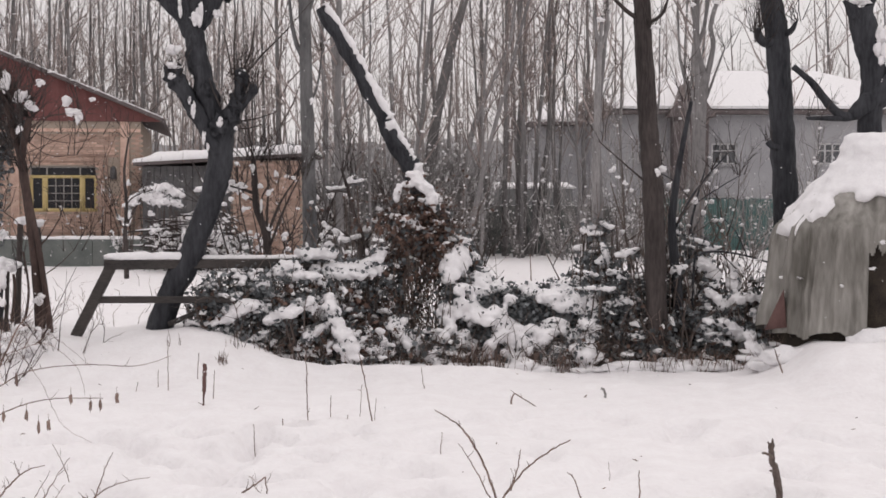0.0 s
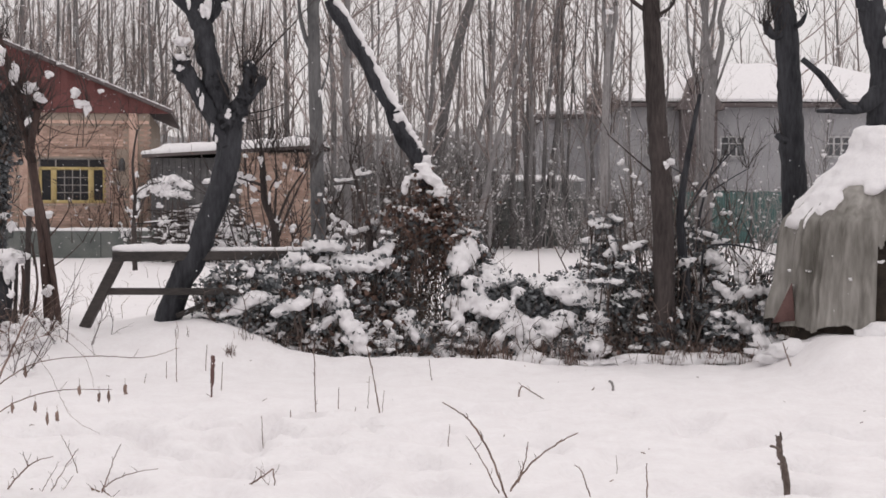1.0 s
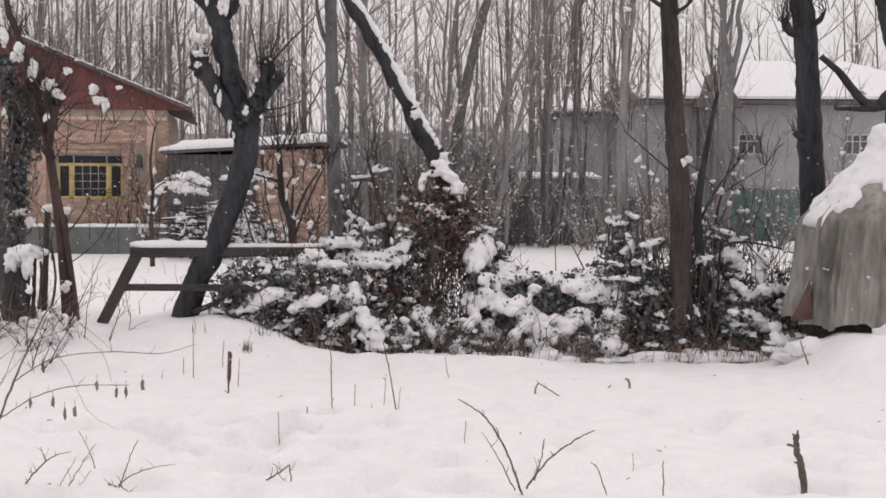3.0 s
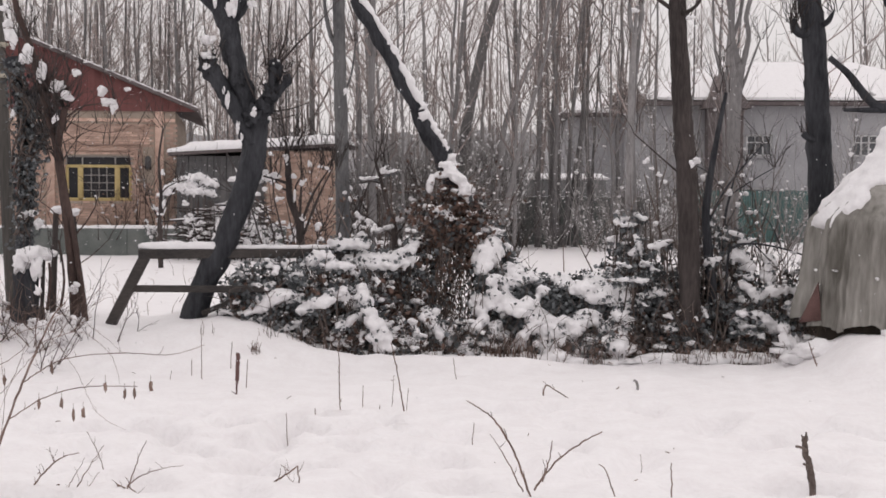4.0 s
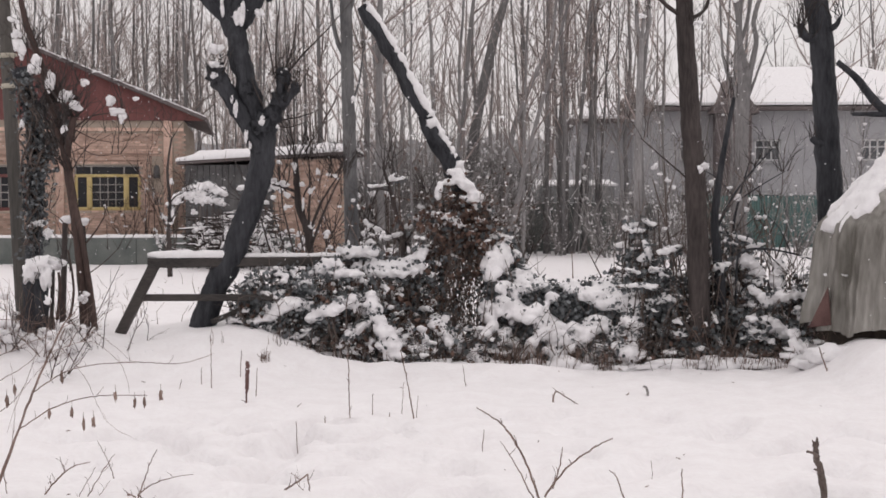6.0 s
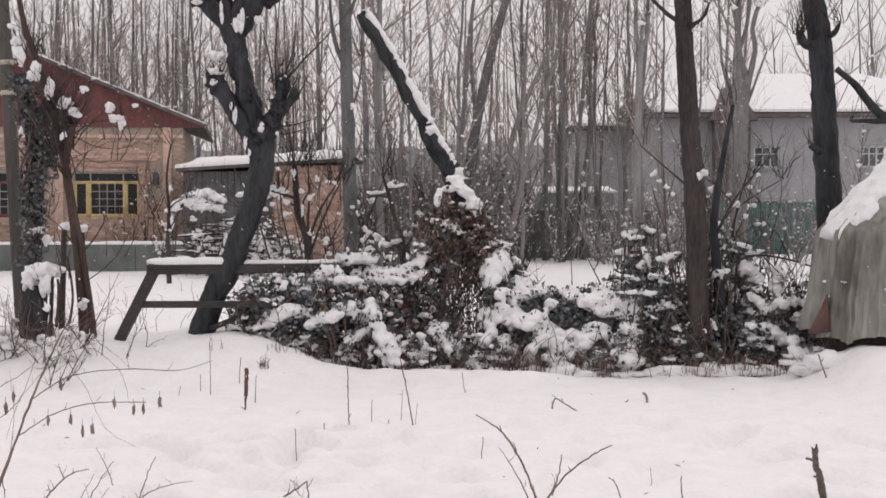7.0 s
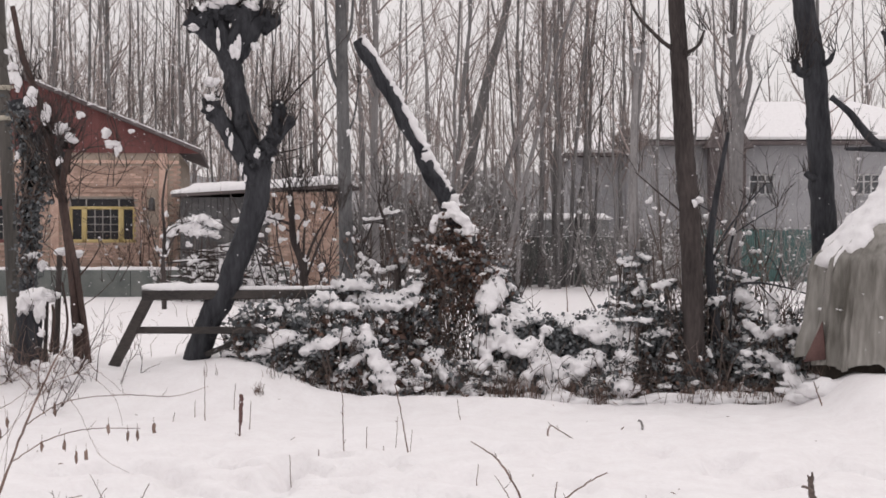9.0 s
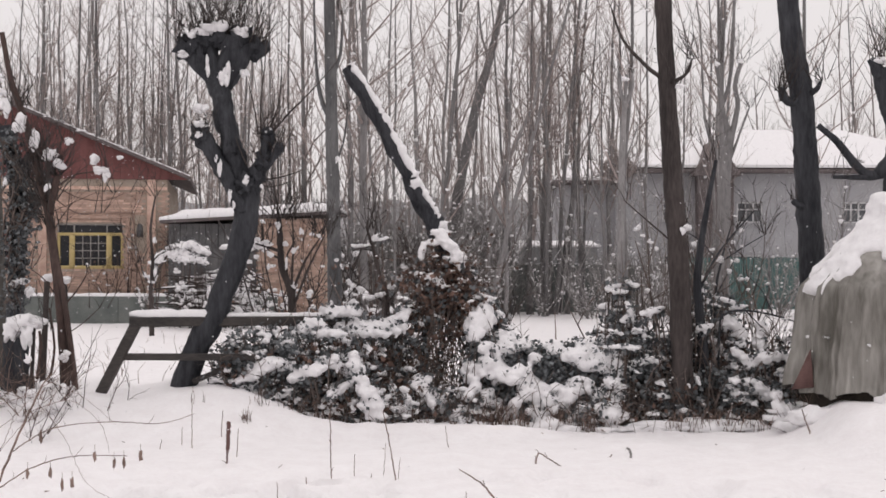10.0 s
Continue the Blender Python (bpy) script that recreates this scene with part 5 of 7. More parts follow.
upright_tree("red_stem_tree", [(-4.31, 14.60, 0.36), (-4.38, 14.60, 1.25), (-4.50, 14.60, 2.16), (-4.58, 14.60, 2.50), (-4.77, 14.60, 3.25), (-4.92, 14.60, 3.68), (-5.03, 14.60, 4.22)], 0.056, 0.026, RED_BARK, "thin reddish tree with snow stuck in its twigs",
             [([(-4.50, 14.60, 2.27), (-4.43, 14.50, 2.49), (-4.39, 14.50, 2.67)], 0.045, 0.035), ([(-4.37, 14.60, 1.25), (-4.21, 14.60, 1.43), (-4.09, 14.60, 1.62)], 0.012, 0.005), ([(-4.39, 14.50, 2.55), (-4.18, 14.40, 2.67), (-3.94, 14.30, 2.70), (-3.82, 14.30, 2.74)], 0.010, 0.005), ([(-4.66, 14.50, 2.94), (-4.42, 14.40, 2.99), (-4.20, 14.30, 3.02)], 0.008, 0.004), ([(-4.40, 14.50, 2.55), (-4.15, 14.50, 2.43), (-3.85, 14.40, 2.40), (-3.64, 14.40, 2.48)], 0.006, 0.002), ([(-4.42, 14.50, 2.43), (-4.18, 14.50, 2.27), (-3.88, 14.40, 2.27)], 0.006, 0.002), ([(-4.45, 14.50, 2.28), (-4.18, 14.40, 2.38), (-3.94, 14.40, 2.49)], 0.005, 0.002), ([(-4.38, 14.60, 1.31), (-4.52, 14.50, 1.55), (-4.67, 14.50, 1.67)], 0.008, 0.003), ([(-4.35, 14.60, 0.94), (-4.10, 14.50, 1.10), (-3.94, 14.50, 1.25)], 0.007, 0.003), ([(-4.20, 14.55, 0.37), (-4.25, 14.55, 0.82), (-4.32, 14.55, 1.31), (-4.44, 14.60, 1.86)], 0.036, 0.03), ([(-4.44, 14.40, 0.47), (-4.38, 14.40, 0.83), (-4.47, 14.50, 1.25)], 0.016, 0.01), ([(-4.53, 14.30, 0.51), (-4.50, 14.30, 0.84), (-4.51, 14.30, 1.02)], 0.02, 0.014)],
             [((-4.40, 14.50, 2.67), 22, 0.5), ((-4.65, 14.60, 2.83), 22, 0.5), ((-4.85, 14.60, 3.43), 16, 0.5), ((-4.53, 14.60, 2.40), 18, 0.8), ((-4.47, 14.60, 2.10), 12, 0.8), ((-4.61, 14.60, 2.56), 14, 0.6)],
             [((-4.32, 14.40, 2.78), (0.10, 0.06, 0.06)), ((-4.44, 14.40, 2.89), (0.09, 0.06, 0.07)), ((-4.60, 14.40, 3.05), (0.05, 0.05, 0.12)), ((-4.79, 14.40, 3.23), (0.09, 0.05, 0.10)), ((-4.93, 14.40, 3.38), (0.07, 0.05, 0.10)), ((-4.96, 14.40, 3.56), (0.06, 0.05, 0.06)), ((-4.98, 14.40, 3.71), (0.05, 0.05, 0.05)), ((-4.28, 14.40, 0.76), (0.07, 0.06, 0.06)), ((-4.47, 14.40, 2.53), (0.04, 0.04, 0.05)),
              ((-3.87, 14.30, 2.71), (0.11, 0.05, 0.045)), ((-3.82, 14.30, 2.65), (0.04, 0.04, 0.06)), ((-3.93, 14.30, 2.83), (0.05, 0.05, 0.05)), ((-4.20, 14.30, 3.02), (0.045, 0.04, 0.04)), ((-3.67, 14.30, 2.84), (0.04, 0.04, 0.03))])
upright_tree("mossy_tree", [(-5.28, 15.80, 0.21), (-5.27, 15.80, 1.20), (-5.24, 15.80, 2.06), (-5.26, 15.80, 2.72), (-5.37, 15.80, 3.15), (-5.42, 15.80, 3.32)], 0.10, 0.095, DARK_BARK, "dark broken tree trunk beside the power pole",
             [([(-5.21, 15.80, 2.13), (-5.02, 15.70, 2.45), (-4.87, 15.70, 2.68)], 0.07, 0.05), ([(-5.26, 15.80, 2.72), (-5.05, 15.70, 2.98)], 0.09, 0.07)],
             [((-5.35, 15.80, 3.18), 12, 0.5), ((-4.92, 15.70, 2.62), 14, 0.5), ((-5.02, 15.60, 2.32), 12, 0.4)], [((-5.18, 15.60, 1.52), (0.11, 0.08, 0.07)), ((-5.05, 15.60, 1.39), (0.05, 0.05, 0.07)), ((-5.32, 15.60, 2.66), (0.04, 0.04, 0.07))])


upright_tree("forked_sapling", [(-2.00, 15.60, 0.93), (-2.01, 15.60, 1.16), (-2.04, 15.60, 1.45), (-2.13, 15.60, 1.70), (-2.15, 15.60, 2.00), (-2.17, 15.60, 2.27)], 0.055, 0.03, BROWN_BARK, "small forked brown tree with snow in its limbs",
             [([(-2.00, 15.60, 1.42), (-1.87, 15.60, 1.75), (-1.69, 15.60, 2.03)], 0.018, 0.008), ([(-1.97, 15.55, 1.29), (-1.81, 15.55, 1.70), (-1.62, 15.50, 2.07)], 0.016, 0.007), ([(-2.02, 15.60, 1.45), (-2.00, 15.60, 1.94), (-2.01, 15.60, 2.26)], 0.016, 0.006), ([(-2.15, 15.60, 1.87), (-2.27, 15.50, 1.92), (-2.42, 15.50, 1.96)], 0.02, 0.01), ([(-2.14, 15.60, 1.78), (-2.24, 15.50, 1.85), (-2.33, 15.50, 1.99)], 0.014, 0.007), ([(-2.05, 15.60, 1.49), (-2.06, 15.50, 1.81), (-1.96, 15.50, 1.99)], 0.014, 0.007)],
             [((-2.17, 15.60, 2.26), 14, 0.6), ((-1.69, 15.60, 2.03), 8, 0.5), ((-2.01, 15.60, 2.23), 9, 0.5), ((-1.62, 15.50, 2.07), 8, 0.5), ((-2.29, 15.50, 1.95), 8, 0.35)],
             [((-2.08, 15.50, 1.96), (0.043, 0.028, 0.035)), ((-1.96, 15.45, 1.89), (0.051, 0.028, 0.042)), ((-2.07, 15.50, 1.73), (0.025, 0.021, 0.070)), ((-2.30, 15.45, 1.97), (0.085, 0.035, 0.035)), ((-2.25, 15.45, 1.84), (0.043, 0.028, 0.049)), ((-2.40, 15.45, 2.00), (0.051, 0.028, 0.035)), ((-1.98, 15.50, 1.47), (0.030, 0.021, 0.021)), ((-1.69, 15.50, 2.05), (0.034, 0.021, 0.025)), ((-2.17, 15.50, 2.16), (0.034, 0.021, 0.049)), ((-1.89, 15.50, 2.10), (0.025, 0.021, 0.035)), ((-1.76, 15.50, 2.07), (0.043, 0.021, 0.021))], sides=10)
upright_tree("wall_sapling", [(-7.43, 32.00, 0.50), (-7.45, 32.00, 0.73), (-7.46, 32.00, 1.13), (-7.42, 32.00, 1.73), (-7.47, 32.00, 2.53), (-7.36, 32.00, 3.32)], 0.065, 0.02, BROWN_BARK, "thin wall-side sapling with snow in its fork",
             [([(-7.46, 32.00, 1.17), (-7.34, 32.00, 1.43), (-7.20, 32.00, 1.70), (-7.01, 32.00, 2.00)], 0.04, 0.016), ([(-7.46, 32.00, 1.17), (-7.61, 32.00, 1.41), (-7.71, 32.00, 1.70)], 0.028, 0.012), ([(-7.43, 32.00, 1.73), (-7.25, 32.00, 1.93), (-6.80, 32.00, 2.10)], 0.022, 0.01)],
             [((-7.36, 32.00, 3.30), 7, 1.1), ((-7.01, 32.00, 2.00), 8, 0.9), ((-7.71, 32.00, 1.70), 8, 0.9)],
             [((-7.45, 32.00, 1.27), (0.080, 0.048, 0.048)), ((-7.34, 32.00, 1.46), (0.048, 0.048, 0.144)), ((-7.61, 32.00, 1.43), (0.048, 0.048, 0.064)), ((-7.23, 32.00, 1.79), (0.128, 0.064, 0.080)), ((-6.95, 32.00, 1.93), (0.160, 0.080, 0.080)), ((-7.37, 32.00, 2.26), (0.048, 0.048, 0.080))], sides=8)
upright_tree("laden_sapling", [(-0.91, 16.10, 0.88), (-0.96, 16.10, 1.28), (-1.03, 16.10, 1.55), (-1.11, 16.10, 1.88), (-1.20, 16.10, 2.18)], 0.04, 0.014, BROWN_BARK, "slim sapling behind the brambles with snow-laden boughs",
             [([(-1.11, 16.10, 1.88), (-1.25, 16.00, 1.91), (-1.37, 16.00, 1.88)], 0.012, 0.006), ([(-1.20, 16.10, 1.93), (-1.10, 16.00, 1.99), (-1.05, 16.00, 2.07)], 0.012, 0.006), ([(-0.96, 16.10, 1.25), (-0.80, 16.00, 1.48), (-0.72, 16.00, 1.74)], 0.014, 0.006), ([(-0.99, 16.10, 1.28), (-1.17, 16.00, 1.42), (-1.37, 16.00, 1.55)], 0.014, 0.006)],
             [((-1.20, 16.10, 2.15), 9, 0.6), ((-1.37, 16.00, 1.55), 9, 0.4), ((-0.72, 16.00, 1.74), 8, 0.4)],
             [((-1.22, 15.95, 1.95), (0.076, 0.028, 0.021)), ((-1.07, 15.95, 2.03), (0.043, 0.021, 0.035)), ((-1.37, 15.90, 1.50), (0.060, 0.035, 0.056)), ((-1.24, 15.90, 1.43), (0.068, 0.035, 0.042)), ((-1.15, 15.90, 1.34), (0.076, 0.042, 0.035)), ((-1.02, 15.90, 1.37), (0.060, 0.035, 0.035)), ((-0.88, 15.90, 1.47), (0.060, 0.035, 0.035)), ((-0.80, 15.90, 1.58), (0.043, 0.028, 0.042)), ((-0.75, 15.90, 1.70), (0.043, 0.028, 0.028)), ((-1.43, 15.90, 1.38), (0.043, 0.028, 0.035)), ((-1.33, 15.90, 1.29), (0.051, 0.035, 0.042))], sides=10)


upright_tree("snowy_sapling", [(2.87, 16.20, 0.63), (2.93, 16.20, 1.30), (3.00, 16.20, 1.76), (3.11, 16.20, 2.16)], 0.022, 0.008, DARK_BARK, "thin dark sapling with snow in its forks",
             [([(3.00, 16.20, 1.76), (3.23, 16.10, 1.93), (3.52, 16.10, 2.10)], 0.010, 0.004), ([(2.99, 16.20, 1.75), (2.73, 16.10, 2.02), (2.55, 16.10, 2.12)], 0.010, 0.004), ([(2.94, 16.20, 1.36), (3.06, 16.10, 1.63), (3.14, 16.10, 1.80)], 0.008, 0.003), ([(2.93, 16.20, 1.30), (2.68, 16.10, 1.60), (2.54, 16.10, 1.76)], 0.008, 0.003)],
             [((3.11, 16.20, 2.15), 5, 0.4), ((3.52, 16.10, 2.10), 4, 0.3)], [((2.98, 16.10, 1.79), (0.07, 0.04, 0.045)), ((2.86, 16.05, 1.91), (0.035, 0.03, 0.02)), ((2.55, 16.05, 2.13), (0.05, 0.03, 0.03)), ((2.92, 16.10, 1.35), (0.05, 0.03, 0.04)), ((3.22, 16.05, 1.95), (0.03, 0.02, 0.015)), ((3.07, 16.05, 1.65), (0.03, 0.03, 0.03))], sides=6)
upright_tree("bowed_branch", [(2.86, 15.60, 0.67), (2.87, 15.60, 0.99), (2.96, 15.60, 1.18), (3.17, 15.60, 1.21), (3.48, 15.60, 1.16), (3.80, 15.60, 1.06)], 0.014, 0.009, DARK_BARK, "dark branch bowed over the brambles",
             [([(3.48, 15.60, 1.16), (3.35, 15.60, 1.44), (3.17, 15.60, 1.62)], 0.008, 0.004), ([(3.18, 15.60, 1.20), (3.38, 15.60, 0.99), (3.62, 15.60, 0.77)], 0.007, 0.004)], (), [((3.60, 15.55, 1.12), (0.06, 0.03, 0.015))], sides=6)


def snowy_stump():
    foot = on_ground((-4.78, 14.40, 0.56), 0.1)
    t = thing("tree_stump", foot, "dark old stump under a thick cap of snow", "stump")
    s, c, g = Soup(), Soup(), random.Random(8)
    top = Vector((-4.79, 14.40, 0.95))
    s.tube(smooth_line([foot, Vector(foot).lerp(top, 0.5), top], 4), taper(0.17, 0.13, 9), 16, 0.25)
    own(part("trunk", s, DARK_BARK, t), foot)
    for p, r in (((-4.69, 14.35, 1.10), (0.17, 0.15, 0.09)), ((-4.81, 14.30, 1.02), (0.08, 0.1, 0.12)), ((-4.63, 14.25, 0.96), (0.06, 0.06, 0.12)), ((-4.54, 14.35, 1.11), (0.10, 0.08, 0.04))):
        c.blob(p, r, 3, 0.5, g.random() * 9, 0, 1.8)
    own(part("snow_cap", c, SNOW_LUMP, t, "thick ragged cap of snow"), foot)


snowy_stump()
for i, (c, h, n) in enumerate((((-4.34, 14.20, 0.49), 0.9, 5), ((-4.81, 13.90, 0.51), 1.0, 5), ((-3.90, 14.00, 0.45), 0.7, 4), ((-4.23, 13.20, 0.41), 0.8, 4))):
    shrub(410 + i, on_ground(c), h, 0.9, n, "red_cane_shrub", "sparse shrub of thin reddish canes in the snow", "red canes", RED_BARK, 0.10, 0, 0.9, 0.008)


def ivy(line, n, spread_by, seed, name, label):
    """Shaggy creeper leaves along a line of places."""
    g = random.Random(seed)
    pts = smooth_line(line, 8)
    foot = pts[0]
    t = thing(name, foot, label, "creeper")
    st, lv = Soup(), Soup()
    for k in range(7):
        st.tube([p + Vector((g.gauss(0, spread_by), g.gauss(-0.1, 0.08), 0)) for p in pts[::3]], [0.012] * len(pts[::3]), 4)
    for k in range(n):
        p = pts[g.randrange(len(pts))]
        lv.leaf(p + Vector((g.gauss(0, spread_by), g.gauss(-0.05, spread_by), g.gauss(0, 0.1))), g.uniform(0.04, 0.08), g, 0.9)
    own(part("vine", st, BUSH_STEM, t, kind="stuff"), foot)
    own(part("foliage", lv, LEAF_GREEN, t, kind="stuff"), foot)


ivy([(-5.23, 15.70, 1.27), (-5.20, 15.70, 1.93), (-5.20, 15.70, 2.58), (-5.32, 15.70, 3.17)], 1300, 0.075, 61, "trunk_creeper", "dark shaggy creeper on the broken trunk")
ivy([(-5.12, 15.60, 2.12), (-4.96, 15.60, 2.45), (-4.84, 15.60, 2.68)], 600, 0.07, 62, "trunk_creeper", "dark shaggy creeper on the side limb")
upright_tree("tall_poplar", [(-2.91, 30.00, 0.03), (-2.95, 30.00, 2.52), (-3.01, 30.00, 4.99), (-3.06, 30.00, 7.45), (-3.10, 30.00, 11.36)], 0.17, 0.10, GREY_POPLAR, "tall straight dark grey poplar behind the hedge",
             [([(-3.01, 30.00, 4.87), (-3.24, 30.00, 5.36), (-3.36, 30.00, 6.22), (-3.41, 30.00, 7.70)], 0.06, 0.02), ([(-2.98, 30.00, 3.76), (-2.75, 30.00, 4.38), (-2.65, 30.00, 5.12)], 0.03, 0.015), ([(-3.03, 30.00, 5.73), (-2.82, 30.00, 6.35), (-2.77, 30.00, 7.21)], 0.05, 0.02)],
             [((-3.41, 30.00, 7.70), 8, 1.5), ((-2.65, 30.00, 5.12), 6, 1.3), ((-2.77, 30.00, 7.21), 8, 1.5)], [((-2.85, 29.70, 3.98), (0.06, 0.05, 0.08))], 10)
upright_tree("pollard_sapling", [(3.35, 30.00, 1.45), (3.38, 30.00, 3.80), (3.45, 30.00, 5.30)], 0.09, 0.055, HAZED_BARK, "slim grey pollard with a cup of stubs",
             [([(3.45, 30.00, 5.23), (3.34, 30.00, 5.57), (3.32, 30.00, 5.94)], 0.045, 0.035), ([(3.45, 30.00, 5.23), (3.47, 30.00, 5.61), (3.49, 30.00, 5.89)], 0.045, 0.035), ([(3.45, 30.00, 5.23), (3.60, 30.00, 5.57), (3.61, 30.00, 5.92)], 0.045, 0.035), ([(3.39, 30.00, 3.80), (3.62, 30.00, 4.43), (3.75, 30.00, 4.80)], 0.02, 0.01)],
             [((3.32, 30.00, 5.94), 7, 1.0), ((3.61, 30.00, 5.92), 7, 1.0)], [((3.46, 29.90, 5.78), (0.14, 0.08, 0.06))], 10)
upright_tree("pollard_sapling", [(5.23, 28.00, 1.47), (5.28, 28.00, 3.21), (5.37, 28.00, 4.42)], 0.12, 0.08, HAZED_BARK, "grey forked pollard with two wavy limbs",
             [([(5.36, 28.00, 4.31), (5.19, 28.00, 5.00), (5.16, 28.00, 5.41), (5.09, 28.00, 5.85)], 0.065, 0.04), ([(5.38, 28.00, 4.31), (5.52, 28.00, 4.94), (5.47, 28.00, 5.41), (5.59, 28.00, 5.85)], 0.06, 0.04), ([(5.30, 28.00, 3.67), (5.57, 28.00, 4.42), (5.76, 28.00, 4.94)], 0.035, 0.015)],
             [((5.09, 28.00, 5.85), 9, 0.9), ((5.59, 28.00, 5.85), 9, 0.9), ((5.76, 28.00, 4.94), 5, 0.8)], [((5.09, 27.90, 5.83), (0.07, 0.06, 0.05)), ((5.57, 27.90, 5.86), (0.07, 0.06, 0.05))], 10)
upright_tree("leaning_tree", [(-0.79, 45.00, 0.53), (-0.43, 45.00, 3.33), (0.22, 45.00, 6.69), (0.74, 45.00, 8.56), (1.07, 45.00, 10.06), (1.42, 45.00, 11.93)], 0.20, 0.07, HAZED_BARK, "grey tree leaning through the wood",
             [([(0.70, 45.00, 8.47), (0.44, 45.00, 9.31), (0.32, 45.00, 10.62)], 0.05, 0.02), ([(0.96, 45.00, 9.50), (1.61, 45.00, 10.06), (2.08, 45.00, 10.81)], 0.03, 0.015)], [((0.32, 45.00, 10.62), 6, 1.2), ((2.08, 45.00, 10.81), 6, 1.2)], (), 10)
upright_tree("leaning_tree", [(0.50, 44.00, 1.11), (0.86, 44.00, 3.66), (1.49, 44.00, 5.49), (2.13, 44.00, 6.95), (2.36, 44.00, 8.59)], 0.11, 0.035, HAZED_BARK, "thin crooked tree slanting through the wood", [([(1.58, 44.00, 5.67), (2.22, 44.00, 6.31), (2.86, 44.00, 6.59)], 0.025, 0.012)], [((2.36, 44.00, 8.59), 7, 1.3)], (), 8)


def round_tree():
    foot = ((6.05, 54.50, 0.89)[0], 54.5, 0.0)
    t = thing("round_tree", foot, "dark round-headed tree before the grey house", "tree")
    g = random.Random(9)
    c = Vector((6.04, 54.50, 5.51))
    tr, lv = Soup(), Soup()
    tr.tube(bend(foot, c, (0.1, 0, 0), 8), taper(0.11, 0.05, 9), 8, 0.15)
    for k in range(30):
        d = Vector((g.gauss(0, 0.5), g.gauss(0, 0.4), g.gauss(0.1, 0.35)))
        tr.tube([c, c + d * 0.6, c + d], [0.03, 0.02, 0.01], 4)
    for k in range(1500):
        d = Vector((g.gauss(0, 1), g.gauss(0, 1), g.gauss(0, 1))).normalized() * g.uniform(0.4, 1) ** 0.5
        lv.leaf(c + Vector((d.x * 0.75, d.y * 0.6, d.z * 0.5)) * (1 + 0.3 * noise.noise(d * 2)), g.uniform(0.07, 0.13), g, 0.3)
    own(part("trunk", tr, HAZED_BARK, t), foot)
    own(part("crown", lv, HAZED_TWIG, t, "dense twiggy crown", kind="stuff"), foot)


round_tree()


def power_pole():
    foot = on_ground((-5.80, 17.00, 0.23), 0.3)
    p = thing("power_pole", foot, "leaning grey wooden pole with pale metal bands", "pole")
    top = Vector((-6.07, 17.00, 5.33))
    s = Soup()
    s.tube([Vector(foot).lerp(top, i / 10) for i in range(11)], taper(0.088, 0.075, 11), 14, 0.04)
    own(part("shaft", s, POLE_GREY, p), foot)
    way = (top - Vector(foot)).normalized()
    for c in (Vector((-5.97, 17.00, 3.22)), Vector((-5.99, 17.00, 3.60))):
        b = Soup()
        c = Vector(foot) + way * ((c.z - foot[2]) / way.z)
        b.tube([c - way * 0.03, c + way * 0.03], [0.092, 0.092], 16)
        b.box(c + Vector((0.05, -0.10, -0.02)), c + Vector((0.16, -0.07, 0.02)), edge=0.006)
        own(part("band", b, BAND, p, "pale metal clamp"), foot)


power_pole()


# ---- old posts and timber frame ----
def post(top, foot, r, name="fence_post", label="weathered post with a cap of snow", cap=1.0):
    foot = on_ground(foot, 0.15)
    p = thing(name, foot, label, "post", "old posts")
    s = Soup()
    top = Vector(top)
    s.tube([Vector(foot).lerp(top, i / 6) for i in range(7)], taper(r, r * 0.9, 7), 9, 0.15)
    own(part("shaft", s, BROWN_BARK, p), foot)
    c = Soup()
    c.blob(top + Vector((0, 0, r * 0.6)), (r * 2.0 * cap, r * 1.8 * cap, r * 1.3 * cap), 2, 0.4, top.x * 3)
    own(part("snow_cap", c, SNOW_LUMP, p, "cap of snow"), foot)


post((-4.62, 14.90, 1.55), (-4.67, 14.90, 0.47), 0.035)
post((-4.52, 15.20, 1.52), (-4.45, 15.20, 0.45), 0.035)
post((-4.57, 14.30, 1.06), (-4.60, 14.30, 0.52), 0.022)


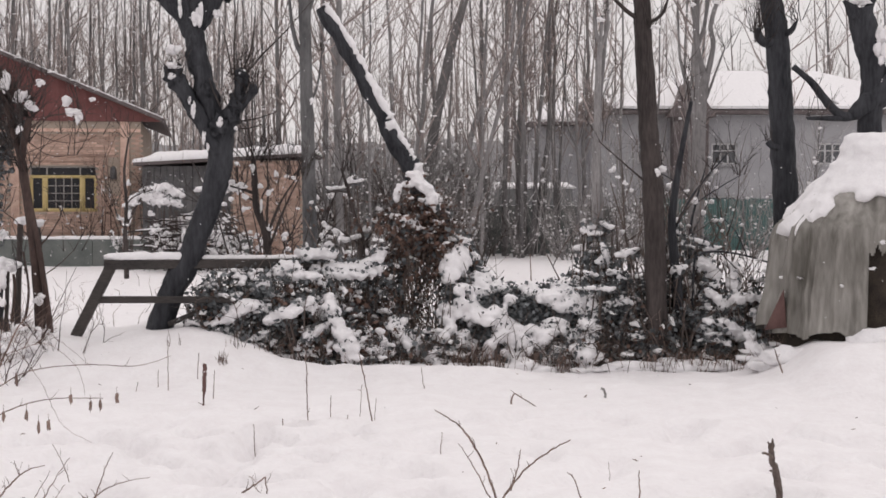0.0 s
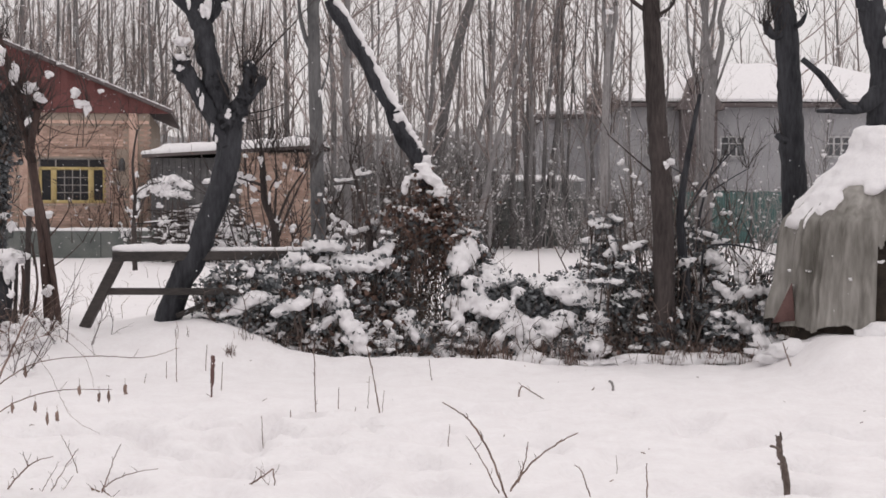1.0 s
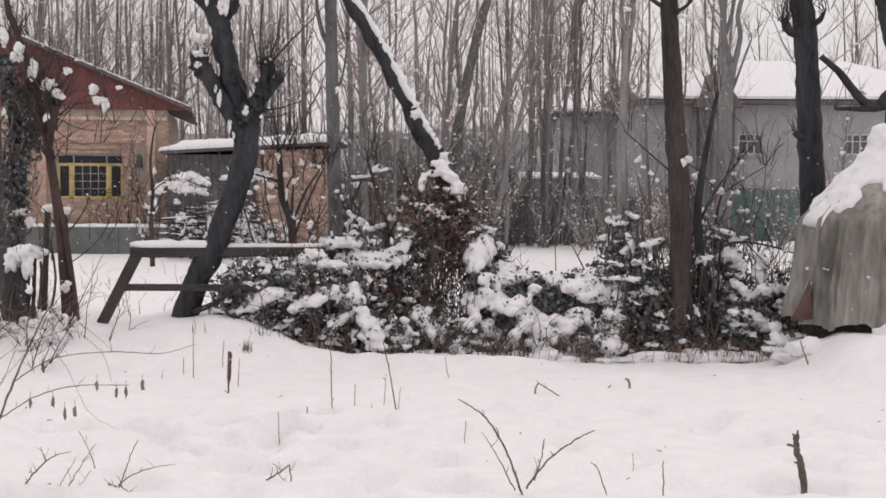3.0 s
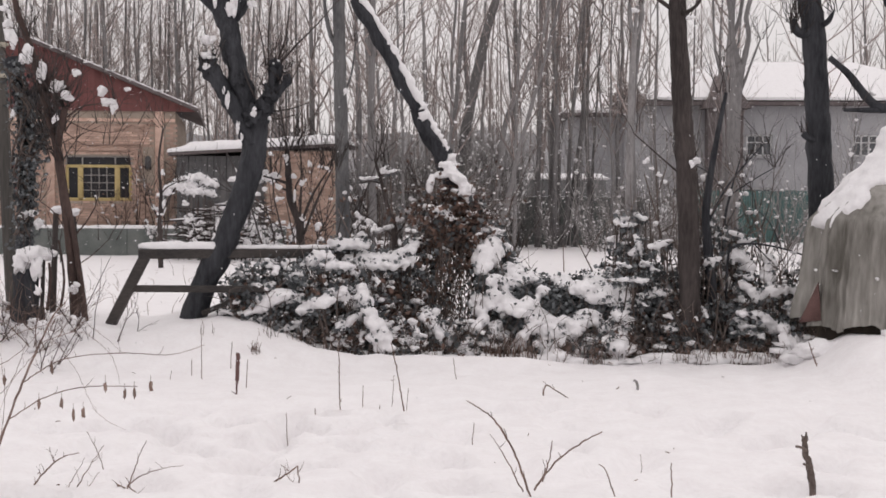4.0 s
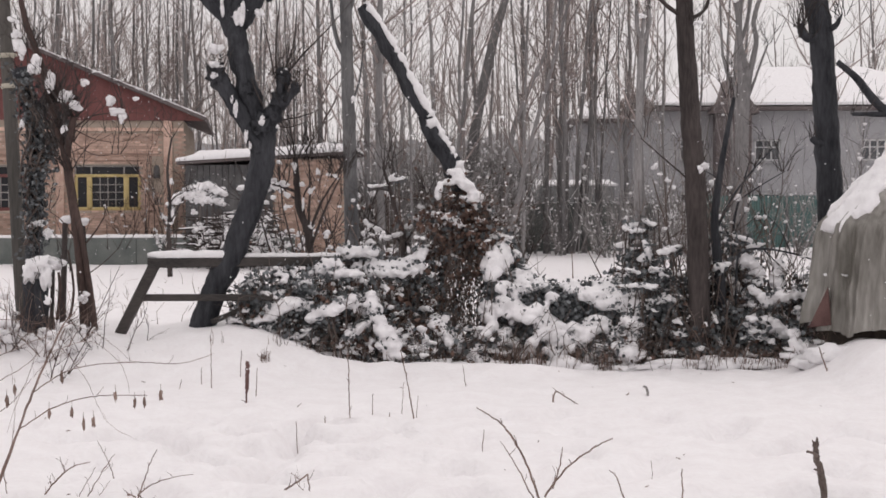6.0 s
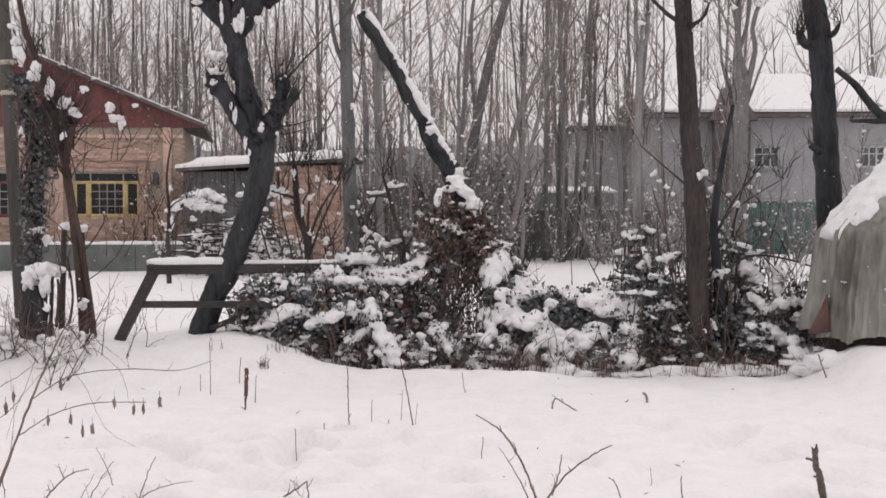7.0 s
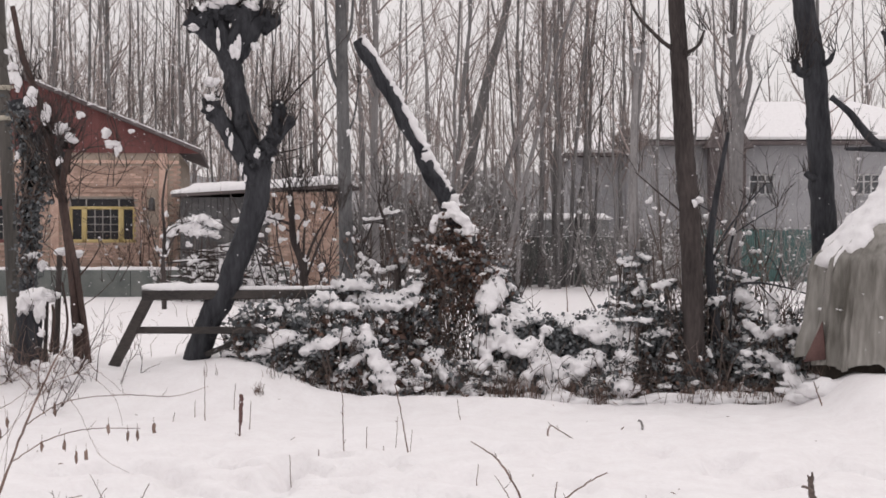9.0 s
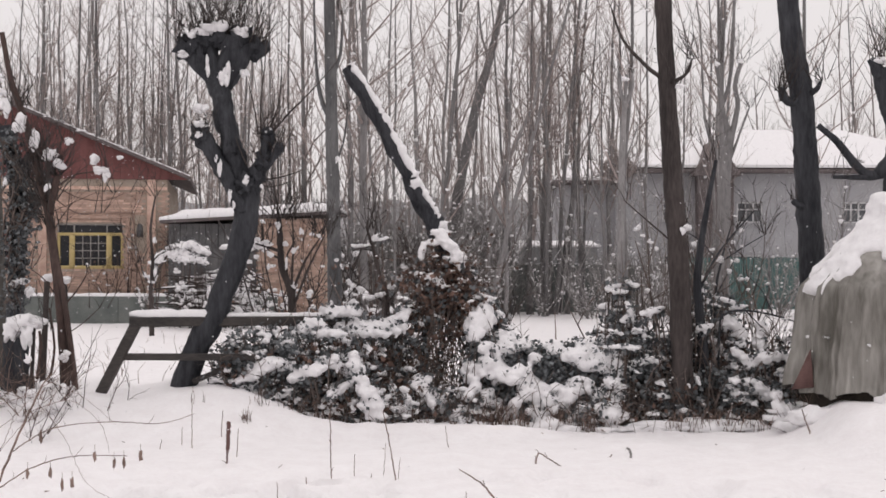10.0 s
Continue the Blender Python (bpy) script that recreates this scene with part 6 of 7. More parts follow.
def timber_frame():
    foot = on_ground((-4.01, 14.70, 0.35), 0.1)
    fr = thing("timber_frame", foot, "old dark timber trestle with snow on its top beam", "trestle")

    def bar(name, a, b, w, d):
        a, b = Vector(a), Vector(b)
        m = Matrix.Translation((a + b) / 2) @ (b - a).to_track_quat("X", "Z").to_matrix().to_4x4()
        L = (b - a).length / 2
        s = Soup()
        s.box((-L, -d / 2, -w / 2), (L, d / 2, w / 2), m, 0.012)
        own(part(name, s, TIMBER, fr, smooth=False), foot)

    bar("top_beam", (-3.66, 14.70, 1.10), (-1.43, 15.40, 1.09), 0.105, 0.12)
    bar("leg", foot, (-3.58, 14.69, 1.08), 0.11, 0.10)
    bar("leg", (-1.57, 15.45, -0.03), (-1.51, 15.45, 1.06), 0.09, 0.09)
    bar("rail", (-3.81, 14.72, 0.72), (-2.29, 14.72, 0.72), 0.075, 0.06)
    bar("brace", (-3.00, 14.85, 0.44), (-2.24, 14.85, 0.76), 0.06, 0.05)
    sn = Soup()
    a, b = Vector((-3.66, 14.70, 1.18)), Vector((-1.43, 15.40, 1.16))
    pts = [a.lerp(b, i / 50) + Vector((0, 0, 0.012 * noise.noise((i * 0.4, 0, 0)))) for i in range(51)]
    sn.tube(pts[:20], [0.055 * (1 + 0.25 * noise.noise((i * 0.5, 3, 0))) * min(1, 0.4 + 0.2 * i) for i in range(20)], 10)
    sn.tube([p - Vector((0, 0, 0.012)) for p in pts[22:]], [0.034 * (1 + 0.6 * noise.noise((i * 0.7, 3, 0))) for i in range(22, 51)], 9)
    own(part("snow", sn, SNOW_LUMP, fr, "snow along the top beam"), foot)


timber_frame()

shrub(91, on_ground((-2.28, 18.00, 0.94)), 2.4, 0.3, 8, "young_shrub", "slim shrub with a few withered brown leaves", "", BROWN_BARK, 0.9, 2)
post((-2.24, 17.40, 1.44), (-2.27, 17.40, 0.61), 0.05, "stump_post", "short dark stump in the hedge", 0.5)
shrub(92, on_ground((-4.81, 14.00, 0.55)), 0.75, 1.1, 12, "snowy_shrub", "low shrub weighed down with snow", "", DRY_STALK, 0.5, 0, 1.2, 0.008)
shrub(93, on_ground((-4.36, 13.60, 0.58)), 0.8, 0.9, 10, "snowy_shrub", "low shrub weighed down with snow", "", DRY_STALK, 0.4, 0, 1.1, 0.008)


def brush_pile():
    at = on_ground((-6.87, 36.50, 0.87), 0.0)
    b = thing("brush_pile", at, "heap of cut branches under snow beside the shed", "brush pile")
    g = random.Random(8)
    s, sn = Soup(), Soup()
    for i in range(190):
        x, z = g.gauss(0, 0.55), abs(g.gauss(0.5, 0.4))
        a = g.gauss(0, 0.26)
        L = g.uniform(0.25, 0.8)
        c = Vector((x, g.gauss(0, 0.4), z))
        d = Vector((math.cos(a), g.gauss(0, 0.3), math.sin(a))) * L
        s.tube([c - d, c, c + d], [0.018, 0.016, 0.01], 4)
        if g.random() < 0.6:
            sn.tube([c - d * 0.6 + Vector((0, -0.01, 0.035)), c + Vector((0, -0.01, 0.04)), c + d * 0.7 + Vector((0, -0.01, 0.03))], [0.012, 0.026, 0.012], 5)
    for i in range(20):
        sn.blob((g.gauss(-0.1, 0.5), g.gauss(0, 0.3), g.uniform(0.7, 1.4)), (g.uniform(0.05, 0.14), 0.1, g.uniform(0.03, 0.06)), 2, 0.8, g.random() * 9)
    part("brushwood", s, BROWN_BARK, b, kind="stuff")
    part("snow", sn, SNOW_LUMP, b, "snow on the branches", kind="stuff")


brush_pile()
for i, (c, h, wide, n) in enumerate((((-6.78, 34.50, 0.21), 1.9, 0.8, 12), ((-6.07, 35.50, 0.16), 1.5, 0.8, 9), ((-5.21, 35.00, 0.18), 1.5, 0.7, 9), ((-2.88, 31.00, 0.36), 1.3, 0.6, 9), ((-8.42, 36.50, 0.12), 1.6, 0.5, 6), ((-1.83, 24.00, 0.68), 1.3, 0.6, 8), ((-1.28, 23.00, 0.72), 1.2, 0.6, 8))):
    shrub(200 + i, on_ground(c), h, wide, n, "snowy_shrub", "arching bare shrub thickly coated with snow", "snow-laden shrubs", BROWN_BARK, 1.7, 0, 1.3)
for i, (c, h) in enumerate((((-9.79, 39.60, -0.02), 3.4), ((-9.41, 39.80, -0.03), 3.6), ((-10.44, 39.70, -0.03), 2.2), ((-4.11, 37.50, 0.07), 2.6))):
    shrub(220 + i, (c[0], c[1], 0.0), h, 0.16, 4, "wall_vine", "thin dry vine with brown leaves against the brick", "vines on the brick", RED_BARK, 0.5, 3)


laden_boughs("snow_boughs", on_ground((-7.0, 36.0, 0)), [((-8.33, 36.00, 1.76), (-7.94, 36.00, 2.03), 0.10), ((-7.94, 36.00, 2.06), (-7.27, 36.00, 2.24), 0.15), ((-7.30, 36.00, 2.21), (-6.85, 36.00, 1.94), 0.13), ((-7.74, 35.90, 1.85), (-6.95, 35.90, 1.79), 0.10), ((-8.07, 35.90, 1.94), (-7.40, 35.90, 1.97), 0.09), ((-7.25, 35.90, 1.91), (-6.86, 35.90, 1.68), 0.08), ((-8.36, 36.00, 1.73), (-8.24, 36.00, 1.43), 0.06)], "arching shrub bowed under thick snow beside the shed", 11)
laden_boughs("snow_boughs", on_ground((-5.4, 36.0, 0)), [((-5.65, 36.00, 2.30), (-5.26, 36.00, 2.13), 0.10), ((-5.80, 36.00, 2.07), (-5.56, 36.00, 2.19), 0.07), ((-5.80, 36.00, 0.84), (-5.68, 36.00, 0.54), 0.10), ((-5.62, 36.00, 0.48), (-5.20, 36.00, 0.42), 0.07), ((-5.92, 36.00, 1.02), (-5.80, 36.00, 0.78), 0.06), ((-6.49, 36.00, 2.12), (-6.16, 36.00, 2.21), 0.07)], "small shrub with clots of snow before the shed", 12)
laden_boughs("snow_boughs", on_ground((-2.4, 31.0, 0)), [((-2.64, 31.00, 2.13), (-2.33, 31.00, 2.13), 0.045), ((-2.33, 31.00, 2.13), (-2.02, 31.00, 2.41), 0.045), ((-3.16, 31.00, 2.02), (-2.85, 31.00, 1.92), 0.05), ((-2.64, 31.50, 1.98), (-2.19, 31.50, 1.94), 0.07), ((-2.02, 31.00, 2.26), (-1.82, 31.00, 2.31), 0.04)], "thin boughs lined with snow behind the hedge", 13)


# ---- covered haystack ----
def haystack():
    cx, cy = 4.80, 15.0
    at = (cx, cy, 0.18)
    st = thing("covered_haystack", at, "haystack wrapped in dirty pale plastic sheeting with snow on top", "haystack")

    def girth(z):
        """Steep sides to a shoulder, then a roof-like slope to a blunt top."""
        z += at[2]
        if z < 1.50:
            return 1.27 - 0.22 * max(z - 0.2, 0) / 1.3
        return 1.05 - 0.78 * min((z - 1.50) / 0.86, 1) ** 1.05

    def shell(shrink, top, z0, n, k, fold, wobble, opening=False):
        s = Soup()
        for j in range(k + 1):
            for i in range(n):
                a = 2 * math.pi * i / n
                hem = z0 + wobble * (noise.noise((math.cos(a) * 3, math.sin(a) * 3, 8)) + 0.5 * noise.noise((math.cos(a) * 9, math.sin(a) * 9, 3)))
                z = hem + (top - hem) * (j / k)
                q = min(max(z / top, 0), 1)
                f = fold * (1.1 - 0.75 * q) * (noise.noise((a * 6.5, z * 0.3, 1)) + 0.7 * abs(noise.noise((a * 13, z * 0.45, 4))) + 0.3 * noise.noise((a * 27, z * 0.8, 7)) + 0.25 * noise.noise((a * 5, z * 4, 6)))
                r = (girth(z) - shrink) * (1 + f)
                s.v.append((math.cos(a) * r, math.sin(a) * r * 0.9, z))
        for j in range(k):
            for i in range(n):
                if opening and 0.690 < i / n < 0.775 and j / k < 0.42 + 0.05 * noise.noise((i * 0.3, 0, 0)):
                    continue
                a, b = j * n + i, j * n + (i + 1) % n
                s.f.append([a, b, b + n, a + n])
        s.f.append([k * n + i for i in range(n)])
        return s

    # the gap's darkness comes from the hay's own dark colour
    part("hay", shell(0.14, 2.12, -0.3, 60, 24, 0.05, 0.0), HAY, st, "hay under the sheet, coloured dark as in shade")
    part("sheet", shell(0.0, 2.22, 0.22, 420, 80, 0.12, 0.11, True), TARP, st, "dirty pale plastic sheeting in folds")
    cap, g = Soup(), random.Random(6)
    for i in range(1500):
        a, z = g.uniform(2.4, 6.6), g.uniform(1.0, 2.3)
        low = 1.22 + 0.46 * smoothstep(3.4, 4.0, a) + 0.26 * noise.noise((a * 2.6, 1, 0)) + 0.24 * noise.noise((a * 7, 4, 0))
        gap = noise.noise((a * 3.4, z * 4.5, 12)) + 0.3 * noise.noise((a * 9, z * 9, 2))
        if z < low or (gap > 0.36 and z < 2.1):
            continue
        r = girth(z) - 0.02 + 0.08 * noise.noise((a * 3.1, z * 3.3, 20))
        q = g.uniform(0.06, 0.12)
        cap.blob((math.cos(a) * r, math.sin(a) * r * 0.9, z), (q * 1.1, q * 1.1, q * 0.75), 1, 0.4, g.random() * 9, a)
    for i in range(60):
        a, r = g.uniform(0, 6.3), 0.34 * math.sqrt(g.random())
        cap.blob((math.cos(a) * r, math.sin(a) * r, 2.18 + 0.05 * noise.noise((a, r * 5, 0))), (0.13, 0.12, 0.08), 1, 0.4, g.random() * 9, a)
    merged(part("snow_cap", cap, SNOW_LUMP, st, "lumpy snow over the top", kind="stuff"), 0.024, 14)
    # thin rags of snow left on the sheet
    rags = Soup()
    for i in range(7):
        a, z = g.uniform(3.3, 4.6), g.uniform(0.35, 1.2)
        r = girth(z) * 1.03
        heap(rags, (math.cos(a) * r, math.sin(a) * r * 0.9, z), (0.04, 0.025, 0.02), g, 4)
    part("snow_rags", rags, SNOW_LUMP, st, "scraps of snow on the sheet", kind="stuff")
    rag = Soup()
    rag.add([(-1.34, -0.36, 0.22), (-1.14, -0.52, 0.26), (-1.17, -0.48, 0.66), (-1.30, -0.30, 0.22), (-1.12, -0.46, 0.26), (-1.15, -0.42, 0.66)], [[0, 1, 2], [5, 4, 3], [0, 3, 4, 1], [1, 4, 5, 2], [2, 5, 3, 0]])
    part("red_cloth", rag, RED_CLOTH, st, "faded red cloth sticking out")


haystack()
for i, (x, y, r) in enumerate(((3.62, 14.3, 0.17), (4.35, 13.7, 0.16), (3.5, 14.6, 0.15))):
    s = Soup()
    z = ground_height(x, y)
    s.blob((x, y, z - 0.02), (r * 1.5, r, r * 0.8), 3, 0.45, i * 3.1, flat=0.5)
    tagged(part("snow_mound", s, SNOW_LUMP), "small heap of snow at the haystack's foot", "snow mound", "mounds of snow")


g = random.Random(12)
for i in range(48):
    s = Soup()
    x, y = -1.9 + 0.12 * i + g.uniform(-0.08, 0.08), g.uniform(14.9, 15.1)
    r = g.uniform(0.05, 0.19)
    s.blob((x, y, ground_height(x, y) + 0.01), (r * 1.8, r, r * g.uniform(0.3, 0.6)), 2, 0.7, i * 2.3, flat=0.5)
    tagged(part("snow_drift", s, SNOW_LUMP), "small drift of snow at the foot of the hedge", "snow drift", "drifts along the hedge")


# ---- dead stalks and twigs in the snow ----
def stalk(name, lines, label, category="stalk", group="dead stalks in the snow", mat=None, leaves=()):
    """lines: places from foot to tip, the radius at the foot and at the tip."""
    foot = on_ground(lines[0][0][0], 0.05)
    t = thing(name, foot, label, category, group)
    for k, (pts, r0, r1) in enumerate(lines):
        s = Soup()
        li = smooth_line([foot if k == 0 else pts[0]] + list(pts[1:]), 6)
        li = smooth_line(li, 2)
        s.tube([p + Vector((0.007 * noise.noise(p * 24) + 0.004 * noise.noise(p * 70), 0, 0.004 * noise.noise(p * 40))) for p in li], [0.8 * r for r in taper(r0, r1, len(li))], 6, 0.35)
        if r0 < 0.012 and len(li) > 20:
            for q in range(len(li) // 12):
                p = li[min(len(li) - 1, 6 + q * 9)]
                d = Vector((noise.noise(p * 91), 0.3 * noise.noise(p * 57), 0.5 + 0.5 * noise.noise(p * 33))) * 0.09
                s.tube([p, p + d * 0.5 + Vector((0.004, 0, 0)), p + d], [r0 * 0.35, r0 * 0.28, r0 * 0.15], 4)
        own(part("stem" if k == 0 else "twig", s, mat or DRY_STALK, t), foot)
    for c in leaves:
        s, g = Soup(), random.Random(int(c[0] * 1000))
        c = Vector(c)
        s.tube([c + Vector((0, 0, 0.05)), c], [0.0015, 0.0015], 3)
        s.blob(c - Vector((0, 0, 0.02)), (0.011, 0.008, 0.034), 2, 0.8, g.random() * 9, g.random() * 3)
        own(part("hanging_leaf", s, DRY_STALK, t, "shrivelled hanging leaf"), foot)
    return t


stalk("dead_branch", [([(0.35, 8.00, -0.01), (0.22, 8.00, 0.26), (0.10, 8.00, 0.44), (-0.05, 8.00, 0.54)], 0.010, 0.004), ([(0.35, 8.00, 0.01), (0.47, 8.00, 0.17), (0.62, 8.00, 0.29), (0.75, 8.00, 0.36)], 0.009, 0.004),
                      ([(0.29, 8.05, -0.01), (0.17, 8.05, 0.21), (0.09, 8.05, 0.33)], 0.006, 0.002), ([(0.40, 8.00, 0.06), (0.44, 7.98, 0.21), (0.46, 7.98, 0.31)], 0.006, 0.003), ([(0.36, 8.00, 0.02), (0.42, 7.95, 0.13), (0.42, 7.95, 0.20)], 0.004, 0.002)], "forked dead branch sticking out of the snow", "branch", "")
stalk("small_stump", [([(2.08, 8.35, -0.02), (2.06, 8.35, 0.07), (2.03, 8.35, 0.17), (2.02, 8.35, 0.28)], 0.030, 0.021), ([(2.03, 8.33, 0.19), (1.99, 8.30, 0.22), (1.95, 8.30, 0.23)], 0.016, 0.009), ([(2.02, 8.35, 0.25), (2.03, 8.34, 0.31)], 0.016, 0.006), ([(2.01, 8.35, 0.25), (2.00, 8.34, 0.29)], 0.012, 0.005), ([(2.04, 8.33, 0.11), (2.00, 8.30, 0.12)], 0.012, 0.008)], "snapped sapling stump with a side stub", "stump", "", BUSH_STEM)
stalk("red_stake", [([(-2.08, 11.75, -0.02), (-2.07, 11.75, 0.07), (-2.07, 11.75, 0.15)], 0.010, 0.012), ([(-2.07, 11.75, 0.13), (-2.06, 11.75, 0.25), (-2.06, 11.75, 0.37)], 0.024, 0.022)], "reddish broken stake in the snow", "stake", "", RED_CLOTH)
for pts, r in (([(-1.10, 11.00, -0.02), (-1.10, 11.00, 0.20), (-1.11, 11.00, 0.53)], 0.007), ([(-0.57, 11.00, -0.02), (-0.62, 11.00, 0.25), (-0.68, 11.00, 0.55)], 0.008), ([(-0.70, 11.40, 0.03), (-0.68, 11.40, 0.24)], 0.004), ([(-0.56, 11.00, 0.02), (-0.54, 11.00, 0.18)], 0.004),
               ([(-0.94, 11.30, -0.00), (-0.93, 11.30, 0.16)], 0.005), ([(-2.07, 12.20, -0.03), (-2.05, 12.20, 0.26)], 0.006), ([(-0.17, 13.00, 0.00), (-0.21, 13.00, 0.19)], 0.006), ([(-0.02, 9.60, -0.01), (-0.01, 9.60, 0.14)], 0.005), ([(-1.41, 10.20, -0.02), (-1.42, 10.20, 0.10)], 0.005),
               ([(3.44, 13.70, -0.00), (3.38, 13.70, 0.17), (3.34, 13.70, 0.29)], 0.010), ([(0.85, 8.10, -0.02), (0.79, 8.10, 0.09), (0.74, 8.10, 0.15)], 0.005), ([(1.18, 8.10, -0.02), (1.17, 8.10, 0.16)], 0.006), 
               ([(-1.65, 11.50, -0.01), (-1.56, 11.50, 0.04)], 0.004), ([(-2.59, 12.80, 0.15), (-2.59, 12.80, 0.46)], 0.006), ([(-2.88, 12.00, 0.02), (-2.87, 12.00, 0.08)], 0.009), ([(-2.39, 13.20, 0.17), (-2.37, 13.20, 0.31)], 0.006), ([(-2.88, 12.70, 0.02), (-2.85, 12.70, 0.09)], 0.005), ([(-2.73, 13.00, 0.06), (-2.72, 13.00, 0.17)], 0.006),
               ([(-1.29, 10.90, -0.02), (-1.29, 10.90, 0.03)], 0.007), ([(-0.78, 11.10, -0.01), (-0.78, 11.10, 0.03)], 0.006), ([(1.11, 9.00, -0.02), (1.10, 9.00, 0.04)], 0.003), ([(2.01, 31.00, -0.02), (1.98, 31.00, 0.62)], 0.02)):
    stalk("dry_stalk", [(pts, r, r * 0.55)], "thin dry stalk standing in the snow")
stalk("bent_twig", [([(0.60, 12.00, 0.00), (0.62, 12.00, 0.07), (0.70, 12.00, 0.04), (0.81, 11.80, -0.01)], 0.009, 0.006)], "bent broken twig on the snow", "twig", "")
stalk("broken_twig", [([(1.21, 12.40, 0.01), (1.32, 12.40, 0.01)], 0.010, 0.007)], "short broken twig lying on the snow", "twig", "")
stalk("weathered_stub", [([(1.49, 12.40, 0.02), (1.47, 12.40, 0.05), (1.44, 12.40, 0.07)], 0.016, 0.013)], "weathered stub poking through the snow", "stub", "", SAPLING_BARK)

# the thin shrub at the garden's edge, with hanging dry leaves
stalk("arching_shrub", [([(-2.93, 7.80, -0.04), (-2.76, 7.90, 0.37), (-2.65, 8.00, 0.71), (-2.54, 8.10, 1.00), (-2.49, 8.20, 1.09)], 0.013, 0.004), ([(-2.68, 8.00, 0.63), (-2.51, 8.20, 0.74), (-2.21, 8.40, 0.76), (-1.92, 8.50, 0.74), (-1.72, 8.60, 0.79)], 0.005, 0.0018),
                        ([(-2.74, 7.90, 0.42), (-2.55, 8.00, 0.54), (-2.34, 8.10, 0.59), (-2.05, 8.20, 0.58)], 0.005, 0.0025), ([(-2.96, 8.20, 0.82), (-2.75, 8.20, 0.91), (-2.54, 8.30, 0.97)], 0.003, 0.0015), ([(-3.03, 8.20, 0.63), (-2.79, 8.20, 0.77), (-2.65, 8.20, 0.91)], 0.003, 0.0015),
                        ([(-2.83, 7.90, 0.17), (-2.82, 7.90, 0.04)], 0.004, 0.003), ([(-2.61, 8.10, 0.85), (-2.43, 8.30, 0.90), (-2.27, 8.40, 0.75), (-2.21, 8.40, 0.57)], 0.0025, 0.0012), ([(-3.07, 8.40, 1.03), (-2.78, 8.30, 1.02), (-2.61, 8.30, 0.93)], 0.0025, 0.0012),
                        ([(-2.58, 8.10, 0.92), (-2.44, 8.20, 0.70), (-2.30, 8.20, 0.42), (-2.12, 8.20, 0.31)], 0.002, 0.001), ([(-2.54, 8.20, 1.03), (-2.36, 8.30, 0.93), (-2.18, 8.40, 0.75)], 0.002, 0.001), ([(-2.62, 8.00, 0.79), (-2.76, 8.00, 0.62), (-2.81, 7.90, 0.40)], 0.0025, 0.0012),
                        ([(-2.54, 8.10, 1.00), (-2.37, 8.20, 1.10), (-2.29, 8.30, 1.18)], 0.0025, 0.001), ([(-3.00, 8.10, 0.44), (-2.82, 8.10, 0.58), (-2.72, 8.10, 0.78), (-2.68, 8.10, 0.95)], 0.003, 0.0015), ([(-2.79, 7.90, 0.27), (-2.76, 7.90, 0.54), (-2.78, 7.90, 0.81)], 0.003, 0.001)],
      "arching bare shrub with shrivelled leaves hanging from it", "shrub", "", None,
      [(-2.59, 8.00, 0.52), (-2.47, 8.05, 0.52), (-2.40, 8.05, 0.45), (-2.34, 8.05, 0.46), (-2.56, 8.15, 0.72), (-2.07, 8.20, 0.56), (-2.13, 8.20, 0.55), (-1.97, 8.20, 0.60), (-2.88, 8.10, 0.58), (-2.83, 8.10, 0.65), (-2.22, 8.10, 0.61)])
stalk("dry_weed", [([(-2.65, 8.00, -0.07), (-2.58, 8.00, 0.07), (-2.50, 8.00, 0.15), (-2.43, 8.00, 0.19), (-2.35, 8.00, 0.21)], 0.007, 0.003), ([(-2.50, 8.00, 0.15), (-2.52, 8.00, 0.20), (-2.53, 8.00, 0.24)], 0.004, 0.002), ([(-2.47, 8.05, -0.08), (-2.40, 8.05, 0.05), (-2.33, 8.05, 0.17)], 0.004, 0.0015), ([(-2.58, 8.00, 0.07), (-2.59, 8.00, 0.09), (-2.60, 8.00, 0.08)], 0.004, 0.003)], "dry weed stems leaning out of the snow", "weed", "dry weeds")
stalk("dry_weed", [([(-2.08, 8.00, -0.01), (-2.02, 8.00, 0.12), (-1.95, 8.00, 0.29)], 0.007, 0.002), ([(-2.07, 8.00, 0.01), (-1.96, 7.95, 0.09), (-1.84, 7.95, 0.13), (-1.72, 7.95, 0.15)], 0.005, 0.002), ([(-2.08, 8.00, -0.00), (-2.12, 8.00, 0.02), (-2.12, 8.00, 0.01)], 0.007, 0.006), ([(-2.06, 8.00, 0.01), (-2.02, 8.00, -0.02), (-1.96, 8.00, -0.07)], 0.005, 0.004)], "dry weed stems leaning out of the snow", "weed", "dry weeds")
stalk("dry_weed", [([(-2.42, 8.10, -0.06), (-2.33, 8.10, 0.09), (-2.23, 8.10, 0.24)], 0.005, 0.002), ([(-2.25, 8.15, 0.08), (-2.29, 8.15, 0.20), (-2.35, 8.15, 0.31)], 0.004, 0.002), ([(-2.36, 8.10, -0.07), (-2.31, 8.10, 0.01), (-2.26, 8.10, 0.08)], 0.003, 0.0015)], "dry weed stems leaning out of the snow", "weed", "dry weeds")
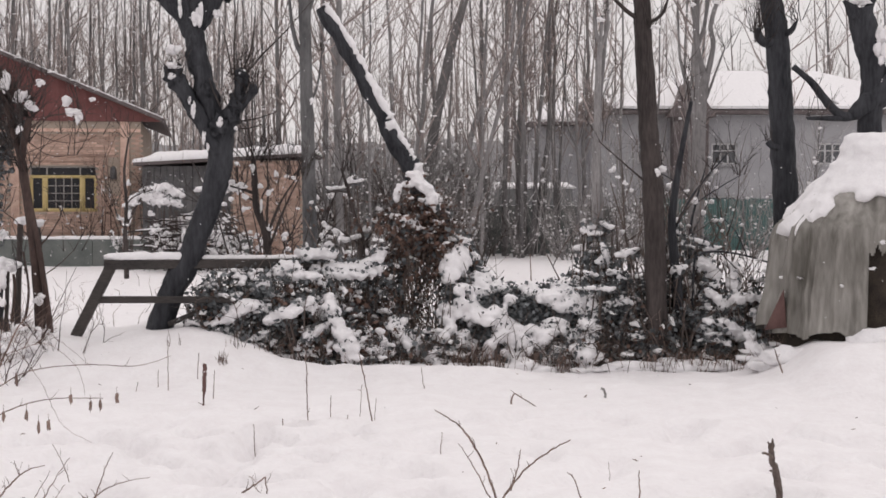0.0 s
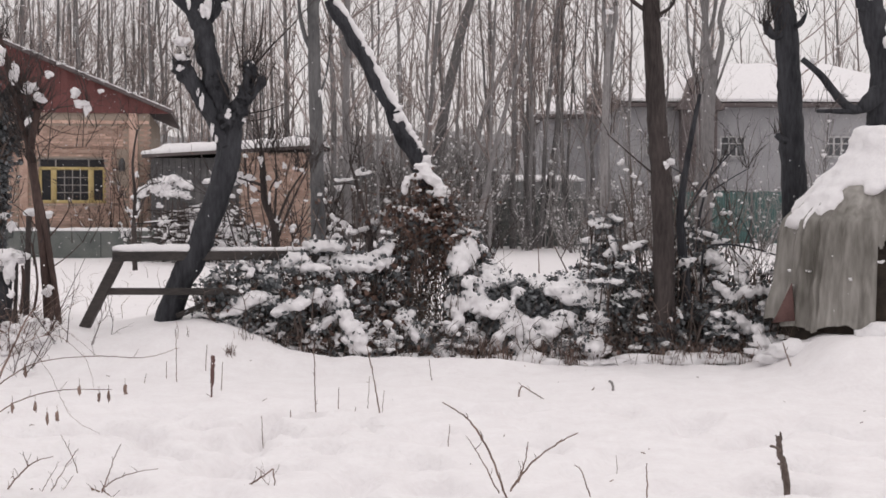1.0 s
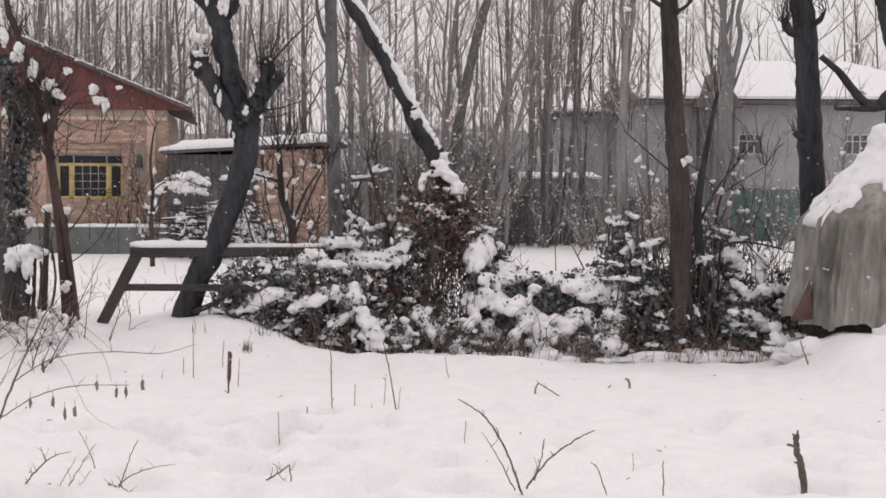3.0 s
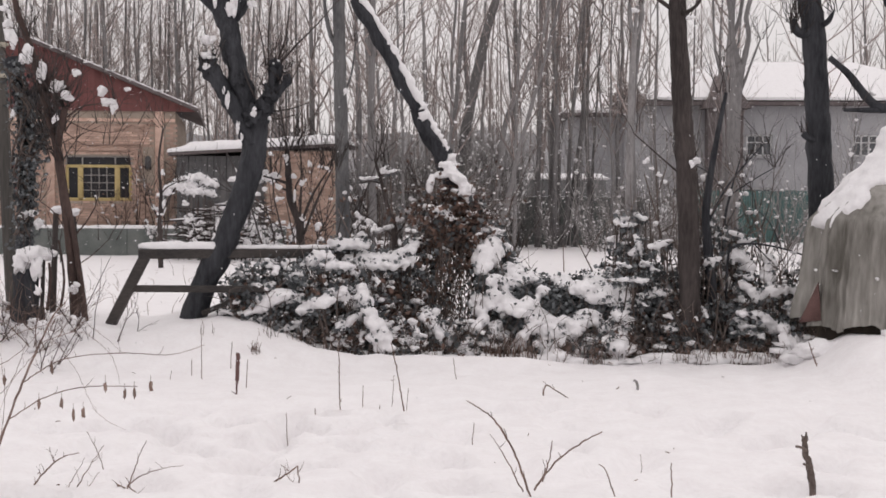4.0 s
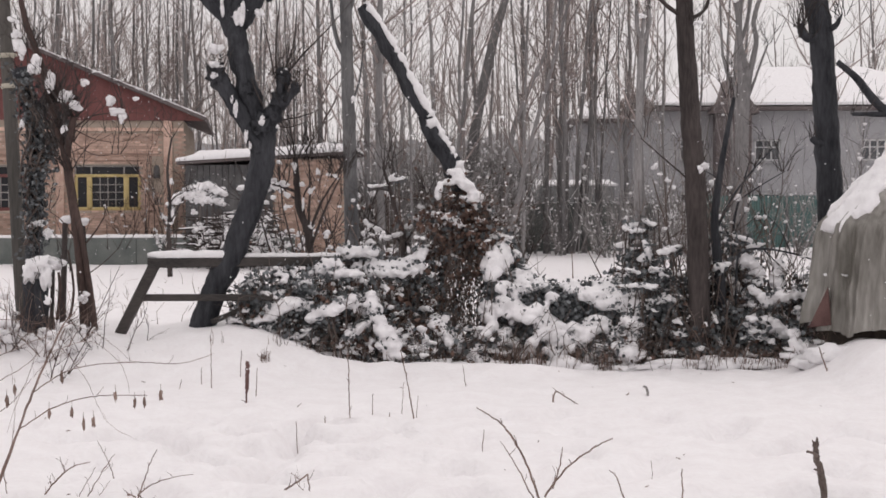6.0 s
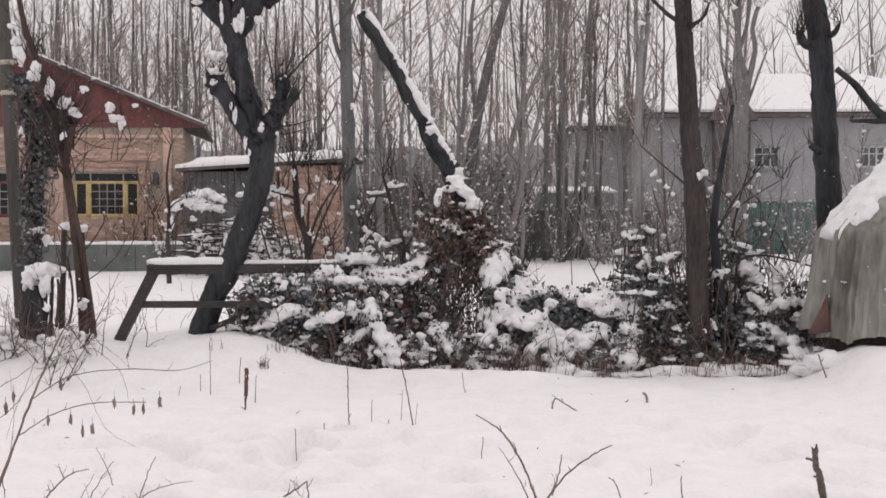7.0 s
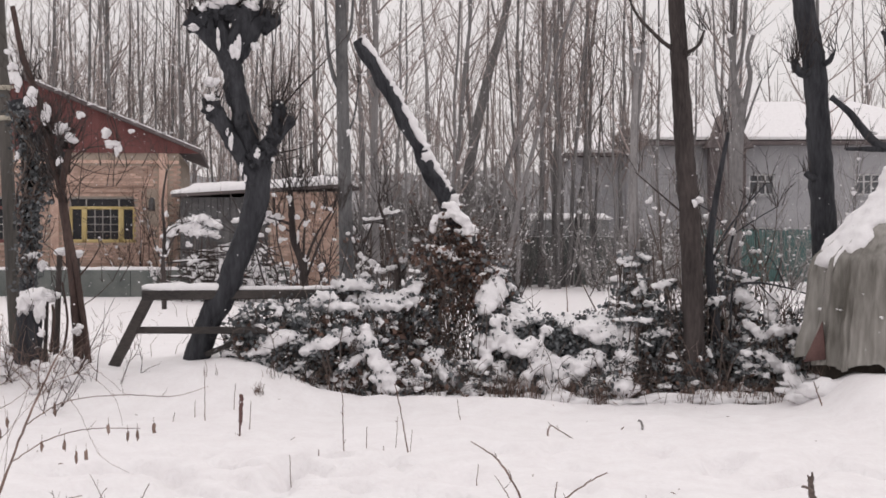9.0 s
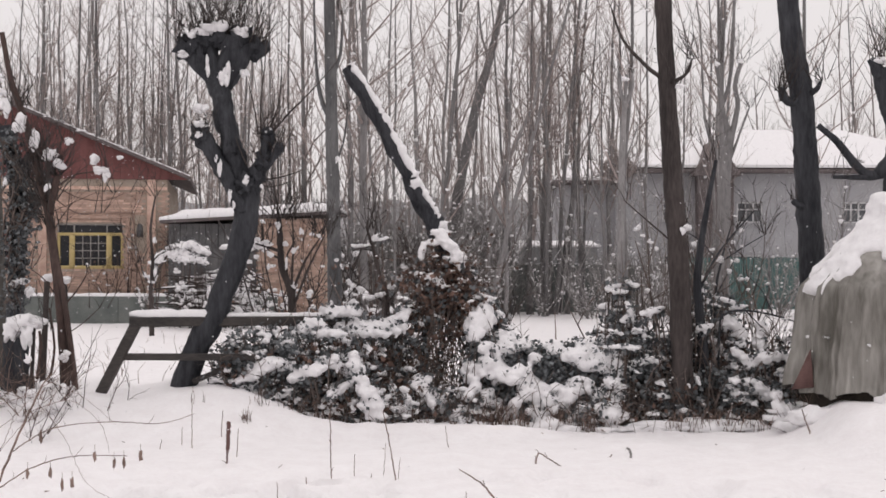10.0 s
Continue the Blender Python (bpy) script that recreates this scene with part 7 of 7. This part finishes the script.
stalk("dry_weed", [([(-1.25, 8.00, -0.06), (-1.18, 8.00, 0.05), (-1.12, 8.00, 0.09), (-1.05, 8.00, 0.14)], 0.008, 0.005), ([(-1.05, 8.00, 0.14), (-1.04, 8.00, 0.05), (-1.04, 8.00, -0.06)], 0.005, 0.004), ([(-1.10, 8.00, 0.11), (-1.12, 8.00, 0.13), (-1.15, 8.00, 0.15)], 0.003, 0.002), ([(-1.12, 8.00, 0.09), (-1.08, 8.00, 0.05), (-1.08, 8.00, 0.03)], 0.003, 0.002)], "dry weed stem snapped over the snow", "weed", "dry weeds")


def dry_grass():
    s, g = Soup(), random.Random(77)
    for i in range(380):
        x = g.uniform(-2.3, 4.0)
        if noise.noise((x * 2.1, 0, 0)) < -0.15 and g.random() < 0.8:
            continue
        y = g.gauss(15.0, 0.14)
        z = ground_height(x, y)
        h = g.uniform(0.06, 0.30)
        d = Vector((g.gauss(0, 0.25), g.gauss(0, 0.2), 1)) * h
        s.tube([(x, y, z - 0.03), Vector((x, y, z)) + d * 0.6, Vector((x, y, z)) + d + Vector((g.gauss(0, 0.03), 0, 0))], [0.004, 0.003, 0.0015], 3)
    for x, n, tall in ((0.22, 20, 0.34), (0.42, 26, 0.30), (0.62, 20, 0.36), (1.0, 28, 0.34), (1.35, 16, 0.26), (-0.5, 18, 0.3), (-1.05, 14, 0.24), (2.3, 34, 0.26), (2.6, 30, 0.24), (2.9, 36, 0.26), (3.2, 30, 0.26), (3.45, 20, 0.22)):
        for k in range(n):
            p = Vector((x + g.gauss(0, 0.07), 14.92 + g.gauss(0, 0.05), 0))
            p.z = ground_height(p.x, p.y) - 0.03
            d = Vector((g.gauss(0, 0.22), g.gauss(0, 0.2), 1)) * tall * g.uniform(0.3, 1.1)
            s.tube([p, p + d * 0.6, p + d + Vector((g.gauss(0, 0.04), 0, 0))], [0.0045, 0.0035, 0.0015], 3)
    for x, y, n, tall in ((-2.23, 13.7, 30, 0.13), (-2.1, 14.2, 9, 0.26), (-1.85, 14.3, 8, 0.24), (-1.6, 14.4, 10, 0.26), (-2.8, 14.0, 5, 0.2)):
        for k in range(n):
            p = Vector((x + g.gauss(0, 0.03 if n > 20 else 0.09), y + g.gauss(0, 0.05), 0))
            p.z = ground_height(p.x, p.y) - 0.03
            d = Vector((g.gauss(0, 0.18), g.gauss(0, 0.2), 1)) * tall * g.uniform(0.3, 1.1)
            s.tube([p, p + d * 0.6, p + d + Vector((g.gauss(0, 0.02), 0, 0))], [0.004, 0.003, 0.0015], 3)
    tagged(part("dry_grass", s, DRY_STALK), "dry brown grass along the foot of the hedge", "grass", kind="stuff")


dry_grass()


def litter():
    s, g = Soup(), random.Random(52)
    for i in range(26):
        y = 8 + 6.5 * g.random()
        x = g.uniform(-0.36, 0.36) * y
        z = ground_height(x, y)
        a, L = g.uniform(0, 3.1), g.uniform(0.006, 0.03)
        d = Vector((math.cos(a) * L, math.sin(a) * L, g.uniform(0, 0.5) * L))
        s.tube([Vector((x, y, z)) - d, Vector((x, y, z + 0.003)), Vector((x, y, z)) + d], [0.003, 0.004, 0.002], 4)
    tagged(part("litter", s, DRY_STALK), "crumbs of twig and bark scattered on the snow", "litter", kind="stuff")


litter()


def field_weeds():
    """Thin weeds in the snow behind the trestle."""
    s, g = Soup(), random.Random(31)
    for i in range(110):
        y = g.uniform(17, 30)
        x = g.uniform(-0.36, -0.12) * y
        z = ground_height(x, y)
        h = g.uniform(0.1, 0.42) * g.random() + 0.06
        s.tube([(x, y, z - 0.03), (x + g.gauss(0, 0.05), y, z + h * 0.6), (x + g.gauss(0, 0.1), y, z + h)], [0.006, 0.004, 0.002], 3)
    tagged(part("field_weeds", s, DRY_STALK), "thin dead weeds in the snowy field", "weeds", kind="stuff")


field_weeds()


def falling_snow():
    s, g = Soup(), random.Random(15)
    fs = [[0, 2, 4], [2, 1, 4], [1, 3, 4], [3, 0, 4], [2, 0, 5], [1, 2, 5], [3, 1, 5], [0, 3, 5]]
    for i in range(15000):
        y = 9 + 48 * g.random() ** 0.6
        x, z = g.uniform(-0.4, 0.4) * y, EYE + g.uniform(-0.25, 0.28) * y
        if z < 0.1:
            continue
        r = g.uniform(0.005, 0.012) * (0.7 if y < 16 else 1.1)
        s.add([(x - r, y, z), (x + r, y, z), (x, y - r, z), (x, y + r, z), (x, y, z + r), (x, y, z - r)], fs)
    tagged(part("falling_snow", s, SNOW_LUMP), "fine snowflakes hanging in the air", "snowflakes", kind="stuff")


falling_snow()
